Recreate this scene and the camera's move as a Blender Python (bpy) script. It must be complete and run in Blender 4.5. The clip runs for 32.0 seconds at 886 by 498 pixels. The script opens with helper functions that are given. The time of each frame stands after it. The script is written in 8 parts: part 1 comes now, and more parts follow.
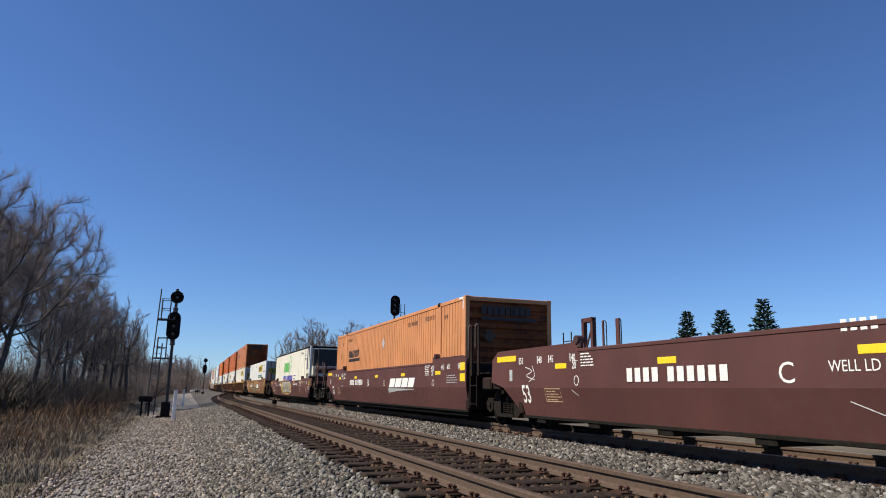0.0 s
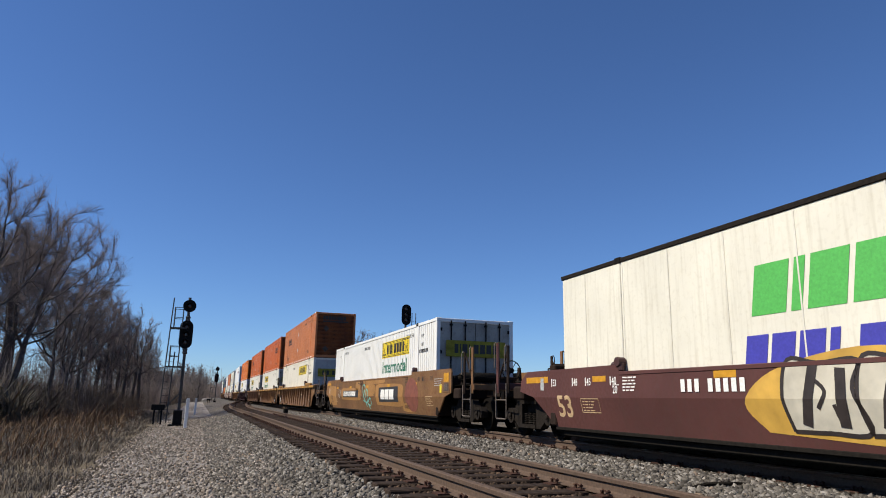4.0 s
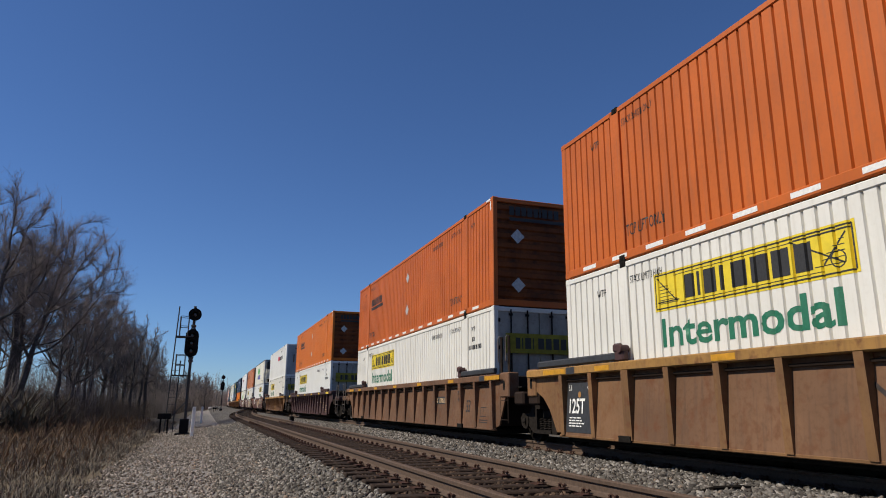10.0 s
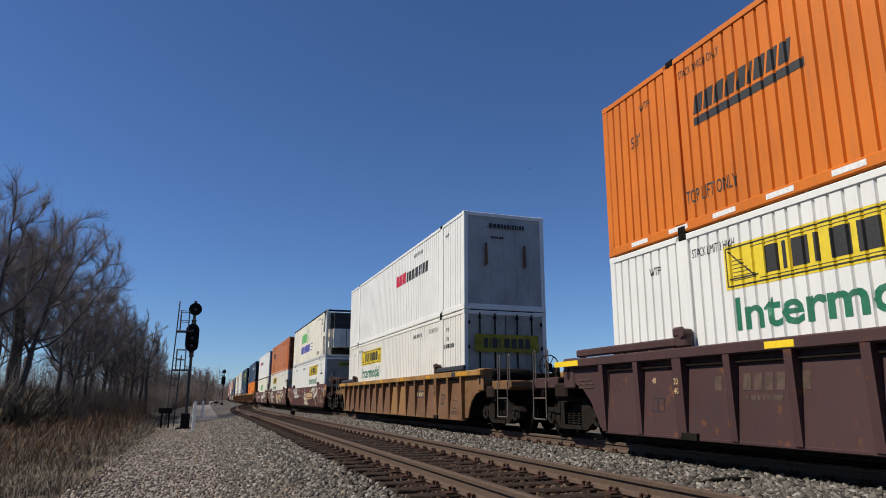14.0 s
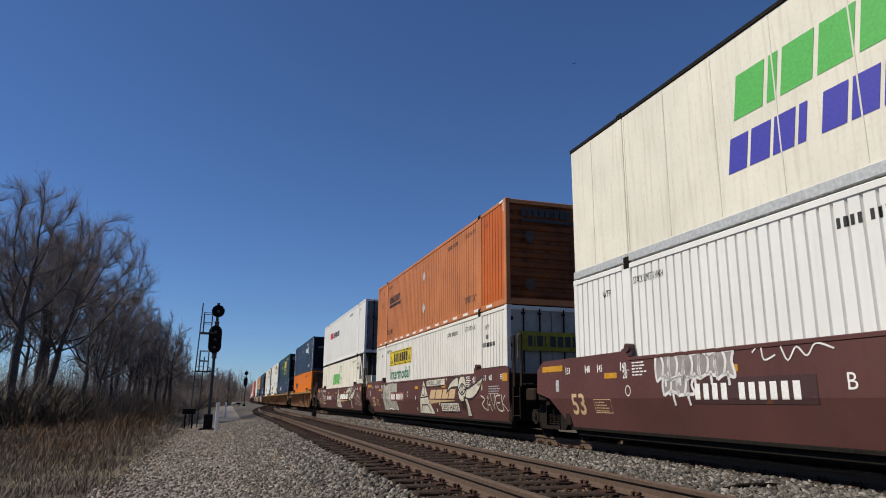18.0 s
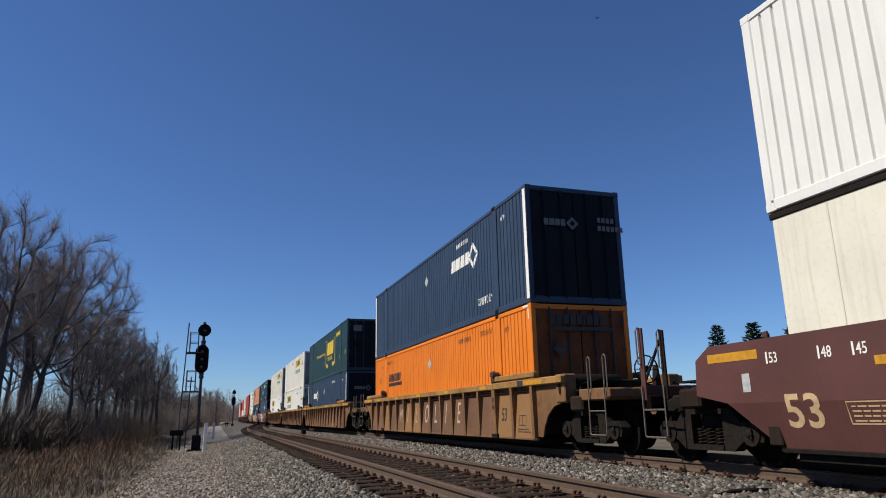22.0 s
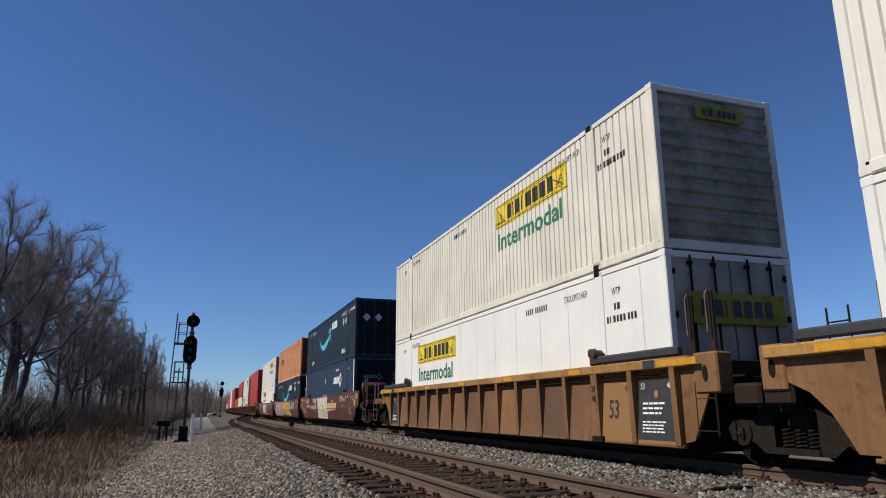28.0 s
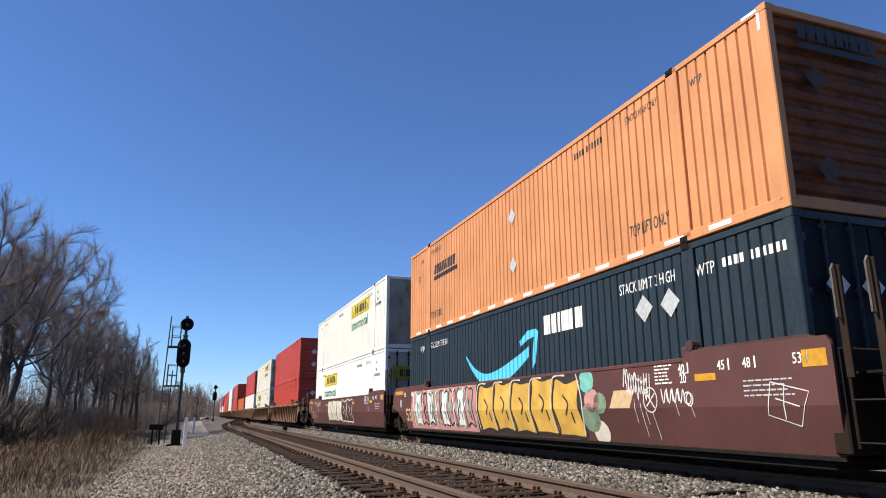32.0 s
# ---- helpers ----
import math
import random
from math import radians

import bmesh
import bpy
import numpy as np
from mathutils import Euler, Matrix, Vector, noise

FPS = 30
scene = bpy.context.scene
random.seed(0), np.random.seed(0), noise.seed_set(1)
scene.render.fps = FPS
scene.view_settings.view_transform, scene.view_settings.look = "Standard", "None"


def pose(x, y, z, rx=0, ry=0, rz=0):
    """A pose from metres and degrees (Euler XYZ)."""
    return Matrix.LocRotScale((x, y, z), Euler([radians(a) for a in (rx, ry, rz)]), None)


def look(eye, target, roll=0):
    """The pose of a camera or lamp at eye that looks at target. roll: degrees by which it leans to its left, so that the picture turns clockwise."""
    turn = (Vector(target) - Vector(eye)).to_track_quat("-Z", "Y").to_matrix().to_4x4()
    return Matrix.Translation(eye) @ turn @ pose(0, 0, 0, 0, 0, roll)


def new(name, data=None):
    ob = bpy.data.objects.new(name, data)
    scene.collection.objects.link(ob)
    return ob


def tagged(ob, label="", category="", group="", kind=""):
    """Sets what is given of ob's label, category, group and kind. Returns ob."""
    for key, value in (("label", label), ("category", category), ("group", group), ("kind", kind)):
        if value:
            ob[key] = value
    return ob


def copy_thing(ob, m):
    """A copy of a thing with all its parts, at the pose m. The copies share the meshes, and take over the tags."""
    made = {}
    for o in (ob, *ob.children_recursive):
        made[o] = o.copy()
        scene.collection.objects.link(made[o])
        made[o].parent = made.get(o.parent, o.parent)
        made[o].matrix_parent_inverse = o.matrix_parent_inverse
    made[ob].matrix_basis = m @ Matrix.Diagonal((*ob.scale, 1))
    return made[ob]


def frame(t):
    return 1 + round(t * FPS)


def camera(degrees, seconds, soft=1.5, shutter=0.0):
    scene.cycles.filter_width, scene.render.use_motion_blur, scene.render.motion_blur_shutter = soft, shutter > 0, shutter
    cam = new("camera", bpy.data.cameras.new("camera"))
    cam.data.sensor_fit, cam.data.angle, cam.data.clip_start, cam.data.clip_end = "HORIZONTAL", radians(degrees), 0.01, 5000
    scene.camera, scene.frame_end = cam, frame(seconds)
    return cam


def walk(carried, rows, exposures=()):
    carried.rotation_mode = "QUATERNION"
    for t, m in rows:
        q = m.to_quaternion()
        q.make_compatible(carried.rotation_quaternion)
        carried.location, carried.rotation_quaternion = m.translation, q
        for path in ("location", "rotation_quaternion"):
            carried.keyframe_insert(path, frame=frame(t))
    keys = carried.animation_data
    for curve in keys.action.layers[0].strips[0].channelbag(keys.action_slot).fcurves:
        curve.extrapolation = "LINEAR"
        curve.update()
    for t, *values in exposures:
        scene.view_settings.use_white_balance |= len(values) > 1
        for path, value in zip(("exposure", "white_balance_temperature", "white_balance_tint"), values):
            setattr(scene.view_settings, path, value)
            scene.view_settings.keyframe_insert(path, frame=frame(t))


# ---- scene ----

# The walk: a hand-held camera beside the line, held nearly still, swaying a little
# World: y along the line (away), x across it to the train, z up; the rail heads lie at RAIL_Z
EYE = (0.0, 0.0, 0.7165)
RAIL_Z = -0.06


def aim(yaw, pitch, roll, dx=0.0, dy=0.0, dz=0.0):
    eye = Vector(EYE) + Vector((dx, dy, dz))
    a, b = radians(yaw), radians(pitch)
    return look(eye, eye + Vector((math.sin(a) * math.cos(b), math.cos(a) * math.cos(b), math.sin(b))), roll)


cam = camera(67.04, 32.0, 1.0)
walk(cam, [
    (0, aim(20.58, 11.96, 0.81, -0.000, -0.000, -0.002)), (0.5, aim(20.60, 11.88, 0.67, 0.000, 0.000, -0.001)), (1, aim(20.54, 11.94, 0.92, 0.001, -0.001, -0.003)),
    (1.5, aim(20.36, 11.98, 1.13, 0.002, -0.002, -0.002)), (2, aim(20.21, 12.02, 0.76, 0.004, -0.005, -0.002)), (2.5, aim(20.01, 12.18, 0.94, 0.003, -0.004, -0.003)),
    (3, aim(19.83, 12.32, 0.96, 0.003, -0.003, -0.002)), (3.5, aim(19.63, 12.54, 1.13, 0.002, -0.003, -0.002)), (5.5, aim(19.37, 13.12, 0.50, 0.002, -0.004, 0.001)),
    (6, aim(19.41, 13.28, 0.53, 0.005, -0.004, 0.001)), (6.5, aim(19.44, 13.46, 0.74, 0.003, -0.007, 0.002)), (7, aim(19.37, 13.42, 0.59, 0.006, -0.002, 0.004)),
    (7.5, aim(19.34, 13.41, 0.72, 0.003, -0.002, 0.004)), (8, aim(19.21, 13.37, 0.90, 0.001, -0.000, 0.002)), (8.5, aim(19.11, 13.35, 0.80, -0.000, 0.001, -0.003)),
    (9, aim(19.05, 13.46, 0.78, 0.001, 0.004, -0.010)), (9.5, aim(19.07, 13.39, 0.74, -0.001, -0.001, -0.003)), (10, aim(19.21, 13.20, 0.42, 0.001, -0.003, -0.003)),
    (10.5, aim(19.28, 13.09, 0.21, -0.001, -0.010, -0.006)), (11, aim(19.36, 12.88, -0.02, 0.003, -0.004, -0.004)), (11.5, aim(19.38, 12.76, 0.27, 0.004, -0.005, -0.003)),
    (12, aim(19.31, 12.76, 0.33, 0.000, 0.004, -0.003)), (12.5, aim(19.26, 12.79, 0.30, 0.002, -0.003, -0.002)), (13, aim(19.25, 12.74, 0.21, 0.001, -0.001, -0.001)),
    (13.5, aim(19.22, 12.66, 0.27, 0.004, -0.003, -0.001)), (14, aim(19.22, 12.66, 0.18, 0.003, -0.003, -0.003)), (14.5, aim(19.34, 12.73, -0.02, 0.004, -0.001, -0.000)),
    (16.5, aim(18.86, 13.30, 0.54, 0.008, -0.007, 0.000)), (17, aim(17.93, 13.24, 1.27, 0.007, -0.006, 0.002)), (17.5, aim(17.34, 12.96, 1.13, 0.002, -0.001, 0.003)),
    (18, aim(17.44, 12.85, 0.53, -0.001, 0.001, 0.000)), (18.5, aim(17.60, 12.85, 0.22, -0.005, 0.004, -0.000)), (19, aim(17.66, 12.97, 0.08, -0.006, 0.006, 0.003)),
    (19.5, aim(17.90, 13.16, -0.06, -0.005, 0.005, 0.001)), (20, aim(18.13, 13.40, -0.27, -0.008, 0.007, -0.005)), (20.5, aim(18.37, 13.50, -1.15, -0.004, 0.005, 0.003)),
    (21, aim(18.56, 13.71, -1.32, -0.005, 0.006, 0.002)), (21.5, aim(18.63, 13.90, -1.28, -0.005, 0.006, 0.003)), (22, aim(18.62, 13.96, -1.10, -0.005, 0.002, 0.001)),
    (22.5, aim(18.65, 13.96, -1.28, -0.001, 0.001, -0.001)), (23, aim(18.70, 13.99, -1.30, 0.001, 0.000, 0.001)), (23.5, aim(18.76, 13.91, -1.24, -0.002, 0.002, 0.001)),
    (24, aim(18.88, 13.95, -1.08, -0.004, 0.004, -0.001)), (24.5, aim(19.02, 13.91, -0.97, 0.002, -0.003, 0.000)), (25, aim(19.07, 13.75, -0.81, 0.001, 0.000, 0.005)),
    (25.5, aim(19.15, 13.70, -0.93, -0.002, 0.002, 0.003)), (27.5, aim(19.36, 13.66, -0.42, -0.001, 0.001, 0.001)), (28, aim(19.41, 13.49, -0.31, -0.004, 0.005, 0.003)),
    (28.5, aim(19.53, 13.38, -0.26, -0.004, 0.004, 0.002)), (29, aim(19.65, 13.42, -0.33, -0.002, 0.004, 0.004)), (29.5, aim(19.75, 13.58, -0.19, -0.003, 0.001, 0.002)),
    (30, aim(19.79, 13.64, -0.38, 0.000, 0.003, 0.003)), (30.5, aim(19.86, 13.68, -0.70, 0.000, 0.001, 0.004)), (31, aim(19.92, 13.71, -0.93, 0.000, 0.001, 0.003)),
    (31.5, aim(19.92, 13.75, -0.68, -0.003, 0.006, 0.002)), (32, aim(19.86, 13.86, -0.13, -0.010, 0.001, -0.004)),
], exposures=[(0, 0.26), (3, 0.26), (3.5, 0.25), (5.5, -0.05), (6, -0.10), (7, 0.10), (8, -0.05), (9, 0.08), (10, -0.10), (11, 0.13), (12, 0.02), (13, 0.13), (14, -0.07), (17, 0.00), (18, -0.15), (19, 0.00), (20, -0.08), (21, -0.15), (22, 0.00), (23, 0.42), (24, 0.38), (25, 0.50), (26, 0.35), (27.5, 0.00), (28, -0.08), (29, -0.15), (30, 0.43), (31, 0.65), (32, 0.60)])

# ---- light ----
SUN_ELEV, SUN_AZ = 46.0, -82.0     # degrees: height, and turn from the line's far end towards the woods
world = bpy.data.worlds.new("clear_winter_sky")
scene.world = world
world.use_nodes = True
wn = world.node_tree
sky = wn.nodes.new("ShaderNodeTexSky")
sky.sky_type, sky.sun_disc = "NISHITA", False
sky.sun_elevation, sky.sun_rotation = radians(SUN_ELEV), radians(SUN_AZ)
sky.altitude, sky.air_density, sky.dust_density, sky.ozone_density = 1200.0, 1.0, 0.0, 4.0
tint = wn.nodes.new("ShaderNodeMix")
tint.data_type, tint.blend_type = "RGBA", "MULTIPLY"
tint.inputs[0].default_value, tint.inputs[7].default_value = 1.0, (0.72, 0.92, 1.22, 1)
wn.links.new(sky.outputs[0], tint.inputs[6])
wn.links.new(tint.outputs[2], wn.nodes["Background"].inputs[0])
wn.nodes["Background"].inputs[1].default_value = 0.085
sun = new("sun", bpy.data.lights.new("sun", "SUN"))
sun.data.energy, sun.data.angle, sun.data.color = 5.0, radians(0.53), (1.0, 0.92, 0.78)
_az, _el = radians(SUN_AZ), radians(SUN_ELEV)
SUN_DIR = Vector((math.sin(_az) * math.cos(_el), math.cos(_az) * math.cos(_el), math.sin(_el)))
sun.matrix_world = look(SUN_DIR * 200, (0, 0, 0))
scene.view_settings.exposure = 0.0

# ---- the line and the train's run ----
TRACK_X = 8.10          # centre of the train's track near the camera
SIDING_X = 3.23         # centre of the near track
CURVE_S, CURVE_K, CURVE_L = -4.6, 0.0616e-5, 250.0


def bend(s):
    """How far the line has swung to the right, s metres along it."""
    q = min(max(s - CURVE_S, 0.0), CURVE_L)
    e = max(s - CURVE_S - CURVE_L, 0.0)
    return CURVE_K * (q ** 3 / 6 + CURVE_L ** 2 / 2 * e + CURVE_L * e * e / 2)


def main_x(s):
    return TRACK_X + bend(s)


def siding_x(s):
    """The near track runs beside the main one and joins it further on."""
    q = min(max((s - 48.0) / 95.0, 0.0), 1.0)
    q = q * q * (3 - 2 * q)
    return SIDING_X + bend(s) + (TRACK_X - SIDING_X) * q


def run(t):
    """Metres that the train has gone at t seconds."""
    q = (t - 16.0) / 16.0
    return 11.2401 * t + 10 * (-0.001 * q ** 2 + 0.0412 * q ** 3 + 0.1016 * q ** 4)


def on_line(s, z=0.0):
    turn = -math.atan2(bend(s + 1) - bend(s - 1), 2.0)
    return Matrix.Translation((main_x(s), s, RAIL_Z + z)) @ Matrix.Rotation(turn, 4, "Z")


# ---- materials ----
def nodes_of(name):
    m = bpy.data.materials.new(name)
    m.use_nodes = True
    return m, m.node_tree, m.node_tree.nodes["Principled BSDF"]


def ramp(nt, fac, stops):
    r = nt.nodes.new("ShaderNodeValToRGB")
    while len(r.color_ramp.elements) < len(stops):
        r.color_ramp.elements.new(0.5)
    for e, (p, c) in zip(r.color_ramp.elements, stops):
        e.position, e.color = p, (*c, 1) if len(c) == 3 else c
    nt.links.new(fac, r.inputs[0])
    return r.outputs[0]


def tex(nt, scale, detail=4.0, stretch=(1, 1, 1), rough=0.55, kind="ShaderNodeTexNoise", space="Object"):
    co = nt.nodes.new("ShaderNodeTexCoord")
    mp = nt.nodes.new("ShaderNodeMapping")
    mp.inputs["Scale"].default_value = stretch
    nt.links.new(co.outputs[space], mp.inputs[0])
    n = nt.nodes.new(kind)
    n.inputs["Scale"].default_value = scale
    if kind == "ShaderNodeTexNoise":
        n.inputs["Detail"].default_value, n.inputs["Roughness"].default_value = detail, rough
    nt.links.new(mp.outputs[0], n.inputs["Vector"])
    return n


def mix(nt, fac, a, b, blend="MIX"):
    m = nt.nodes.new("ShaderNodeMix")
    m.data_type, m.blend_type = "RGBA", blend
    for sock, v in ((m.inputs[0], fac), (m.inputs[6], a), (m.inputs[7], b)):
        if isinstance(v, (int, float)):
            sock.default_value = v
        elif isinstance(v, tuple):
            sock.default_value = (*v, 1)
        else:
            nt.links.new(v, sock)
    return m.outputs[2]


def bump(nt, bsdf, height, strength=0.3, dist=0.01):
    b = nt.nodes.new("ShaderNodeBump")
    b.inputs["Strength"].default_value, b.inputs["Distance"].default_value = strength, dist
    nt.links.new(height, b.inputs["Height"])
    nt.links.new(b.outputs[0], bsdf.inputs["Normal"])


def sh(c, k):
    return tuple(min(1.0, v * k) for v in c)


def paint(name, col, dirt=(0.12, 0.09, 0.07), grime=0.35, rough=0.5, fade=0.12, rust=0.0, streak=0.5, gloss=0.35):
    """Weathered sheet-metal paint: faded patches, streaks that run down, grime and specks of rust."""
    m, nt, b = nodes_of(name)
    b.inputs["Specular IOR Level"].default_value = gloss
    big = tex(nt, 0.9, 3)
    c = mix(nt, ramp(nt, big.outputs[0], [(0.35, (0, 0, 0)), (0.7, (1, 1, 1))]), sh(col, 1 - fade), sh(col, 1 + fade))
    st = tex(nt, 2.2, 5, (1.0, 6.0, 0.35))
    c = mix(nt, ramp(nt, st.outputs[0], [(0.5, (0, 0, 0)), (0.78, (streak * grime * 2,) * 3)]), c, dirt)
    fine = tex(nt, 14, 5)
    c = mix(nt, ramp(nt, fine.outputs[0], [(0.52, (0, 0, 0)), (0.8, (grime * 0.6,) * 3)]), c, dirt)
    if rust:
        rs = tex(nt, 5.5, 6)
        c = mix(nt, ramp(nt, rs.outputs[0], [(0.62 - rust * 0.15, (0, 0, 0)), (0.7, (0.9, 0.9, 0.9))]), c, (0.13, 0.05, 0.02))
    nt.links.new(c, b.inputs["Base Color"])
    nt.links.new(ramp(nt, fine.outputs[0], [(0.3, (rough - 0.08,) * 3), (0.75, (rough + 0.2,) * 3)]), b.inputs["Roughness"])
    bump(nt, b, big.outputs[0], 0.12, 0.02)
    return m


def panel_paint(name, cols, dirt, rough=0.7):
    """Rusty sheet paint that differs from panel to panel."""
    m = paint(name, cols[0], dirt=dirt, grime=0.6, fade=0.2, rust=0.7, rough=rough)
    nt = m.node_tree
    b = nt.nodes["Principled BSDF"]
    old = b.inputs["Base Color"].links[0].from_socket
    o = nt.nodes.new("ShaderNodeObjectInfo")
    c = mix(nt, ramp(nt, o.outputs["Random"], [(0.80, (0, 0, 0)), (0.86, (0.75,) * 3)]), old, cols[1])
    c = mix(nt, ramp(nt, o.outputs["Random"], [(0.10, (0.6,) * 3), (0.2, (0, 0, 0))]), c, cols[2])
    nt.links.new(c, b.inputs["Base Color"])
    return m


def plain(name, col, rough=0.6, metal=0.0, scale=9.0, vary=0.2, grain=0.15, gloss=0.5):
    m, nt, b = nodes_of(name)
    b.inputs["Specular IOR Level"].default_value = gloss
    n = tex(nt, scale, 5)
    nt.links.new(ramp(nt, n.outputs[0], [(0.3, sh(col, 1 - vary)), (0.7, sh(col, 1 + vary))]), b.inputs["Base Color"])
    b.inputs["Roughness"].default_value, b.inputs["Metallic"].default_value = rough, metal
    bump(nt, b, n.outputs[0], grain, 0.005)
    return m


ORANGE = paint("orange_box_paint", (0.62, 0.160, 0.011), grime=0.22, fade=0.08)
ORANGE_PALE = paint("sun_faded_orange_paint", (0.59, 0.25, 0.100), grime=0.28, fade=0.10)
ORANGE_RED = paint("deep_orange_paint", (0.50, 0.112, 0.014), grime=0.25, fade=0.10)
ORANGE_NEW = paint("bright_orange_paint", (0.74, 0.195, 0.010), grime=0.12, fade=0.05)
ORANGE_BROWN = paint("browned_orange_paint", (0.50, 0.175, 0.058), grime=0.32, fade=0.12)
# orange darkened to put the shade of the ends into it, plus soot streaks
SHADED_ORANGE_END = paint("shaded_sooty_orange_paint", (0.19, 0.054, 0.015), dirt=(0.022, 0.013, 0.010), grime=0.75, fade=0.3, streak=0.7, gloss=0.15)
RED = paint("red_box_paint", (0.44, 0.046, 0.025), grime=0.22)
WHITE = paint("white_box_paint", (0.72, 0.70, 0.64), dirt=(0.35, 0.30, 0.22), grime=0.22, fade=0.05)
WHITE_OLD = paint("dirty_white_paint", (0.70, 0.67, 0.58), dirt=(0.30, 0.25, 0.17), grime=0.42, fade=0.08)
WHITE_CLEAN = paint("clean_white_paint", (0.74, 0.74, 0.71), dirt=(0.4, 0.38, 0.33), grime=0.14, fade=0.04)
CREAM = paint("cream_reefer_paint", (0.74, 0.71, 0.60), dirt=(0.32, 0.27, 0.17), grime=0.32, fade=0.06)
NAVY = paint("navy_box_paint", (0.024, 0.047, 0.090), dirt=(0.10, 0.11, 0.13), grime=0.2, fade=0.12)
TEAL = paint("dark_teal_box_paint", (0.011, 0.022, 0.032), dirt=(0.09, 0.09, 0.09), grime=0.18, fade=0.1)
GREEN = paint("dark_green_box_paint", (0.012, 0.044, 0.050), dirt=(0.08, 0.09, 0.08), grime=0.2, fade=0.1)
MAROON = paint("maroon_car_paint", (0.095, 0.036, 0.031), dirt=(0.07, 0.04, 0.03), grime=0.45, fade=0.14, rough=0.55)
MAROON_DULL = paint("dull_maroon_car_paint", (0.060, 0.028, 0.027), dirt=(0.04, 0.026, 0.023), grime=0.55, fade=0.12, rust=0.04, rough=0.6)
YELLOW_CAR = paint("rusty_yellow_car_paint", (0.185, 0.095, 0.038), dirt=(0.10, 0.05, 0.03), grime=0.6, fade=0.22, rust=0.6, rough=0.65)
YELLOW_DARK = paint("browned_yellow_car_paint", (0.150, 0.078, 0.042), dirt=(0.07, 0.04, 0.025), grime=0.6, fade=0.25, rust=0.8, rough=0.7)
PANELS = panel_paint("mixed_brown_panel_paint", ((0.165, 0.085, 0.044), (0.27, 0.142, 0.050), (0.088, 0.048, 0.032)), (0.07, 0.040, 0.027))
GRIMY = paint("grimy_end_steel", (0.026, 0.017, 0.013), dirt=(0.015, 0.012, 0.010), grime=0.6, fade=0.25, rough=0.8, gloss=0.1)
CHORD_YELLOW = paint("worn_yellow_chord_paint", (0.31, 0.165, 0.046), dirt=(0.11, 0.055, 0.03), grime=0.55, fade=0.25, rust=0.45, rough=0.65)
# white lowered to paint in the ends' shade; soot and dirt streaks lie over it
SHADED_WHITE = paint("shaded_dusty_white_paint", (0.36, 0.34, 0.30), dirt=(0.06, 0.05, 0.04), grime=0.6, fade=0.2, gloss=0.2)
SHADED_SOOTY_WHITE = paint("shaded_sooty_white_paint", (0.30, 0.27, 0.215), dirt=(0.05, 0.037, 0.027), grime=0.85, fade=0.25, gloss=0.2)
# end panel yellow and end lettering red, with shade mixed into the colour
SHADED_YELLOW = plain("shaded_yellow_panel", (0.27, 0.23, 0.025), 0.6, 0.0, 5, 0.35, gloss=0.2)
SHADED_RED = plain("shaded_red_lettering", (0.13, 0.028, 0.035), 0.6, 0.0, 9, 0.3, gloss=0.2)
DIM_PLACARD = plain("sooty_placard", (0.085, 0.058, 0.045), 0.6, 0.0, 9, 0.35, gloss=0.2)
# ends of the dark boxes: their shade is put into a near-black colour
SHADED_DARK_END = paint("shaded_dark_door_paint", (0.011, 0.013, 0.017), dirt=(0.03, 0.03, 0.03), grime=0.3, fade=0.2, gloss=0.08)
# white darkened for lettering on shaded ends; also print on the corner cards
DIM_WHITE = plain("dimmed_white_lettering", (0.16, 0.16, 0.16), 0.6, 0.0, 12, 0.25, gloss=0.2)
# silver bars coloured dark, as they look on an end in shade
ROD_GREY = plain("shaded_locking_bar_steel", (0.055, 0.056, 0.060), 0.6, 0.2, 18, 0.3, gloss=0.2)
# white cut to grey, standing for shade on ends turned from the sun
SHADED_GREY_END = paint("shaded_grey_end_paint", (0.40, 0.40, 0.39), dirt=(0.13, 0.10, 0.085), grime=0.45, fade=0.12, gloss=0.2)
# door end in a much darker grey than the white sides
DARK_END = paint("dark_grey_door_paint", (0.16, 0.155, 0.15), dirt=(0.05, 0.042, 0.036), grime=0.6, fade=0.25, gloss=0.15)
PATCH_PAINT = paint("fresh_patch_paint", (0.34, 0.175, 0.058), dirt=(0.2, 0.1, 0.04), grime=0.3)
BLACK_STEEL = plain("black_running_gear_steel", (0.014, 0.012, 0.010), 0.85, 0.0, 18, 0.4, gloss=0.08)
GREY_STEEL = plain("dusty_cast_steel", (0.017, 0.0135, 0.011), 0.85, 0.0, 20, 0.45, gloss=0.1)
# near black: the car's shadow over the wheels is part of this colour
WHEEL_STEEL = plain("shaded_wheel_steel", (0.009, 0.0075, 0.006), 0.85, 0.0, 14, 0.35, gloss=0.06)
GALV = plain("galvanised_steel", (0.42, 0.42, 0.41), 0.5, 0.5, 25, 0.2)
DUSTY_STEEL = plain("dusty_bare_steel", (0.20, 0.18, 0.16), 0.8, 0.0, 12, 0.35, gloss=0.2)
BLACK_PLATE = plain("black_stencil_plate", (0.030, 0.031, 0.034), 0.6, 0.0, 12, 0.3)
LETTER_WHITE = plain("white_stencil_paint", (0.78, 0.77, 0.73), 0.6, 0.0, 30, 0.12)
LETTER_BLACK = plain("black_stencil_paint", (0.025, 0.024, 0.024), 0.6, 0.0, 30, 0.3)
LETTER_GREEN = plain("green_lettering_paint", (0.020, 0.155, 0.085), 0.55, 0.0, 30, 0.15)
LEAF_GREEN = plain("bright_green_lettering", (0.085, 0.42, 0.080), 0.55, 0.0, 30, 0.15)
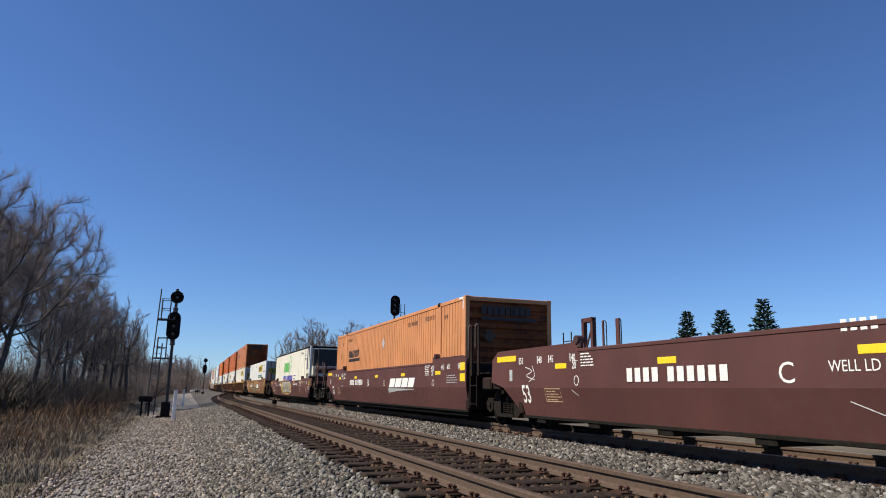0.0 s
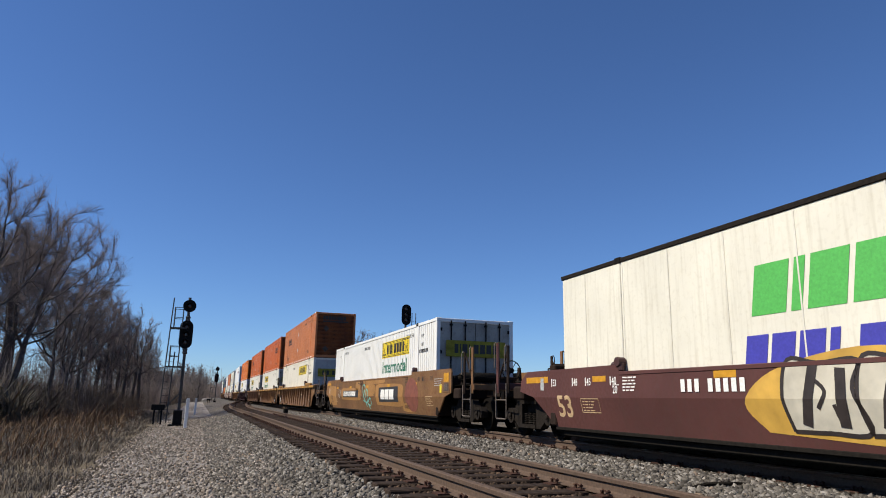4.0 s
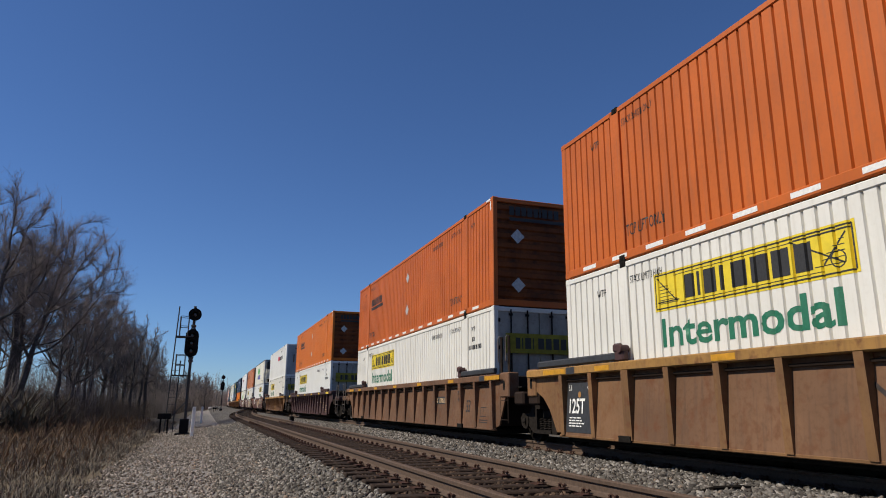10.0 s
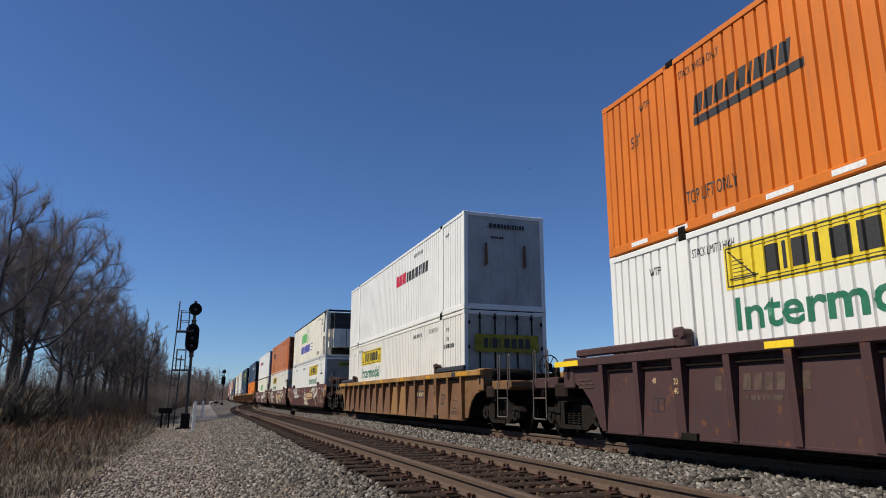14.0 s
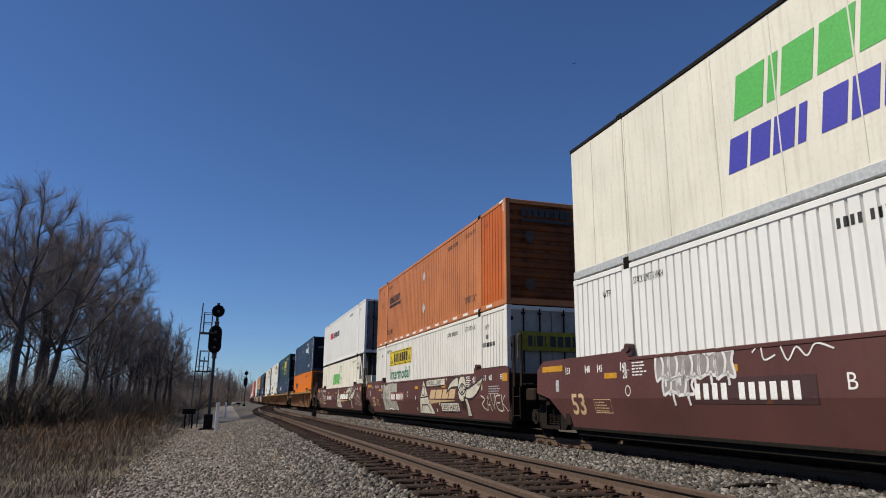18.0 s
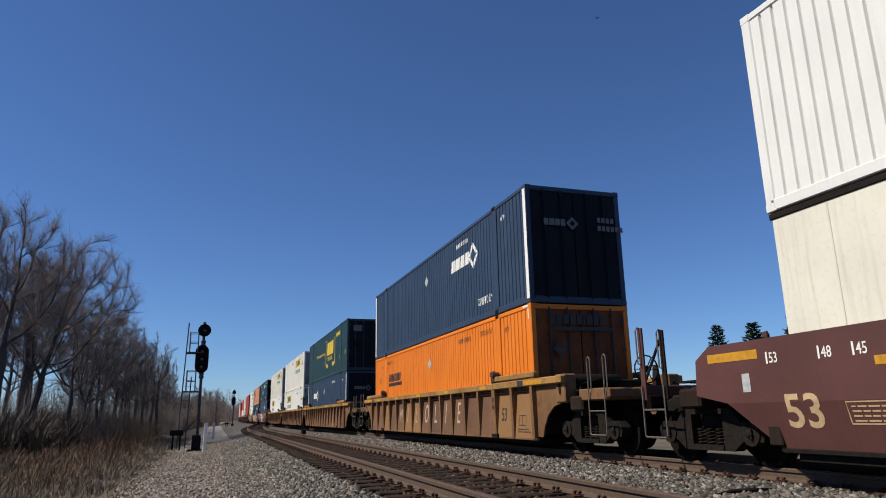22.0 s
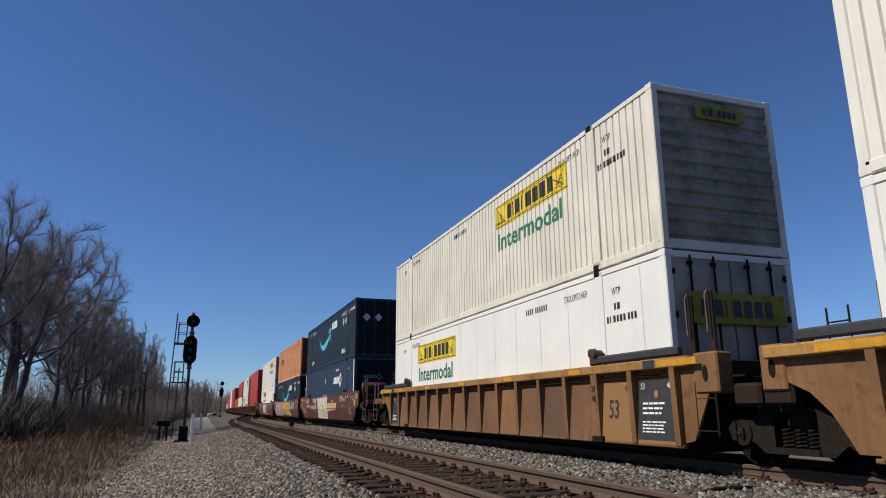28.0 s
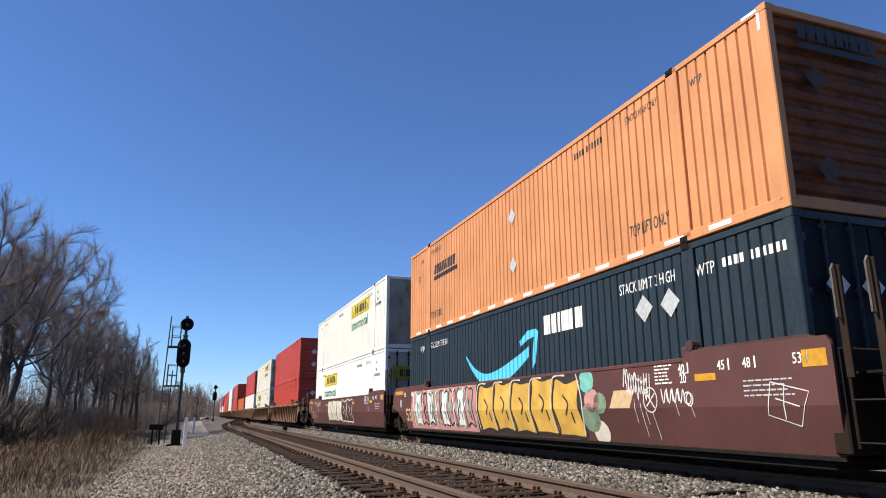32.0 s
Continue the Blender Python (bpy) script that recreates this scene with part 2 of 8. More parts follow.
LETTER_BLUE = plain("blue_lettering_paint", (0.050, 0.048, 0.36), 0.55, 0.0, 30, 0.15)
LETTER_RED = plain("red_lettering_paint", (0.55, 0.02, 0.05), 0.55, 0.0, 30, 0.15)
SKY_BLUE = plain("light_blue_arrow_paint", (0.10, 0.52, 0.74), 0.5, 0.0, 20, 0.08)
LABEL_YELLOW = plain("yellow_panel_paint", (0.74, 0.56, 0.028), 0.5, 0.0, 8, 0.10)
REFLECT_YELLOW = plain("yellow_reflective_tape", (0.86, 0.60, 0.02), 0.35, 0.0, 20, 0.08)
ROD_STEEL = plain("worn_grab_iron_steel", (0.13, 0.105, 0.088), 0.6, 0.1, 14, 0.3, gloss=0.3)
AMBER_TAPE = plain("dulled_amber_tape", (0.52, 0.255, 0.022), 0.45, 0.0, 9, 0.2, gloss=0.3)
REFLECT_WHITE = plain("white_reflective_tape", (0.78, 0.76, 0.72), 0.35, 0.0, 20, 0.12)
PLACARD = plain("scuffed_grey_placard", (0.50, 0.51, 0.50), 0.45, 0.2, 16, 0.2)
BUFF = plain("buff_logo_paint", (0.52, 0.36, 0.20), 0.6, 0.0, 12, 0.15)

# ---- mesh helpers ----
def box(bm, x0, x1, y0, y1, z0, z1):
    v = [bm.verts.new(p) for p in ((x0, y0, z0), (x1, y0, z0), (x1, y1, z0), (x0, y1, z0), (x0, y0, z1), (x1, y0, z1), (x1, y1, z1), (x0, y1, z1))]
    for f in ((0, 3, 2, 1), (4, 5, 6, 7), (0, 1, 5, 4), (1, 2, 6, 5), (2, 3, 7, 6), (3, 0, 4, 7)):
        bm.faces.new([v[i] for i in f])


def soft_box(bm, x0, x1, y0, y1, z0, z1, r=0.01):
    """A box with chamfered edges."""
    tmp = bmesh.new()
    box(tmp, x0, x1, y0, y1, z0, z1)
    bmesh.ops.bevel(tmp, geom=tmp.edges[:], offset=r, segments=1, affect="EDGES")
    absorb(bm, tmp)


def absorb(bm, tmp):
    vs = {v: bm.verts.new(v.co) for v in tmp.verts}
    for f in tmp.faces:
        bm.faces.new([vs[v] for v in f.verts])
    tmp.free()


def prism(bm, poly, x0, x1, axis="X"):
    """A (y, z) outline pushed along x, or an (x, z) outline along y, or (x, y) along z."""
    place = {"X": lambda a, b, c: (c, a, b), "Y": lambda a, b, c: (a, c, b), "Z": lambda a, b, c: (a, b, c)}[axis]
    lo = [bm.verts.new(place(a, b, x0)) for a, b in poly]
    hi = [bm.verts.new(place(a, b, x1)) for a, b in poly]
    n = len(poly)
    bm.faces.new(lo[::-1])
    bm.faces.new(hi)
    for i in range(n):
        bm.faces.new((lo[i], lo[(i + 1) % n], hi[(i + 1) % n], hi[i]))


def tube(bm, pts, r, n=6, caps=True, r1=None):
    pts = [Vector(p) for p in pts]
    rings = []
    side = None
    for i, p in enumerate(pts):
        d = (pts[min(i + 1, len(pts) - 1)] - pts[max(i - 1, 0)]).normalized()
        if side is None:
            side = d.orthogonal().normalized()
        side = (side - d * side.dot(d)).normalized()
        up = d.cross(side)
        rr = r if r1 is None else r + (r1 - r) * i / (len(pts) - 1)
        rings.append([bm.verts.new(p + (side * math.cos(a) + up * math.sin(a)) * rr) for a in (math.tau * k / n for k in range(n))])
    for a, b in zip(rings, rings[1:]):
        for k in range(n):
            bm.faces.new((a[k], a[(k + 1) % n], b[(k + 1) % n], b[k]))
    if caps:
        bm.faces.new(rings[0][::-1])
        bm.faces.new(rings[-1])


def lathe(bm, prof, axis="X", n=20, at=(0, 0, 0)):
    """Turned shape: prof is (along, radius) points."""
    rings = []
    for a, r in prof:
        ring = []
        for k in range(n):
            c, s = math.cos(math.tau * k / n) * r, math.sin(math.tau * k / n) * r
            p = {"X": (a, c, s), "Y": (s, a, c), "Z": (c, s, a)}[axis]
            ring.append(bm.verts.new(Vector(p) + Vector(at)))
        rings.append(ring)
    for p, q in zip(rings, rings[1:]):
        for k in range(n):
            bm.faces.new((p[k], p[(k + 1) % n], q[(k + 1) % n], q[k]))
    bm.faces.new(rings[0][::-1])
    bm.faces.new(rings[-1])


def mesh_of(name, bm, mat, smooth=False):
    bmesh.ops.recalc_face_normals(bm, faces=bm.faces[:])
    me = bpy.data.meshes.new(name)
    bm.to_mesh(me)
    bm.free()
    me.materials.append(mat)
    if smooth:
        me.shade_smooth()
    return me


def link(name, me, parent, label="", at=None):
    ob = new(name, me)
    ob.parent = parent
    if at is not None:
        ob.matrix_basis = at if isinstance(at, Matrix) else Matrix.Translation(at)
    if label:
        tagged(ob, label)
    return ob


def part(name, bm, mat, parent, label="", at=None, smooth=False):
    """One mesh object under a thing or a part."""
    return link(name, mesh_of(name, bm, mat, smooth), parent, label, at)


def thing(name, label, category, group="", kind=""):
    ob = new(name)
    ob.empty_display_size = 0.3
    return tagged(ob, label, category, group, kind)


# ---- containers ----
LEN, WID, HIGH = 16.15, 2.60, 2.91
HALF = LEN / 2
POST_Y = 6.07            # lifting posts, forty feet apart
SKIN = WID / 2 - 0.055   # inner plane of a corrugated side


def corrugation(lo, hi, pitch):
    """Breakpoints (y, depth) of a trapezoid corrugation between lo and hi."""
    n = max(1, round((hi - lo) / pitch))
    p = (hi - lo) / n
    out = [(lo, 0.0)]
    for k in range(n):
        a = lo + k * p
        out += [(a + p * 0.05, 0.0), (a + p * 0.13, 0.036), (a + p * 0.90, 0.036), (a + p * 0.97, 0.0)]
    out.append((hi, 0.0))
    return out


def side_profile(pitch=0.2135):
    a, b = -HALF + 0.105, HALF - 0.105
    out = []
    for lo, hi in ((a, -POST_Y - 0.165), (-POST_Y + 0.10, POST_Y - 0.10), (POST_Y + 0.165, b)):
        out += [(lo, 0.0)] + corrugation(lo + 0.022, hi - 0.022, pitch) + [(hi, 0.0)]
    return out


CORRUGATED = side_profile()
CORRUGATED_FINE = side_profile(0.2055)   # the white boxes are folded a little closer


SMOOTH = [(-HALF + 0.11, 0.036), (HALF - 0.11, 0.036)]


def depth_at(profile, y):
    for (a, da), (b, db) in zip(profile, profile[1:]):
        if a <= y <= b:
            return da + (db - da) * (y - a) / max(b - a, 1e-6)
    return 0.036


def sheet(profile, z0, z1, side):
    """A folded side sheet with some thickness."""
    bm = bmesh.new()
    x = side * SKIN
    rows = []
    for z in (z0, z1):
        rows.append([bm.verts.new((x + side * d, y, z)) for y, d in profile])
    for a, b, c, d in zip(rows[0], rows[0][1:], rows[1][1:], rows[1]):
        bm.faces.new((a, b, c, d))
    # back skin closes the sheet
    back = [bm.verts.new((side * (SKIN - 0.03), y, z)) for y, z in ((profile[0][0], z0), (profile[-1][0], z0), (profile[-1][0], z1), (profile[0][0], z1))]
    bm.faces.new(back)
    return bm


def rods_end(c, y, mat, rod_mat, out):
    """Door end: two leaves, hinges, four locking bars. out: -1 faces the front."""
    for k, side in enumerate((-1, 1)):
        bm = bmesh.new()
        soft_box(bm, min(side * 0.012, side * 1.19), max(side * 0.012, side * 1.19), y - 0.03, y + 0.03, 0.17, HIGH - 0.12, 0.008)
        leaf = part("door", bm, mat, c)
        for x in (0.35, 0.82):
            bm = bmesh.new()
            tube(bm, [(side * x, y + out * 0.065, 0.12), (side * x, y + out * 0.065, HIGH - 0.08)], 0.021, 6)
            for z in (0.2, 0.95, 1.9, 2.7):
                box(bm, side * x - 0.05, side * x + 0.05, y + out * 0.045 - 0.02, y + out * 0.045 + 0.045, z - 0.03, z + 0.03)
            part("locking_bar", bm, rod_mat, c)
        for z in (0.35, 1.1, 1.85, 2.55):
            bm = bmesh.new()
            soft_box(bm, side * 1.17 - 0.06, side * 1.17 + 0.06, y + out * 0.03 - 0.02, y + out * 0.03 + 0.03, z - 0.05, z + 0.05, 0.006)
            part("hinge", bm, rod_mat, c)


def ribbed_end(c, y, mat, out):
    """Closed end with flat-topped level ribs."""
    bm = bmesh.new()
    z, zs = 0.17, [(0.17, 0.0)]
    while z < HIGH - 0.35:
        zs += [(z + 0.05, 0.0), (z + 0.09, 0.035), (z + 0.20, 0.035), (z + 0.24, 0.0)]
        z += 0.26
    zs.append((HIGH - 0.12, 0.0))
    lo = [bm.verts.new((-1.19, y + out * d, z)) for z, d in zs]
    hi = [bm.verts.new((1.19, y + out * d, z)) for z, d in zs]
    for a, b, p, q in zip(lo, lo[1:], hi[1:], hi):
        bm.faces.new((a, b, p, q))
    bm.faces.new([bm.verts.new((x, y - out * 0.03, z)) for x, z in ((-1.19, 0.17), (1.19, 0.17), (1.19, HIGH - 0.12), (-1.19, HIGH - 0.12))])
    part("end_wall", bm, mat, c)


def smooth_end(c, y, mat, out):
    bm = bmesh.new()
    soft_box(bm, -1.19, 1.19, y - 0.03, y + 0.03, 0.17, HIGH - 0.12, 0.01)
    part("end_wall", bm, mat, c)
    for x in (-0.8, -0.4, 0.0, 0.4, 0.8):
        bm = bmesh.new()
        box(bm, x - 0.03, x + 0.03, y + out * 0.032 - 0.006, y + out * 0.032 + 0.006, 0.25, HIGH - 0.2)
        part("end_rib", bm, mat, c)


def container_shell(c, mat, kind="corrugated", front="doors", post_mat=None, castings=BLACK_STEEL, end_mat=None, rods=None):
    """Frame, sides, roof and ends of a 53-foot box. The front faces -y."""
    post_mat, end_mat = post_mat or mat, end_mat or mat
    profile = {"corrugated": CORRUGATED, "fine": CORRUGATED_FINE}.get(kind, SMOOTH)
    for side in (-1, 1):
        part("side_panel", sheet(profile, 0.15, HIGH - 0.10, side), mat, c)
        w = side * WID / 2
        for z0, z1, nm in ((HIGH - 0.115, HIGH - 0.012, "top_rail"), (0.012, 0.165, "bottom_rail")):
            bm = bmesh.new()
            soft_box(bm, min(w, w - side * 0.09), max(w, w - side * 0.09), -HALF + 0.09, HALF - 0.09, z0, z1, 0.012)
            part(nm, bm, mat, c)
        for y in (-HALF + 0.08, HALF - 0.08):
            bm = bmesh.new()
            soft_box(bm, min(w, w - side * 0.13), max(w, w - side * 0.13), y - 0.08, y + 0.08, 0.10, HIGH - 0.10, 0.015)
            part("corner_post", bm, post_mat, c)
            for z in (0.06, HIGH - 0.06):
                bm = bmesh.new()
                soft_box(bm, min(w + side * 0.004, w - side * 0.16), max(w + side * 0.004, w - side * 0.16), y - 0.084, y + 0.084, z - 0.06, z + 0.06, 0.012)
                part("corner_casting", bm, post_mat, c)
        for y in (-POST_Y, POST_Y):
            bm = bmesh.new()
            soft_box(bm, min(w, w - side * 0.07), max(w, w - side * 0.07), y - 0.165 if y < 0 else y - 0.10, y + 0.10 if y < 0 else y + 0.165, 0.05, HIGH - 0.02, 0.01)
            part("lifting_post", bm, mat, c)
            for z in (0.05, HIGH - 0.05):
                bm = bmesh.new()
                soft_box(bm, min(w + side * 0.012, w - side * 0.1), max(w + side * 0.012, w - side * 0.1), y - 0.085, y + 0.085, z - 0.055, z + 0.058, 0.01)
                tube(bm, [(w + side * 0.01, y, z), (w + side * 0.02, y, z)], 0.035, 8)
                part("lifting_casting", bm, castings, c)
    bm = bmesh.new()
    n = 60
    top = [[bm.verts.new((x, -HALF + 0.09 + (LEN - 0.18) * k / n, HIGH - 0.03 + (0.012 if k % 2 else 0))) for k in range(n + 1)] for x in (-1.21, 1.21)]
    for k in range(n):
        bm.faces.new((top[0][k], top[1][k], top[1][k + 1], top[0][k + 1]))
    part("roof", bm, mat, c)
    bm = bmesh.new()
    box(bm, -1.2, 1.2, -HALF + 0.1, HALF - 0.1, 0.06, 0.15)
    part("floor", bm, BLACK_STEEL, c)
    for y, out in ((-HALF + 0.05, -1), (HALF - 0.05, 1)):
        for z0, z1, nm in ((HIGH - 0.13, HIGH - 0.015, "end_header"), (0.01, 0.17, "end_sill")):
            bm = bmesh.new()
            soft_box(bm, -1.16, 1.16, y - 0.05, y + 0.05, z0, z1, 0.01)
            part(nm, bm, post_mat, c)
    {"doors": lambda: rods_end(c, -HALF + 0.06, end_mat, rods or GALV, -1), "ribs": lambda: ribbed_end(c, -HALF + 0.06, end_mat, -1), "smooth": lambda: smooth_end(c, -HALF + 0.06, end_mat, -1)}[front]()
    ribbed_end(c, HALF - 0.06, end_mat, 1)
    return profile


# lettering lies on the painted metal and follows its folds
def letters(text, size, squash=1.0, bold=0.0):
    cu = bpy.data.curves.new("lettering", "FONT")
    cu.body, cu.size, cu.resolution_u, cu.offset = text, size, 3, bold * size
    ob = bpy.data.objects.new("lettering", cu)
    me = bpy.data.meshes.new_from_object(ob)
    bm = bmesh.new()
    bm.from_mesh(me)
    bpy.data.objects.remove(ob)
    bpy.data.curves.remove(cu)
    bpy.data.meshes.remove(me)
    for v in bm.verts:
        v.co.x *= squash
    return bm


def blocks(widths, high, gap=0.12, lean=0.0, notch=False):
    """A word mark drawn as a row of plain blocks, high metres tall."""
    bm = bmesh.new()
    x = 0.0
    for i, w in enumerate(widths):
        w *= high
        if w > 0:
            t = high * 0.26
            o = [(x, 0), (x + w, 0), (x + w, high), (x, high)]
            if notch and w > high * 0.45:
                if i % 3 == 0:
                    o = [(x, 0), (x + w, 0), (x + w, t), (x + t, t), (x + t, high - t), (x + w, high - t), (x + w, high), (x, high)]
                elif i % 3 == 1:
                    o = [(x, 0), (x + t, 0), (x + t, high - t), (x + w - t, high - t), (x + w - t, 0), (x + w, 0), (x + w, high), (x, high)]
                else:
                    o = [(x, 0), (x + w, 0), (x + w, high), (x + w - t, high), (x + w - t, t), (x + t, t), (x + t, high), (x, high)]
            bm.faces.new([bm.verts.new((a + lean * b, b, 0)) for a, b in o])
        x += abs(w) + gap * high if w > 0 else -w
    return bm


def outline(pts):
    bm = bmesh.new()
    bm.faces.new([bm.verts.new((a, b, 0)) for a, b in pts])
    return bm


def strokes(lines, width, closed=False):
    """Brush strokes: each line of (a, b) points becomes a ribbon."""
    bm = bmesh.new()
    for line in lines:
        line = [Vector((a, b)) for a, b in line]
        L, R = [], []
        for i, p in enumerate(line):
            d = (line[min(i + 1, len(line) - 1)] - line[max(i - 1, 0)])
            n = Vector((-d.y, d.x)).normalized() * width / 2
            L.append(bm.verts.new((p.x + n.x, p.y + n.y, 0)))
            R.append(bm.verts.new((p.x - n.x, p.y - n.y, 0)))
        for k in range(len(line) - 1):
            bm.faces.new((R[k], R[k + 1], L[k + 1], L[k]))
    return bm


FINE_PRINT = ("number", "small_print", "weight")


def singles(bm):
    """Each shape of a row of flat shapes by itself."""
    out = []
    for f in bm.faces:
        one = bmesh.new()
        one.faces.new([one.verts.new(v.co) for v in f.verts])
        out.append(one)
    bm.free()
    return out


def decal(name, bm, mat, parent, y, z, profile=None, base=None, label="", lift=0.004):
    """Puts flat art (a to the viewer's right, b up) on the side that faces the camera, from y on, folded over the profile."""
    if name.endswith("_bars") and len(bm.faces) > 1 and not name.startswith(FINE_PRINT):
        for one in singles(bm):
            ob = decal(name[:-1], one, mat, parent, y, z, profile, base, label, lift)
        return ob
    for v in bm.verts:
        v.co = (0, y - v.co.x, z + v.co.y)
    base = SKIN if base is None else base
    if base == "panel":
        cuts = sorted({round(v.co.z, 3) for v in bm.verts})
        for v in bm.verts:
            v.co.x = -(panel_x(v.co.z) + lift)
    elif profile and len(profile) > 2:
        lo, hi = min(v.co.y for v in bm.verts), max(v.co.y for v in bm.verts)
        for py, _ in profile:
            if lo < py < hi:
                bmesh.ops.bisect_plane(bm, geom=bm.verts[:] + bm.edges[:] + bm.faces[:], dist=1e-5, plane_co=(0, py, 0), plane_no=(0, 1, 0))
        for v in bm.verts:
            v.co.x = -(base + depth_at(profile, v.co.y) + lift)
    else:
        if base == SIDE_X and min(v.co.z for v in bm.verts) < 0.86 < max(v.co.z for v in bm.verts):
            bmesh.ops.bisect_plane(bm, geom=bm.verts[:] + bm.edges[:] + bm.faces[:], dist=1e-5, plane_co=(0, 0, 0.86), plane_no=(0, 0, 1))
        for v in bm.verts:
            v.co.x = -(base + lift)
            if base == SIDE_X and v.co.z < 0.86:
                v.co.x += 0.13 * (0.86 - v.co.z) / 0.56
    for f in bm.faces:
        f.normal_update()
        if f.normal.x > 0:
            f.normal_flip()
    me = bpy.data.meshes.new(name)
    bm.to_mesh(me)
    bm.free()
    me.materials.append(mat)
    if name.startswith(FINE_PRINT):
        return tagged(link(name.replace("_bars", "_print"), me, parent, label), kind="stuff")
    return link(name, me, parent, label)


def end_art(name, bm, mat, parent, x, z, y=-HALF - 0.01, label=""):
    """Flat art on the front end (a runs to +x, b up)."""
    if name.endswith("_bars") and len(bm.faces) > 1:
        for one in singles(bm):
            ob = end_art(name[:-1], one, mat, parent, x, z, y, label)
        return ob
    for v in bm.verts:
        v.co = (x + v.co.x, y, z + v.co.y)
    me = bpy.data.meshes.new(name)
    bm.to_mesh(me)
    bm.free()
    me.materials.append(mat)
    return link(name, me, parent, label)


def rect(w, h):
    return outline([(0, 0), (w, 0), (w, h), (0, h)])


def diamond(r):
    return outline([(0, -r), (r, 0), (0, r), (-r, 0)])


# ---- the kinds of boxes ----
def reflectors(c, step=1.0):
    y = HALF - 0.7
    while y > -HALF + 0.6:
        decal("reflector", rect(0.45, 0.075), REFLECT_WHITE, c, y, 0.055, None, WID / 2)
        y -= step


def small_marks(c, profile, base, ink, lift=True, stack="STACK 3 HIGH ONLY", top=True, number_y=-3.05, rear=False):
    if lift:
        for y in (-4.72, 5.92)[:2 if rear else 1]:
            decal("stencil", letters("TOP LIFT ONLY", 0.29, 0.52, 0.004), ink, c, y, 0.42, profile, base)
    if top:
        for y in (-4.80, 5.90)[:2 if rear else 1]:
            decal("stencil", letters(stack, 0.19, 0.50), ink, c, y, HIGH - 0.42, profile, base)
    for y in (-6.5, 6.95)[:2 if rear else 1]:
        decal("stencil", letters("WTP", 0.18, 0.7, 0.008), ink, c, y, HIGH - 0.52, profile, base)
    # the running number, as bars
    decal("number_bars", blocks([0.4] * 4 + [-0.5] + [0.4] * 6, 0.13, 0.35, notch=False), ink, c, number_y, HIGH - 0.45, profile, base)


def orange_box(mat, mark="rear", front="ribs", label="", plates=True, repaint=False, clean=False):
    c = thing("shipping_container", label, "container", "containers on the train")
    prof = container_shell(c, mat, "corrugated", front, end_mat=SHADED_ORANGE_END, rods=ROD_GREY)
    for w, h, y, z in ((0.30, 0.05, -HALF + 0.42, HIGH - 0.075), (0.05, 0.26, -HALF + 0.16, HIGH - 0.36)):
        decal("corner_mark", rect(w, h), REFLECT_WHITE, c, y, z, None, WID / 2)
    y = 5.62 if mark == "rear" else -3.7
    decal("name_bars", blocks([0.6, 0.6, 0.6, 0.62, 0.55, 0.25, 0.62, 0.55, 0.6], 0.30, 0.14, 0.2), LETTER_BLACK, c, y, 1.78, prof, None, "name drawn as black bars")
    decal("name_underline", strokes([[(0, 0), (2.05, 0)]], 0.13), LETTER_BLACK, c, y, 1.66, prof)
    small_marks(c, prof, SKIN, LETTER_BLACK, rear=True)
    if plates:
        for z in (0.90, 2.1):
            decal("placard_holder", diamond(0.20), PLACARD, c, -0.12, z, None, SKIN + 0.036, lift=0.012)
    end_art("end_name_bars", blocks([0.6, 0.6, 0.6, 0.62, 0.55, 0.25, 0.62, 0.55, 0.6], 0.24, 0.14), LETTER_BLACK, c, -0.85, 2.42, -HALF - 0.06)
    end_art("end_name_underline", rect(1.65, 0.09), LETTER_BLACK, c, -0.85, 2.27, -HALF - 0.06)
    reflectors(c)
    for z in (0.55, 1.85):
        end_art("end_placard", diamond(0.20), PLACARD if clean else DIM_PLACARD, c, -0.62, z, -HALF - 0.062)
    if repaint:
        decal("repainted_panel", rect(HALF - POST_Y - 0.19, HIGH - 0.27), ORANGE_RED, c, -POST_Y - 0.08, 0.16, prof, None, "deep orange repainted panel")
    decal("stencil", letters("53'", 0.30, 0.8), LETTER_BLACK, c, -6.75 if mark == "front" else 7.25, 1.80, prof)
    return c


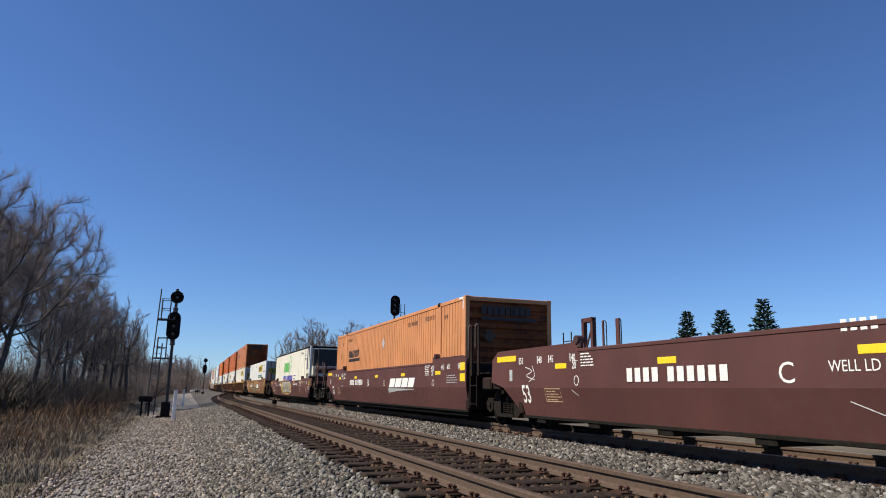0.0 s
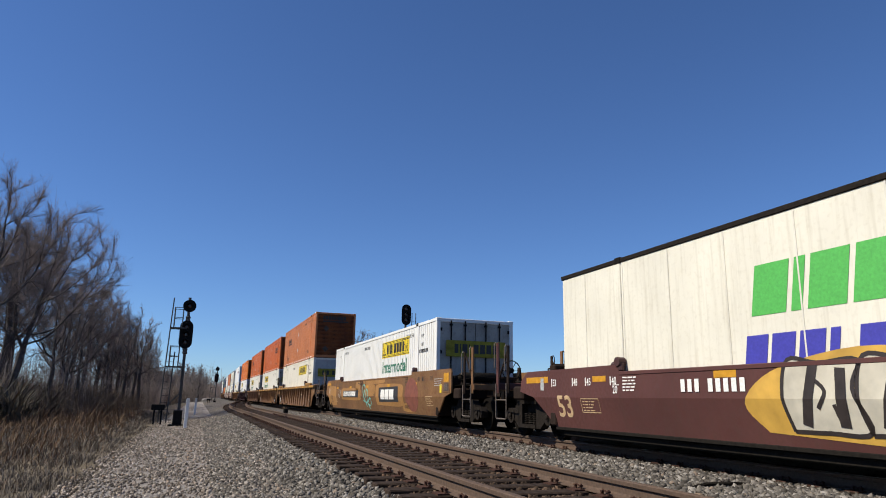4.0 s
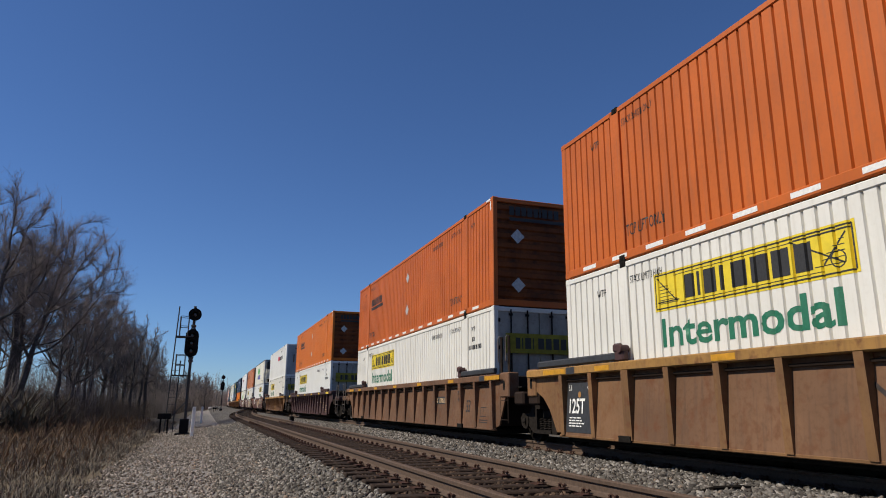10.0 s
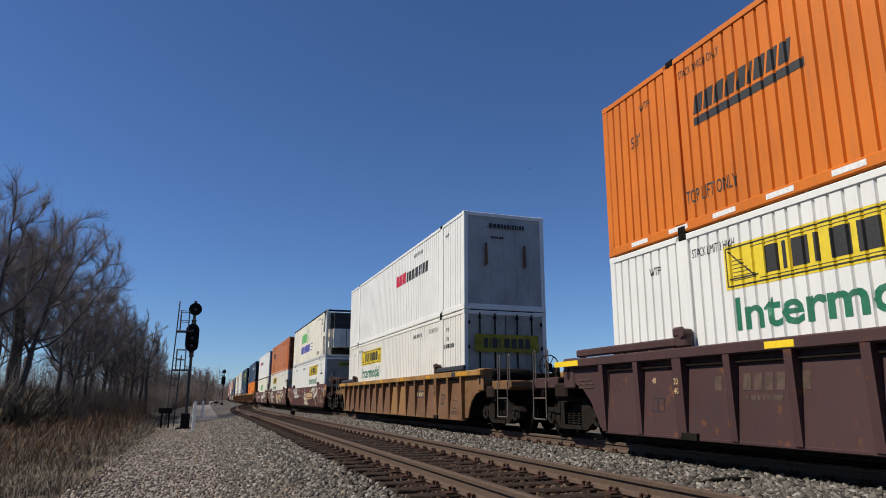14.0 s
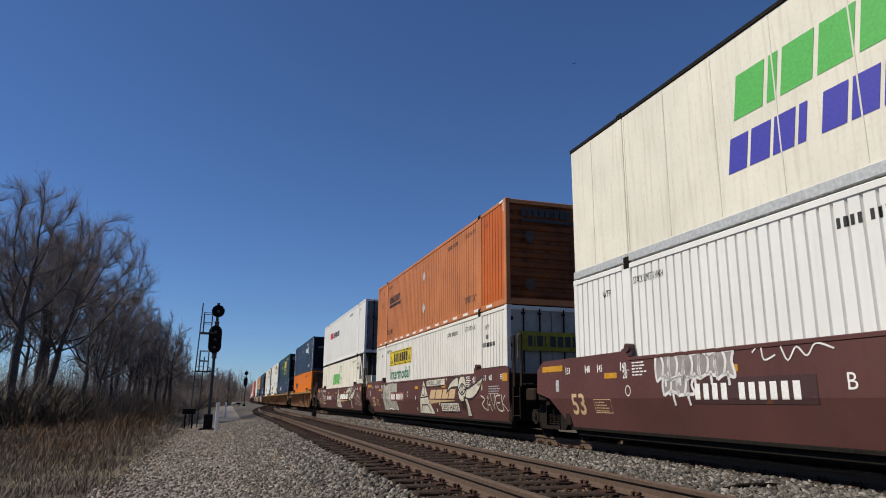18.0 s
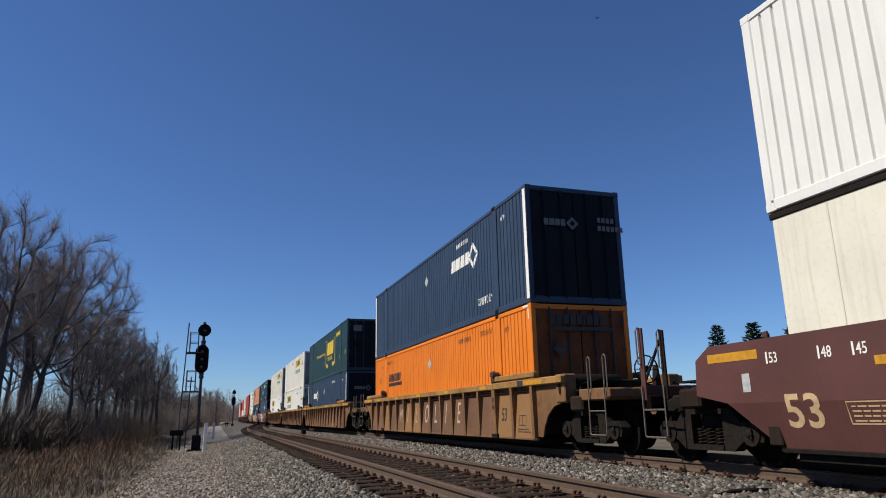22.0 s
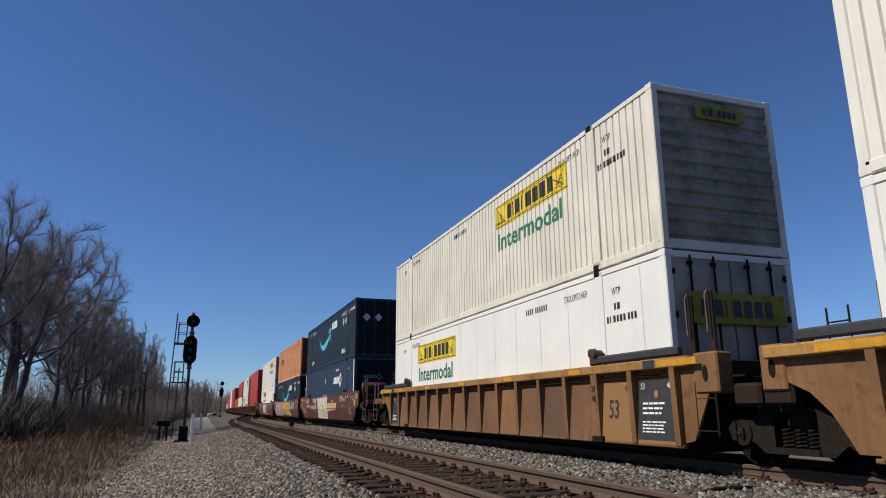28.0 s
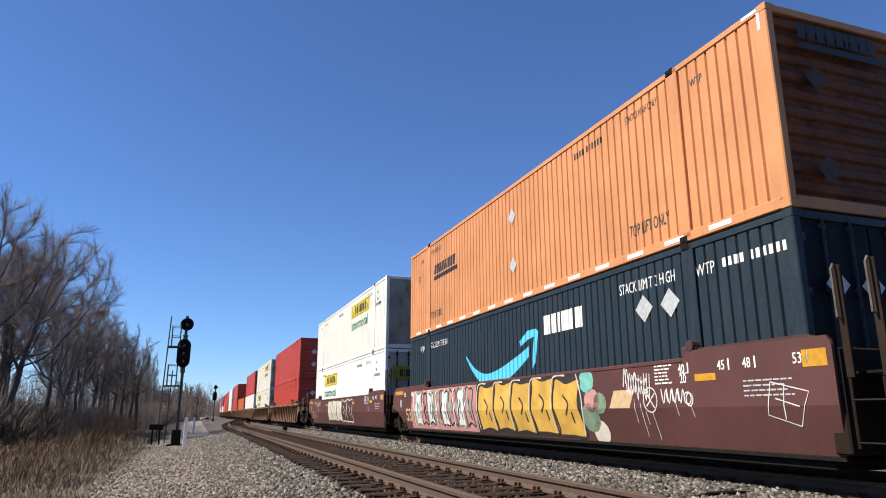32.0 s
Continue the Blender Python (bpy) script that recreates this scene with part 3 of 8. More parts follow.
def name_panel(c, prof, base, y, z, word=True):
    """Yellow panel with a dark name mark, the word below it."""
    decal("yellow_panel", rect(3.68, 0.62), LABEL_YELLOW, c, y, z, prof, base)
    decal("panel_name_bars", blocks([0.62, 0.16, 0.72, 0.16, -0.25, 0.78, 0.78, 0.78, 0.72], 0.36, 0.22), LETTER_BLACK, c, y - 0.72, z + 0.13, prof, base, lift=0.007)
    lines = [[(0.04, 0.04), (3.64, 0.04)], [(0.04, 0.58), (3.64, 0.58)], [(0.04, 0.04), (0.04, 0.58)], [(3.64, 0.04), (3.64, 0.58)], [(0.08, 0.54), (0.55, 0.12)], [(0.08, 0.14), (0.6, 0.14)],
             [(2.75, 0.54), (3.5, 0.14)], [(3.2, 0.14), (3.55, 0.5)], [(2.8, 0.54), (3.6, 0.54)]]
    hatch = [[(0.12, 0.06 + 0.055 * k), (0.62 - 0.05 * k, 0.06 + 0.055 * k)] for k in range(1, 7)] + [[(3.0 + 0.09 * k, 0.08 + 0.07 * k), (3.52, 0.08 + 0.07 * k)] for k in range(1, 6)] + [[(0.62, 0.085), (3.2, 0.085)], [(0.50, 0.53), (2.75, 0.53)]]
    decal("panel_scroll", strokes(hatch, 0.011), LETTER_BLACK, c, y, z, prof, base, lift=0.006)
    ring = [(3.42 + 0.10 * math.cos(k * math.tau / 14), 0.20 + 0.10 * math.sin(k * math.tau / 14)) for k in range(15)]
    decal("panel_ring", strokes([ring], 0.016), LETTER_BLACK, c, y, z, prof, base, lift=0.006)
    decal("panel_outline", strokes(lines, 0.022), LETTER_BLACK, c, y, z, prof, base, lift=0.006)
    if word:
        decal("word", letters("Intermodal", 0.62, 1.22, 0.022), LETTER_GREEN, c, y - 0.08, z - 0.56, prof, base, "dark green lettering")


def white_box(mat=WHITE, mark="rear", front="doors", kind="fine", word=True, label=""):
    c = thing("shipping_container", label, "container", "containers on the train")
    prof = container_shell(c, mat, kind, front, end_mat=SHADED_WHITE if front == "doors" else SHADED_GREY_END if not word else SHADED_SOOTY_WHITE, rods=GREY_STEEL)
    base = SKIN if kind == "fine" else SKIN + 0.036
    y, z = (5.25, 1.90) if mark == "rear" else (-1.48, 1.95)
    name_panel(c, prof, base, y, z, word=word)
    small_marks(c, prof, base, LETTER_BLACK, lift=False, stack="STACK LIMIT 3 HIGH", number_y=-3.05 if mark == "rear" else 1.6, rear=True)
    for k in range(2):
        decal("small_print_bars", blocks([0.5, 0.7] if k == 0 else [0.5, 0.3, -0.3, 0.6, 0.5, 0.6, 0.5, -0.3, 0.5, 0.5, 0.5], 0.12, 0.3), LETTER_BLACK, c, -6.55 + 0.25 * k, 2.12 - 0.22 * k, prof, base)
    if front == "doors" or not word:
        end_art("end_panel", rect(2.0, 0.50), SHADED_YELLOW, c, -1.0, 1.72, -HALF - 0.045)
        end_art("end_name_bars", blocks([0.45, 0.12, 0.6, 0.12, -0.25, 0.6, 0.6, 0.6, 0.55], 0.28, 0.18), LETTER_BLACK, c, -0.72, 1.83, -HALF - 0.05)
    else:
        end_art("end_panel", rect(1.05, 0.25), SHADED_YELLOW, c, -0.45, 2.36, -HALF - 0.045)
        end_art("end_name_bars", blocks([0.45, 0.12, 0.6, 0.12, -0.25, 0.6, 0.6, 0.6, 0.55], 0.14, 0.18), LETTER_BLACK, c, -0.30, 2.415, -HALF - 0.05)
    if kind == "smooth":
        y = HALF - 0.8
        while y > -HALF + 0.5:
            decal("panel_seam", strokes([[(0, 0.2), (0, HIGH - 0.15)]], 0.014), PLACARD, c, y, 0, None, base, lift=0.002)
            y -= 1.22
    return c


def riveted_box(label):
    """An older plate-sided box with rivet rows and pin-lift sockets."""
    c = white_box(WHITE_OLD, "front", "smooth", "smooth", False, label)
    for k in range(5):
        y = -7.2 + (k if k < 2 else k + 0.4) * 1.05
        bm = bmesh.new()
        lathe(bm, [(-SKIN - 0.075, 0.085), (-SKIN - 0.06, 0.10), (-SKIN - 0.03, 0.10)], "X", 12, (0, y, 1.05))
        part("pin_socket", bm, WHITE_OLD, c)
    for y, z, r in ((2.4, 0.75, 0.28), (1.7, 0.95, 0.22), (0.0, 0.8, 0.26), (3.3, 1.6, 0.2)):
        decal("torn_placard", outline([(-r, -0.1 * r), (-0.2 * r, -r), (r, -0.3 * r), (0.5 * r, r), (-0.4 * r, 0.8 * r)]), PLACARD, c, y, z, None, SKIN + 0.036)
    decal("rust_stain", outline([(-0.09, 0), (0.05, 0.1), (0.1, 0.9), (0.06, 1.7), (-0.1, 1.8), (-0.06, 0.8)]), YELLOW_DARK, c, -POST_Y, 0.75, None, WID / 2, "rust stain below the lifting socket")
    return c


def logistics_box(mark, label):
    c = thing("shipping_container", label, "container", "containers on the train")
    prof = container_shell(c, WHITE_CLEAN, "corrugated", "smooth" if mark == "front" else "doors", end_mat=SHADED_GREY_END if mark == "front" else DARK_END, rods=GREY_STEEL)
    y, z, k = ((-0.64, 1.72, 1.0) if mark == "front" else (4.9, 1.70, 1.0))
    decal("red_name_bars", blocks([0.95, 0.95, 1.0], 0.42 * k, 0.12, 0.1), LETTER_RED, c, y, z, prof)
    decal("black_name_bars", blocks([0.6, 0.8, 0.8, 0.25, 0.75, 0.55, 0.25, 0.75, 0.75], 0.36 * k, 0.2, 0.1), LETTER_BLACK, c, y - 1.42, z, prof)
    small_marks(c, prof, SKIN, LETTER_BLACK, lift=False, top=False)
    if mark == "rear":
        end_art("end_name_bars", blocks([0.72, 0.62, 0.78], 0.50, 0.14), SHADED_RED, c, -0.42, 2.02, -HALF - 0.04)
        end_art("end_print_bars", blocks([0.9, 1.1, 0.8, -0.4, 1.2, 0.9, 0.7], 0.09, 0.3), LETTER_BLACK, c, -0.75, 1.74, -HALF - 0.04)
    else:
        end_art("end_name_bars", blocks([0.8, 0.8, 0.85, 0.5, 0.6, 0.6, 0.25, 0.55, 0.5, 0.25, 0.55, 0.55], 0.13, 0.18), LETTER_BLACK, c, -0.52, 2.44, -HALF - 0.05)
        end_art("end_print_bars", blocks([0.9, 1.1, 0.8, -0.4, 1.2, 0.9], 0.06, 0.3), GREY_STEEL, c, -0.45, 2.12, -HALF - 0.05)
    for x in (-0.62, 0.62):
        end_art("rust_streak", outline([(-0.05, 0), (0.06, 0.1), (0.04, 0.75), (-0.04, 0.7)]), YELLOW_DARK, c, x, 1.25, -HALF - 0.035)
    return c


def reefer(label, words=2):
    """Cream smooth-sided cooled box; the cooling machine sits in an open frame at the front."""
    c = thing("refrigerated_container", label, "container", "containers on the train")
    prof = SMOOTH
    base = SKIN + 0.036
    BODY = -HALF + 1.15
    for side in (-1, 1):
        bm = bmesh.new()
        x = side * (WID / 2 - 0.02)
        soft_box(bm, min(x, x - side * 0.05), max(x, x - side * 0.05), BODY, HALF - 0.05, 0.14, HIGH - 0.05, 0.01)
        part("side_panel", bm, CREAM, c)
        y = HALF - 0.9
        while y > BODY + 0.2:
            bm = bmesh.new()
            box(bm, x - 0.006, x + 0.006, y - 0.012, y + 0.012, 0.2, HIGH - 0.1)
            part("panel_seam", bm, WHITE_OLD, c)
            y -= 1.22
        w = side * WID / 2
        for z0, z1, nm, mt in ((HIGH - 0.09, HIGH - 0.01, "top_rail", GREY_STEEL), (0.01, 0.17, "bottom_rail", GREY_STEEL)):
            bm = bmesh.new()
            soft_box(bm, min(w, w - side * 0.09), max(w, w - side * 0.09), -HALF + 0.02, HALF - 0.02, z0, z1, 0.01)
            part(nm, bm, mt if z0 > 1 else PLACARD, c)
        for y in (POST_Y, -POST_Y):
            bm = bmesh.new()
            soft_box(bm, min(w, w - side * 0.05), max(w, w - side * 0.05), y - 0.07, y + 0.07, 0.05, HIGH - 0.02, 0.01)
            part("lifting_post", bm, CREAM, c)
            for z in (0.05, HIGH - 0.05):
                bm = bmesh.new()
                soft_box(bm, min(w + side * 0.012, w - side * 0.1), max(w + side * 0.012, w - side * 0.1), y - 0.085, y + 0.085, z - 0.055, z + 0.058, 0.01)
                part("lifting_casting", bm, BLACK_STEEL, c)
        # open frame round the cooling machine
        for y in (-HALF + 0.09, BODY + 0.05):
            bm = bmesh.new()
            soft_box(bm, min(w, w - side * 0.11), max(w, w - side * 0.11), y - 0.075, y + 0.075, 0.05, HIGH - 0.01, 0.012)
            part("frame_post", bm, WHITE_OLD, c)
        bm = bmesh.new()
        tube(bm, [(w - side * 0.05, BODY, 0.1), (w - side * 0.05, -HALF + 0.3, 1.45), (w - side * 0.05, BODY, 2.75)], 0.04, 6)
        part("frame_brace", bm, WHITE_OLD, c)
        bm = bmesh.new()
        soft_box(bm, min(w, w - side * 0.02), max(w, w - side * 0.02), -HALF + 0.25, BODY - 0.1, 1.3, 1.55, 0.005)
        part("gusset", bm, WHITE_OLD, c)
    bm = bmesh.new()
    soft_box(bm, -1.25, 1.25, BODY + 0.02, HALF - 0.06, HIGH - 0.06, HIGH - 0.015, 0.01)
    part("roof", bm, CREAM, c)
    bm = bmesh.new()
    box(bm, -1.24, 1.24, BODY, HALF - 0.06, 0.06, 0.14)
    part("floor", bm, BLACK_STEEL, c)
    for y, nm in ((BODY + 0.05, "bulkhead"), (HALF - 0.06, "rear_door")):
        bm = bmesh.new()
        soft_box(bm, -1.24, 1.24, y - 0.04, y + 0.04, 0.12, HIGH - 0.06, 0.01)
        part(nm, bm, CREAM, c)
    for z in (0.09, HIGH - 0.06):
        bm = bmesh.new()
        soft_box(bm, -1.25, 1.25, -HALF + 0.02, -HALF + 0.12, z - 0.06, z + 0.05, 0.01)
        part("frame_beam", bm, GREY_STEEL if z > 1 else WHITE_OLD, c)
    # the machine: white lower housing with rounded shoulders, black grille, fuel tank
    bm = bmesh.new()
    tmp = bmesh.new()
    box(tmp, -1.0, 1.0, -HALF + 0.22, BODY - 0.02, 0.62, 1.75)
    bmesh.ops.bevel(tmp, geom=[e for e in tmp.edges if abs(e.verts[0].co.z - e.verts[1].co.z) > 0.5], offset=0.22, segments=4, affect="EDGES")
    absorb(bm, tmp)
    part("machine_housing", bm, WHITE_OLD, c, smooth=False)
    bm = bmesh.new()
    tmp = bmesh.new()
    box(tmp, -0.98, 0.98, -HALF + 0.24, BODY - 0.02, 1.75, 2.74)
    bmesh.ops.bevel(tmp, geom=[e for e in tmp.edges if abs(e.verts[0].co.z - e.verts[1].co.z) > 0.5], offset=0.22, segments=4, affect="EDGES")
    absorb(bm, tmp)
    for k in range(12):
        box(bm, -0.74, 0.74, -HALF + 0.205, -HALF + 0.235, 1.82 + k * 0.075, 1.855 + k * 0.075)
    part("machine_grille", bm, BLACK_PLATE, c)
    bm = bmesh.new()
    lathe(bm, [(-0.85, 0.05), (-0.82, 0.2), (0.82, 0.2), (0.85, 0.05)], "X", 14, (0, -HALF + 0.55, 0.38))
    part("fuel_tank", bm, GREY_STEEL, c, smooth=False)
    bm = bmesh.new()
    tube(bm, [(0.28, -HALF + 0.2, 1.1), (0.28, -HALF + 0.2, 1.12)], 0.05, 8)
    box(bm, -0.02, 0.02, -HALF + 0.205, -HALF + 0.23, 0.66, 1.7)
    part("machine_latch", bm, BLACK_PLATE, c)
    # green name and animal head outline, blue second line
    ya = 3.1 if words == 2 else 2.7
    decal("green_name_bars", blocks([0.85, 0.25, 0.8, 0.8, 0.6], 0.66, 0.12, 0.18), LEAF_GREEN, c, ya, 1.55 if words == 2 else 1.45, None, base)
    zc = 2.0 if words == 2 else 1.95
    head = [[(0.0, 0.55), (0.25, 0.62), (0.55, 0.55), (0.75, 0.30), (0.9, 0.05), (0.82, -0.15), (0.6, -0.2), (0.62, -0.42), (0.45, -0.5)],
            [(0.0, 0.55), (-0.12, 0.2), (0.0, -0.2), (-0.1, -0.55)], [(0.3, 0.3), (0.42, 0.25), (0.55, 0.28)], [(0.15, 0.05), (0.2, -0.3), (0.1, -0.6)], [(0.32, 0.0), (0.4, -0.25)]]
    decal("green_emblem", strokes(head, 0.07), LEAF_GREEN, c, ya - 2.75, zc, None, base)
    if words == 2:
        decal("blue_name_bars", blocks([0.7, 0.7, 0.7, 0.25, -0.35, 0.7, 0.7, 0.7, 0.55, 0.65, 0.65, 0.65], 0.52, 0.12, 0.18), LETTER_BLUE, c, ya + 0.2, 0.78, None, base)
        decal("blue_speed_lines", strokes([[(0, 0.0), (0.8, 0)], [(0.1, 0.22), (0.9, 0.22)], [(0.2, 0.44), (1.2, 0.44)]], 0.06), LETTER_BLUE, c, -1.55, 0.82, None, base)
        decal("stencil", letters("TOP LIFT ONLY", 0.30, 0.52, 0.025), LETTER_BLACK, c, -4.45, 0.30, None, base)
    decal("stencil", letters("WTP", 0.19, 0.8, 0.01), LETTER_BLACK, c, -6.25, 2.35, None, base)
    decal("number_bars", blocks([0.5] * 4 + [-0.5] + [0.5] * 6, 0.13, 0.3, notch=False), LETTER_BLACK, c, -6.2, 2.12, None, base)
    decal("stencil", letters("STACK LIMIT 3 HIGH", 0.18, 0.6), LETTER_BLACK, c, -4.6, 2.52, None, base)
    return c


def ring_mark(c, prof, y, z, r):
    """A hollow diamond mark."""
    bm = bmesh.new()
    for k in range(4):
        a, b = math.pi / 2 * k, math.pi / 2 * (k + 1)
        q = [(math.cos(a) * r, math.sin(a) * r), (math.cos(b) * r, math.sin(b) * r), (math.cos(b) * r * 0.55, math.sin(b) * r * 0.55), (math.cos(a) * r * 0.55, math.sin(a) * r * 0.55)]
        m = [(x * 0.94 + (math.cos((a + b) / 2) * r * 0.05), w * 0.94 + (math.sin((a + b) / 2) * r * 0.05)) for x, w in q]
        bm.faces.new([bm.verts.new((x, w, 0)) for x, w in m])
    decal("diamond_mark", bm, LETTER_WHITE, c, y, z, prof)


def navy_box(mark="front", label="", posts=LETTER_WHITE):
    c = thing("shipping_container", label, "container", "containers on the train")
    prof = container_shell(c, NAVY, "corrugated", "doors", end_mat=SHADED_DARK_END, rods=SHADED_DARK_END)
    y, z = (-2.5, 1.80) if mark == "front" else (5.15, 1.73)
    decal("name_bars", blocks([0.95, 1.1, 0.95, 0.95], 0.36, 0.14, 0.15), LETTER_WHITE, c, y, z, prof)
    ring_mark(c, prof, y - 1.95, z + 0.16, 0.40)
    small_marks(c, prof, SKIN, LETTER_WHITE, lift=(mark == "front"), top=False)
    decal("placard", diamond(0.20), PLACARD, c, 0.12, 2.06, None, SKIN + 0.036, lift=0.01)
    for s in (HALF - 0.08, -HALF + 0.08):
        decal("white_post_tape", rect(0.15, HIGH - 0.2), LETTER_WHITE, c, s + 0.075, 0.1, None, WID / 2)
    end_art("end_name_bars", blocks([0.7, 0.85, 0.7, 0.75], 0.17, 0.14), DIM_WHITE, c, -0.85, 1.9, -HALF - 0.035)
    end_art("end_diamond", diamond(0.17), DIM_WHITE, c, -0.08, 1.98, -HALF - 0.036)
    end_art("end_diamond_core", diamond(0.08), SHADED_DARK_END, c, -0.08, 1.98, -HALF - 0.040)
    end_art("end_print_bars", blocks([0.7, 0.7, 0.7, 0.7], 0.13, 0.25), DIM_WHITE, c, 0.62, 2.05, -HALF - 0.036)
    end_art("end_print_bars", blocks([0.7] * 6, 0.13, 0.25), DIM_WHITE, c, 0.62, 1.84, -HALF - 0.036)
    return c


def green_box(label):
    c = thing("shipping_container", label, "container", "containers on the train")
    prof = container_shell(c, GREEN, "corrugated", "doors", end_mat=SHADED_DARK_END, rods=ROD_GREY)
    decal("name_bars", blocks([0.85, 0.85, 0.95], 0.82, 0.12, 0.10), LABEL_YELLOW, c, -0.80, 1.42, prof, None, "name drawn as yellow bars")
    decal("word", letters("INTERMODAL", 0.36, 0.86), LABEL_YELLOW, c, -0.98, 1.06, prof)
    decal("bracket", strokes([[(0.25, 1.9), (0, 1.9), (0, 0.35), (0.25, 0.35)]], 0.12), LABEL_YELLOW, c, -0.28, 0.50, prof)
    decal("bracket", strokes([[(-0.25, 1.9), (0, 1.9), (0, 0.35), (-0.25, 0.35)]], 0.12), LABEL_YELLOW, c, -3.85, 0.42, prof)
    for a in (-0.70, -1.08, -3.02, -3.44):
        decal("dot", outline([(0.13 * math.cos(k * math.tau / 12), 0.15 * math.sin(k * math.tau / 12)) for k in range(12)]), LABEL_YELLOW, c, a, 0.76, prof)
    decal("motto", letters("How tomorrow moves", 0.38, 1.05), LABEL_YELLOW, c, 3.9, 1.56, prof)
    decal("number_bars", blocks([0.5] * 4 + [-0.5] + [0.5] * 6, 0.22, 0.1, notch=False), LABEL_YELLOW, c, -4.25, 2.30, prof)
    decal("stencil", letters("53'", 0.35), LABEL_YELLOW, c, -7.2, 1.0, prof)
    decal("stencil", letters("IA", 0.3), LABEL_YELLOW, c, -5.4, 0.9, prof)
    for x in (-0.95, 0.35):
        for z in (2.2, 1.3):
            end_art("end_panel_mark", rect(0.5, 0.34), DIM_WHITE if z > 2 else GREY_STEEL, c, x, z, -HALF - 0.04)
    return c


def arrow_shape():
    """A curved arrow, thin on the left, that swings up to a barbed head."""
    n, L, U = 16, [], []
    bm = bmesh.new()
    for i in range(n + 1):
        q = i / n
        y = 0.71 * (1 - q / 0.42) ** 2 if q < 0.42 else 0.52 * ((q - 0.42) / 0.58) ** 1.7
        w = (0.06 + 0.30 * math.sin(min(q * 1.6, 1.0) * math.pi / 2)) * (1.0 if q < 0.75 else 1 - (q - 0.75) * 1.5)
        L.append(bm.verts.new((3.75 * q, y - w * 0.5, 0)))
        U.append(bm.verts.new((3.75 * q, y + w * 0.5, 0)))
    for i in range(n):
        bm.faces.new((L[i], L[i + 1], U[i + 1], U[i]))
    for q in ([(3.30, 0.78), (3.72, 0.98), (4.12, 0.98), (4.02, 0.82), (3.72, 0.78), (3.36, 0.66)], [(4.12, 0.98), (4.22, 0.90), (4.06, 0.28), (3.90, 0.12), (3.94, 0.5), (4.02, 0.82)]):
        bm.faces.new([bm.verts.new((a, b, 0)) for a, b in q])
    return bm


def teal_box(label):
    c = thing("shipping_container", label, "container", "containers on the train")
    prof = container_shell(c, TEAL, "corrugated", "doors", end_mat=SHADED_DARK_END, rods=ROD_GREY)
    decal("blue_arrow", arrow_shape(), SKY_BLUE, c, 2.98, 1.22, prof, None, "bright blue curved arrow")
    decal("name_bars", blocks([0.75, 0.5, 0.25, 1.1, 0.75], 0.40, 0.14), LETTER_WHITE, c, -1.48, 2.02, prof)
    decal("stencil", letters("STACK LIMIT 3 HIGH", 0.26, 0.62), LETTER_WHITE, c, -4.3, 2.40, prof)
    decal("stencil", letters("WTP", 0.26, 0.7), LETTER_WHITE, c, -6.25, 2.36, prof)
    decal("number_bars", blocks([0.5] * 4 + [-0.5] + [0.5] * 6, 0.13, 0.35, notch=False), LETTER_WHITE, c, -6.80, 2.40, prof)
    decal("stencil", letters("TOP LIFT ONLY", 0.30, 0.52, 0.025), LETTER_WHITE, c, -4.5, 0.42, prof)
    # the same stencils again towards the rear
    decal("stencil", letters("STACK LIMIT 3 HIGH", 0.26, 0.62), LETTER_WHITE, c, 5.95, 2.40, prof)
    decal("stencil", letters("WTP", 0.26, 0.7), LETTER_WHITE, c, 6.95, 2.36, prof)
    decal("stencil", letters("TOP LIFT ONLY", 0.30, 0.52, 0.025), LETTER_WHITE, c, 5.95, 0.42, prof)
    for y in (-4.96, -5.62):
        decal("placard", diamond(0.23), PLACARD, c, y, 2.08, None, SKIN + 0.036, lift=0.01)
    for x in (-0.75, -0.15):
        end_art("end_placard", diamond(0.2), PLACARD, c, x, 1.95, -HALF - 0.05)
    return c


def red_box(label):
    c = thing("shipping_container", label, "container", "containers on the train")
    prof = container_shell(c, RED, "corrugated", "ribs")
    small_marks(c, prof, SKIN, LETTER_BLACK)
    for z in (1.0, 1.9):
        end_art("end_placard", diamond(0.2), PLACARD, c, -0.3, z, -HALF - 0.06)
    return c


# ---- trucks and well cars ----
SIDE_X = 1.43            # outer face of a car's side
TOP_Z, LOW_Z = 1.56, 0.30
WHEEL_R, WHEEL_BASE = 0.42, 1.78
CHORD_LO, CHORD_HI = 1.37, 1.53


def panel_x(z):
    """How far out a ribbed car's side panel lies: it leans out towards its foot."""
    return SIDE_X - 0.01 - 0.095 * (z - 0.30) / 1.08


wheelsets = []           # (wheelset, place on its thing, car) to be turned


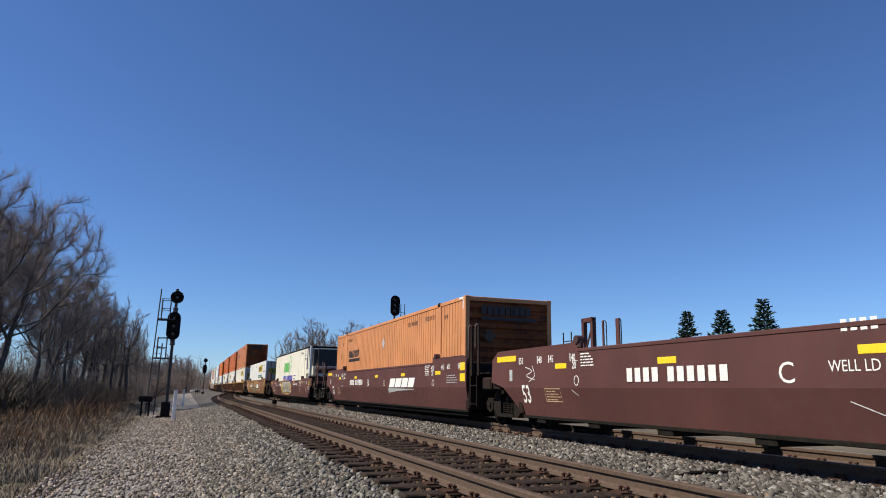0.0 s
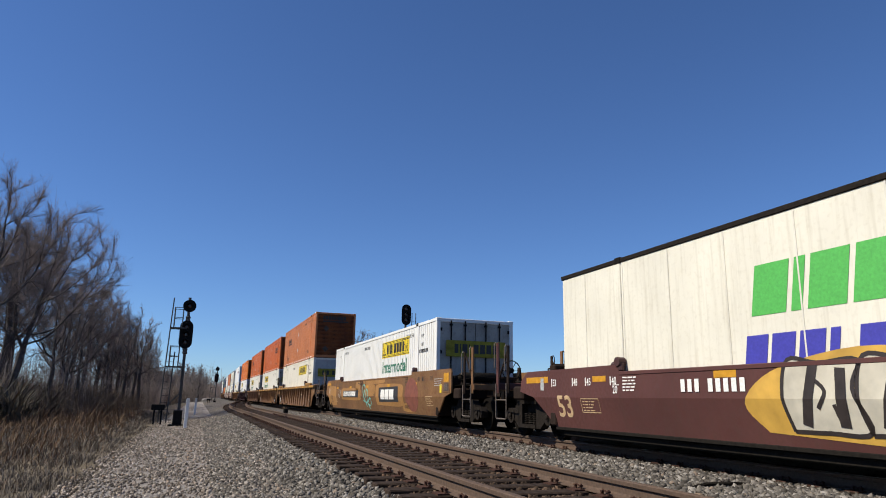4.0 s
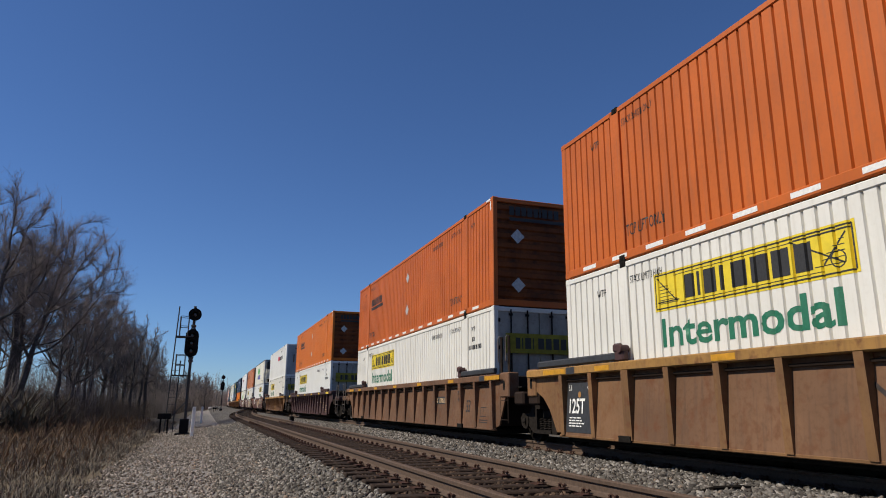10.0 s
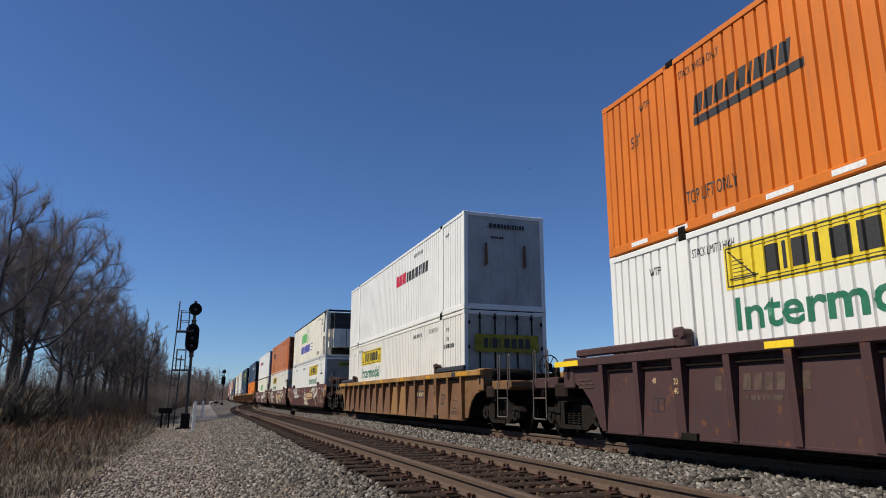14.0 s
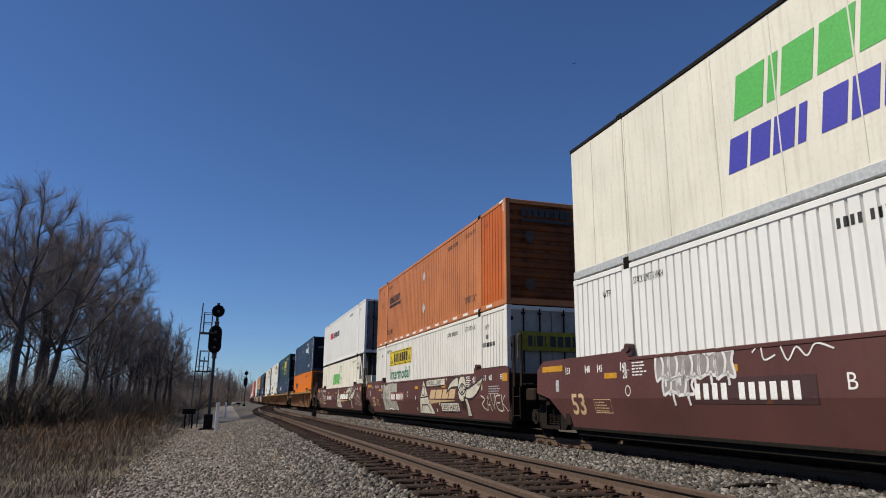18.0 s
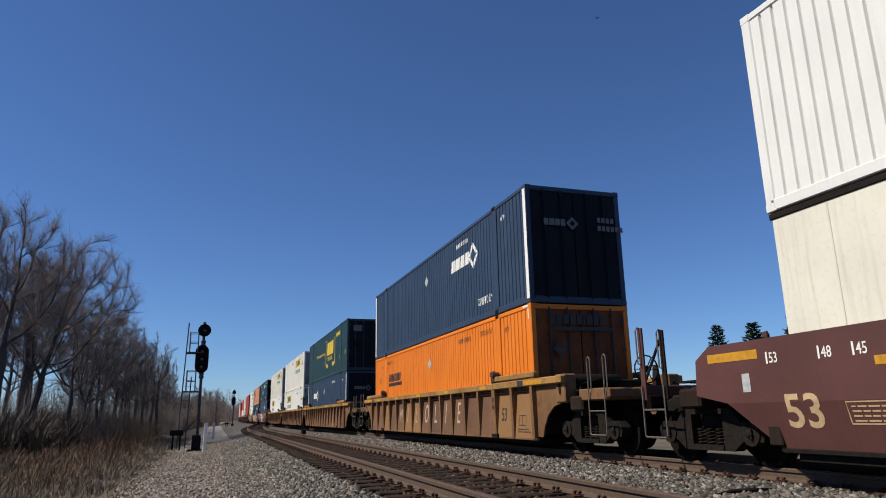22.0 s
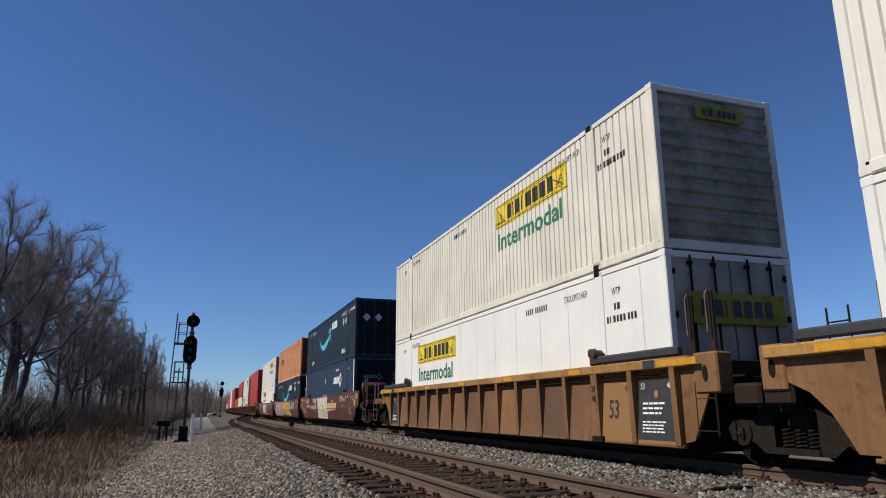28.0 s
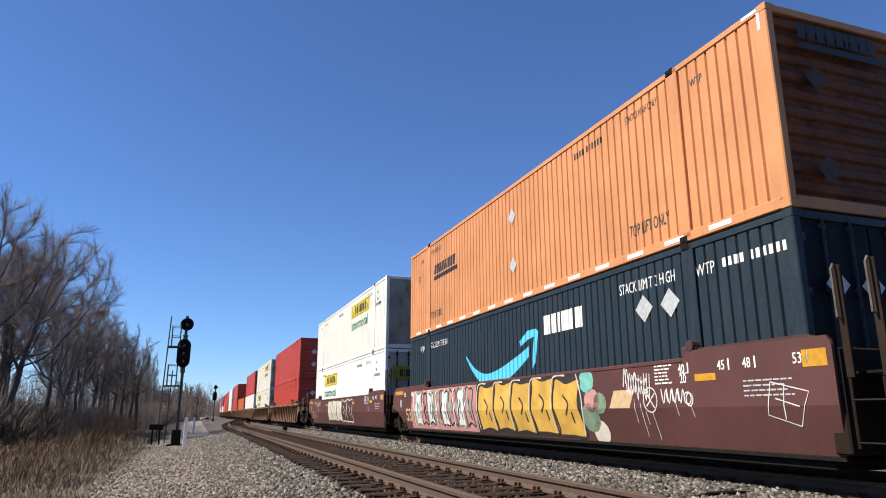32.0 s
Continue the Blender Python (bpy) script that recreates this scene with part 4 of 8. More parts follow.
def build_truck_meshes():
    out = {}
    bm = bmesh.new()
    # side frame as a ring round the spring opening
    for a, b in ((-1.16, -0.34), (0.34, 1.16)):
        ordered = ([(-0.52, 0.20), (-0.34, 0.20), (-0.34, 0.80), (-0.52, 0.80), (-0.70, 0.60), (-1.05, 0.62), (-1.16, 0.50), (-1.10, 0.34), (-0.72, 0.34)] if a < 0 else
                   [(0.52, 0.20), (0.72, 0.34), (1.10, 0.34), (1.16, 0.50), (1.05, 0.62), (0.70, 0.60), (0.52, 0.80), (0.34, 0.80), (0.34, 0.20)])
        prism(bm, ordered, -0.09, 0.09)
    box(bm, -0.09, 0.09, -0.34, 0.34, 0.72, 0.80)
    box(bm, -0.11, 0.11, -0.34, 0.34, 0.20, 0.28)
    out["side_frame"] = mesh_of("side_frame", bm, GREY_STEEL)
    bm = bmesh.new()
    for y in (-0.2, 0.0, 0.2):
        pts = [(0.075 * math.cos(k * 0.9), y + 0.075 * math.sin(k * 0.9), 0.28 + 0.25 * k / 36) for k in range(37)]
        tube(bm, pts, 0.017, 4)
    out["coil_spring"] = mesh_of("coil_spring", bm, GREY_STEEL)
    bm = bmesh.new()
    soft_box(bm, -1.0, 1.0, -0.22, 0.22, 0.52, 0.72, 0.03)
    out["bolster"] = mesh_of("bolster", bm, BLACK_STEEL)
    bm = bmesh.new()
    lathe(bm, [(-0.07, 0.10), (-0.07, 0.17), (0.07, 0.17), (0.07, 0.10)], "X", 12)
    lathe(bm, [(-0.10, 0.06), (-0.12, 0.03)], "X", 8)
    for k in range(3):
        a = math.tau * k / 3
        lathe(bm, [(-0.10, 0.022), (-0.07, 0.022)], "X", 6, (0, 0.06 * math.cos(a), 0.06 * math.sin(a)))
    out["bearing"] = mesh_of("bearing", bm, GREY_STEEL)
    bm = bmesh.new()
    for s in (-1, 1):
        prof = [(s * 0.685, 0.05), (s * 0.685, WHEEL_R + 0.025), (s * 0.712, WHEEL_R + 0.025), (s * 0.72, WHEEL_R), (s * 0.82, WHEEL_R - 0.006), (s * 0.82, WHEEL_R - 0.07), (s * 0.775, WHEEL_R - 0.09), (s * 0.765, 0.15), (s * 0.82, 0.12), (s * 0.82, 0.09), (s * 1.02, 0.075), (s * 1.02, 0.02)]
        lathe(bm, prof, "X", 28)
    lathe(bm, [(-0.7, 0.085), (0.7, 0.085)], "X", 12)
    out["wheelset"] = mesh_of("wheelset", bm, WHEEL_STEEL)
    return out


TRUCK = build_truck_meshes()
_bm = bmesh.new()
soft_box(_bm, -1.30, 1.30, -0.18, 0.18, -0.04, 0.04, 0.01)
CROSS_MEMBER = mesh_of("floor_cross_member", _bm, BLACK_STEEL)


def truck(car, y):
    ob = new("truck", TRUCK["bolster"])
    ob.parent = car
    ob.matrix_basis = Matrix.Translation((0, y, 0))
    for s in (-1, 1):
        link("side_frame", TRUCK["side_frame"], ob, at=(s * 0.99, 0, 0.0))
        link("coil_spring", TRUCK["coil_spring"], ob, at=(s * 0.99, 0, 0.0))
        for w in (-0.5, 0.5):
            link("bearing", TRUCK["bearing"], ob, at=Matrix.Translation((s * 1.03, w * WHEEL_BASE, 0.45)) @ Matrix.Rotation(0 if s > 0 else 0, 4, "Z"))
    for w in (-0.5, 0.5):
        ws = link("wheelset", TRUCK["wheelset"], ob, at=(0, w * WHEEL_BASE, WHEEL_R))
        wheelsets.append((ws, (0, w * WHEEL_BASE, WHEEL_R), car))
    return ob


def ladder(car, x, y, z0, z1, mat, wide=0.42, steps=4, along=True):
    bm = bmesh.new()
    d = Vector((0, wide / 2, 0)) if along else Vector((wide / 2, 0, 0))
    c = Vector((x, y, 0))
    for s in (-1, 1):
        a = c + d * s
        tube(bm, [(a.x, a.y, z0), (a.x, a.y, z1)], 0.018, 5)
    for k in range(steps):
        z = z0 + 0.06 + (z1 - z0 - 0.3) * k / max(steps - 1, 1)
        tube(bm, [c - d + Vector((0, 0, z)), c + d + Vector((0, 0, z))], 0.014, 5)
    part("ladder", bm, mat, car)


def grab_post(car, x, y, z0, z1, mat, d=0.07):
    """A tall flat stanchion with a bent grab iron on its face."""
    bm = bmesh.new()
    soft_box(bm, x - 0.02, x + 0.02, y - d, y + d, z0, z1, 0.008)
    part("stanchion", bm, mat, car)
    bm = bmesh.new()
    o = -0.09 if x < 0 else 0.09
    tube(bm, [(x, y, z1 - 0.62), (x + o, y, z1 - 0.60), (x + o, y, z1 - 0.05), (x + o * 0.6, y, z1 + 0.01), (x, y, z1 - 0.01)], 0.014, 5)
    part("grab_iron", bm, ROD_STEEL, car)


def grab_loop(car, x, y, z0, z1, wide=0.05):
    """A tall narrow loop of bent rod on the end sill."""
    bm = bmesh.new()
    tube(bm, [(x, y - wide, z0), (x, y - wide, z1 - 0.04), (x, y, z1), (x, y + wide, z1 - 0.04), (x, y + wide, z0)], 0.014, 5)
    part("grab_iron", bm, ROD_STEEL, car)


def brake_wheel(car, x, y, z, mat=BLACK_STEEL):
    bm = bmesh.new()
    n, r = 20, 0.28
    pts = [(x + r * math.cos(k * math.tau / n), y, z + r * math.sin(k * math.tau / n)) for k in range(n + 1)]
    tube(bm, pts, 0.016, 5)
    rim = part("brake_wheel", bm, mat, car)
    for k in range(6):
        a = k * math.tau / 6
        bm = bmesh.new()
        tube(bm, [(x, y, z), (x + r * math.cos(a), y, z + r * math.sin(a))], 0.012, 4)
        part("spoke", bm, mat, rim)
    bm = bmesh.new()
    lathe(bm, [(-0.05, 0.07), (0.12, 0.09)], "Y", 10, (x, y, z))
    part("hub", bm, mat, rim)


def end_deck(car, out, mat, kind, ribbed=False):
    """Platform and gear beyond the well. out: -1 front, 1 rear. kind: end (coupler) or joint."""
    a = out * (HALF + 0.25)
    far = out * (11.15 if kind == "end" else 9.70)
    bm = bmesh.new()
    soft_box(bm, -0.55, 0.55, min(a, far), max(a, far), 0.86, 1.16, 0.03)
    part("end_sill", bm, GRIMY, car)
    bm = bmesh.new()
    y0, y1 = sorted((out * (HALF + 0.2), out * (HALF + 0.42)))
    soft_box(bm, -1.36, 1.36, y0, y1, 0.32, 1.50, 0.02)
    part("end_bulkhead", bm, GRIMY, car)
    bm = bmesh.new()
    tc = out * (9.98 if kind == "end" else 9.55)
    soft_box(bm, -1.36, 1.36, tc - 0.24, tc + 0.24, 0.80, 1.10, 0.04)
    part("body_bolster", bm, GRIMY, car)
    bm = bmesh.new()
    y0, y1 = sorted((out * (HALF + 0.4), out * (HALF + (2.5 if kind == "end" else 1.3))))
    for k in range(7):
        x = -1.05 + 0.35 * k
        box(bm, x - 0.13, x + 0.13, y0, y1, 1.20, 1.23)
    part("walkway_grating", bm, BLACK_STEEL, car)
    if kind == "end":
        bm = bmesh.new()
        tip = out * 11.74
        soft_box(bm, -0.16, 0.16, min(far, tip), max(far, tip), 0.74, 1.0, 0.04)
        soft_box(bm, -0.24, 0.20, min(tip - out * 0.28, tip), max(tip - out * 0.28, tip), 0.68, 1.06, 0.05)
        part("coupler", bm, BLACK_STEEL, car)
        bm = bmesh.new()
        tube(bm, [(0.35, far, 0.85), (0.38, far + out * 0.25, 0.55), (0.32, far + out * 0.5, 0.45), (0.22, far + out * 0.62, 0.55)], 0.028, 6)
        part("air_hose", bm, BLACK_STEEL, car)
        bm = bmesh.new()
        for s in (-1, 1):
            box(bm, s * 0.5 - 0.03, s * 0.5 + 0.03, far - 0.05, far + 0.05, 0.8, 1.2)
        soft_box(bm, -1.34, 1.34, far - 0.06, far + 0.06, 1.04, 1.20, 0.015)
        part("end_crossbeam", bm, mat, car)
        # steps at the corner
        for s in (-1, 1):
            bm = bmesh.new()
            x = s * 1.38
            ya, yb = far - out * 0.05, far - out * 0.62
            tube(bm, [(x, ya, 1.18), (x, ya, 0.40), (x, ya - out * 0.03, 0.37), (x, yb + out * 0.03, 0.37), (x, yb, 0.40), (x, yb, 1.18)], 0.016, 5)
            tube(bm, [(x, ya, 0.80), (x, yb, 0.80)], 0.016, 5)
            part("corner_step", bm, ROD_STEEL, car)
            if ribbed:
                for yy in (ya, yb):
                    grab_loop(car, s * 1.34, yy, 1.12, 1.82)
                bm = bmesh.new()
                y0, y1 = sorted((far - out * 0.02, far - out * 1.05))
                soft_box(bm, min(s * 1.34, s * 0.6), max(s * 1.34, s * 0.6), y0, y1, 1.00, 1.22, 0.02)
                part("corner_platform", bm, mat, car)
            else:
                grab_post(car, s * 1.33, ya, 0.95, 2.15, mat, 0.06)
                grab_post(car, s * 1.33, yb, 0.95, 2.05, GRIMY, 0.05)
                bm = bmesh.new()
                tube(bm, [(s * 1.31, yb, 2.0), (s * 1.31, ya, 1.25)], 0.025, 5)
                part("post_brace", bm, GRIMY, car)


def air_gear(car, out, mat, high=1.62):
    """Reservoir on brackets, brake stand and wheel, pipes."""
    y = out * (HALF + 1.05)
    top, r, x0 = (1.84, 0.19, -0.55) if high > 2 else (1.44, 0.14, -0.35)
    bm = bmesh.new()
    lathe(bm, [(-0.62, 0.04), (-0.58, r * 0.75), (-0.50, r), (0.50, r), (0.58, r * 0.75), (0.62, 0.04)], "X", 18, (x0, y, top))
    part("air_reservoir", bm, MAROON_DULL if high > 2 else BLACK_STEEL, car, smooth=True)
    for x in (x0 - 0.45, x0 + 0.45):
        bm = bmesh.new()
        prism(bm, [(y - 0.22, 1.2), (y + 0.22, 1.2), (y + 0.10, top - r * 0.6), (y - 0.10, top - r * 0.6)], x - 0.02, x + 0.02)
        part("reservoir_bracket", bm, GRIMY, car)
    if high > 2:
        bm = bmesh.new()
        prism(bm, [(y + out * 0.30, 1.2), (y + out * 1.25, 1.2), (y + out * 1.0, 2.05), (y + out * 0.75, 2.05)], 0.10, 0.13)
        part("brake_plate", bm, GRIMY, car)
    bm = bmesh.new()
    yy = out * (HALF + 1.9)
    prism(bm, [(yy - 0.14, 1.2), (yy + 0.14, 1.2), (yy + 0.06, high + 0.10), (yy - 0.06, high + 0.10)], 0.55, 0.60)
    part("brake_stand", bm, GRIMY, car)
    brake_wheel(car, 0.28, yy + out * 0.1, high)
    bm = bmesh.new()
    tube(bm, [(-1.2, y + out * 0.5, 1.3), (-0.6, y + out * 0.55, 1.45), (0.2, y + out * 0.5, 1.40), (0.9, y + out * 0.4, 1.3)], 0.02, 5)
    tube(bm, [(-1.15, y - 0.2, 1.25), (-1.15, y - 0.2, 1.45), (-0.9, y - 0.1, 1.5)], 0.02, 5)
    part("brake_pipe", bm, BLACK_STEEL, car)


def fine_print(rows, wide, pitch=0.052, high=0.022, seed=1):
    """Lines of print too small to read, word by word."""
    rng = random.Random(seed)
    bits = []
    for i in range(rows):
        x, end = 0.0, wide * rng.uniform(0.72, 1.0)
        while x < end - 0.04:
            w = min(rng.uniform(0.05, 0.15), end - x)
            bits.append(shifted(rect(w, high), x, -pitch * i))
            x += w + 0.022
    return merged(bits)


def tick(car, y, z, ink, base):
    decal("tick", rect(0.028, 0.15), ink, car, y, z, None, base)


def side_marks(car, ink=LETTER_WHITE, base=SIDE_X, dz=0.0, seed=1, long=True, big=BUFF):
    """Box-length stencils with ticks, large 53s, framed notices and print."""
    z = 1.35 + dz
    for y, s in ((-5.85, "40"), (-6.66, "45"), (-7.12, "48"), (-7.92, "53"), (8.24, "53"), (7.44, "48"), (6.98, "45"), (6.18, "40")):
        decal("stencil", letters(s, 0.185, 0.78, 0.01), ink, car, y, z, None, base)
        tick(car, y - 0.20 if y < 0 else y + 0.05, z - 0.01, ink, base)
    for y in (-5.87, 6.16):
        decal("stencil", letters("20", 0.185, 0.78, 0.01), ink, car, y, z - 0.145, None, base)
        decal("stencil_line", rect(0.2, 0.012), ink, car, y, z - 0.012, None, base)
        if dz == 0:
            decal("round_stencil", strokes([[(0.075 * math.cos(k * math.tau / 16), 0.085 * math.sin(k * math.tau / 16)) for k in range(17)]], 0.016), ink, car, y - 0.14, z - 0.36, None, base)
    decal("stencil", letters("53", 0.56, 1.05, 0.018) if big is BUFF else letters("53", 0.50, 0.74, 0.016), big, car, 8.12 if big is BUFF else 8.20, 0.56 + dz * 0.2, None, base, "large buff 53", 0.004)
    if dz < 0:
        decal("stencil", letters("53", 0.40, 0.74, 0.012), BUFF, car, -5.26, 0.565, None, base, "large buff 53")
    decal("small_print_bars", fine_print(6, 0.42, seed=seed), ink, car, -5.29, z + 0.12, None, base)
    decal("small_print_bars", fine_print(5, 0.42, seed=seed + 1), ink, car, 5.86, z + 0.10, None, base)
    decal("small_print_bars", fine_print(4, 0.8, 0.062, 0.02, seed + 2), PLACARD, car, -8.34 if long else -7.1, z + 0.02 if dz == 0 and long else z - 0.18, None, base)
    # framed notices, bent with the lower plate
    for y0, w, z0, h in ((-7.49, 0.62, 0.60, 0.27), (7.22, 0.60, 0.60, 0.24))[0 if long else 1:]:
        decal("notice_frame", strokes([[(0, 0), (w, 0), (w, h), (0, h), (0, 0)]], 0.016), BUFF, car, y0, z0, None, base)
        decal("small_print_bars", fine_print(4, w * 0.85, 0.052, 0.018, seed + 3), BUFF, car, y0 - 0.05, z0 + h - 0.06, None, base)
    decal("notice_frame", strokes([[(0, 0), (0.12, 0), (0.12, 0.19), (0, 0.19), (0, 0)]], 0.018), ink, car, -0.83, 0.93 + dz, None, base)


def shifted(bm, dx, dy):
    for v in bm.verts:
        v.co.x += dx
        v.co.y += dy
    return bm


def merged(list_of):
    bm = bmesh.new()
    for t in list_of:
        absorb(bm, t)
    return bm


def underframe(car, filled=True):
    """An added black slab, low over the rails, that stands for the dark under a loaded car; an empty one is open
    between its cross members.
    """
    if not filled:
        bm = bmesh.new()
        soft_box(bm, 1.17, 1.22, -HALF - 0.1, HALF + 0.1, 0.10, 0.42, 0.01)
        part("inner_sill", bm, DUSTY_STEEL, car, "dusty inner sill of the open well")
        return
    # added slab, no part of a real well: keeps light out below the box
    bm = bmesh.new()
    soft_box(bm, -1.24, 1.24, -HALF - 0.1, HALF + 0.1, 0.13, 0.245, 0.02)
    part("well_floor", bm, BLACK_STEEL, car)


def smooth_car(mat, front, rear, label, ink=LETTER_WHITE, tape=AMBER_TAPE, drop=0.0):
    """Well car with plain plate sides, bent inwards low down."""
    car = thing("well_car", label, "rail car", "well cars of the train")
    f = -(HALF + (1.70 if front == "end" else 0.40))
    r = HALF + 1.62
    for s in (-1, 1):
        bm = bmesh.new()
        up, mid, low = TOP_Z - drop, 0.86, LOW_Z
        lip = -5.95
        fl = -(HALF + 0.25) if front == "end" else -(HALF + 0.30)
        fm = f + (0.55 if front == "end" else 0.0)
        top = [(f, up - 0.02), (f + 0.06, up + 0.08), (lip - 0.12, up + 0.10), (lip, up), (5.95, up), (6.07, up + 0.12), (r - 0.35, up + 0.10), (r - 0.05, up - 0.08)]
        # upper plate and bent lower plate
        for poly in (top + [(r, 0.98), (r - 0.62, mid), (fm, mid)] + ([(f, 0.98)] if front == "end" else []), [(fm, mid), (r - 0.62, mid), (r - 1.35, low), (fl, low)]):
            ring = []
            for th in (0, 0.04):
                ring.append([bm.verts.new((s * ((SIDE_X if z >= mid else SIDE_X - 0.13 * (mid - z) / (mid - low)) - th), y, z)) for y, z in poly])
            bm.faces.new(ring[0])
            bm.faces.new(ring[1][::-1])
            n = len(poly)
            for k in range(n):
                bm.faces.new((ring[0][k], ring[0][(k + 1) % n], ring[1][(k + 1) % n], ring[1][k]))
        part("side_plate", bm, mat, car)
        bm = bmesh.new()
        soft_box(bm, min(s * (SIDE_X + 0.012), s * 1.33), max(s * (SIDE_X + 0.012), s * 1.33), lip, 5.95, up - 0.06, up + 0.006, 0.01)
        part("top_chord", bm, mat, car)
        bm = bmesh.new()
        soft_box(bm, min(s * (SIDE_X - 0.11), s * 1.2), max(s * (SIDE_X - 0.11), s * 1.2), fl, r - 1.35, LOW_Z - 0.06, LOW_Z, 0.01)
        part("bottom_flange", bm, BLACK_STEEL, car)
    underframe(car, "empty" not in label)
    for k in range(9):
        link("floor_cross_member", CROSS_MEMBER, car, at=(0, -7.6 + 1.9 * k, LOW_Z - (0.10 if "empty" in label else -0.02)))
    # locking castings that stand on the lip
    for s in (-1, 1):
        for y in (-POST_Y, POST_Y):
            bm = bmesh.new()
            soft_box(bm, s * 1.37 - 0.05, s * 1.37 + 0.05, y - 0.16, y + 0.16, TOP_Z - drop, TOP_Z + 0.17 - drop, 0.03)
            lathe(bm, [(-0.07, 0.08), (0.07, 0.08)], "X", 10, (s * 1.37, y - 0.07, TOP_Z + 0.17 - drop))
            part("corner_guide", bm, MAROON_DULL, car)
    for y in (-6.40, -3.1, 0.22, 3.51, 6.57):
        bm = bmesh.new()
        soft_box(bm, -SIDE_X - 0.004, -SIDE_X + 0.02, y - 0.21, y + 0.21, 1.215 - drop * 0.3, 1.315 - drop * 0.3, 0.004)
        part("reflector", bm, tape, car)
    if front == "joint":
        for s in (-1, 1):
            bm = bmesh.new()
            y0, y1 = f + 0.05, -6.0
            prism(bm, [(y0, TOP_Z - drop - 0.05), (y1, TOP_Z - drop - 0.05), (y1 - 0.05, TOP_Z - drop + 0.13), (y0 + 0.35, TOP_Z - drop + 0.13), (y0, TOP_Z - drop + 0.04)], min(s * 1.335, s * 1.365), max(s * 1.335, s * 1.365))
            part("guide_plate", bm, MAROON_DULL, car)
    if front == "end":
        yy = -(HALF + 1.60)
        bm = bmesh.new()
        soft_box(bm, -SIDE_X - 0.012, -SIDE_X + 0.02, yy, yy + 0.56, 0.98, 1.56 - drop, 0.006)
        part("corner_plate", bm, mat, car)
        decal("amber_tape", rect(0.42, 0.25), tape, car, yy + 0.49, 1.28 - drop, None, SIDE_X + 0.012)
        decal("placard_card", rect(0.42, 0.22), DIM_PLACARD, car, yy + 0.49, 1.02, None, SIDE_X + 0.012)
        decal("small_print_bars", fine_print(3, 0.34, 0.055, 0.02, 5), DIM_WHITE, car, yy + 0.45, 1.18, None, SIDE_X + 0.012, "", 0.008)
        decal("yellow_card", rect(0.17, 0.24), LABEL_YELLOW, car, yy + 0.86, 0.98, None, SIDE_X)
    decal("small_card", rect(0.14, 0.24), PLACARD, car, 8.75, 1.0, None, SIDE_X)
    decal("end_tape", rect(0.95, 0.12), tape, car, 9.38, 1.42 - drop, None, SIDE_X)
    if front == "joint":
        for z in (1.30, 1.02) if tape is REFLECT_YELLOW else (1.30,):
            decal("end_tape", rect(0.34, 0.20), tape, car, -8.06, z, None, SIDE_X)
    side_marks(car, ink, dz=-drop, seed=len(wheelsets), long=front == "end", big=LETTER_BLACK if mat is YELLOW_CAR else BUFF if "graffiti" in label else LETTER_WHITE)
    finish_car(car, mat, front, rear)
    return car


def finish_car(car, mat, front, rear, ribbed=False):
    end_deck(car, -1, mat, front, ribbed)
    end_deck(car, 1, mat, rear, ribbed)
    if front == "end":
        truck(car, -9.98)
        air_gear(car, -1, mat, 2.28 if mat is MAROON else 1.62)
    else:
        for y in (0.52, 0.95):
            grab_post(car, -1.33, -(HALF + y), 1.15, 2.42, GRIMY, 0.05)
        ladder(car, -1.36, -(HALF + 0.72), 0.40, 1.15, GRIMY, 0.40, 2)
        ladder(car, 1.36, -(HALF + 0.72), 0.45, 2.35, GRIMY, 0.40, 5)
    truck(car, 9.98 if rear == "end" else 9.60)
    if rear == "joint":
        grab_post(car, 1.30, 8.55, 1.15, 2.50, mat)
        grab_post(car, 1.30, 9.15, 1.15, 2.50, mat, 0.03)
        bm = bmesh.new()
        for y in (9.55, 9.95):
            soft_box(bm, 1.22, 1.34, y - 0.05, y + 0.05, 1.15, 2.62, 0.01)
        soft_box(bm, 1.22, 1.34, 9.5, 10.0, 2.5, 2.62, 0.01)
        tube(bm, [(1.28, 9.6, 2.4), (1.28, 9.9, 1.8)], 0.025, 5)
        part("end_frame", bm, mat, car)
    if rear == "end":
        air_gear(car, 1, mat)


RIBS = [-8.22 + 1.09 * k for k in range(16)]


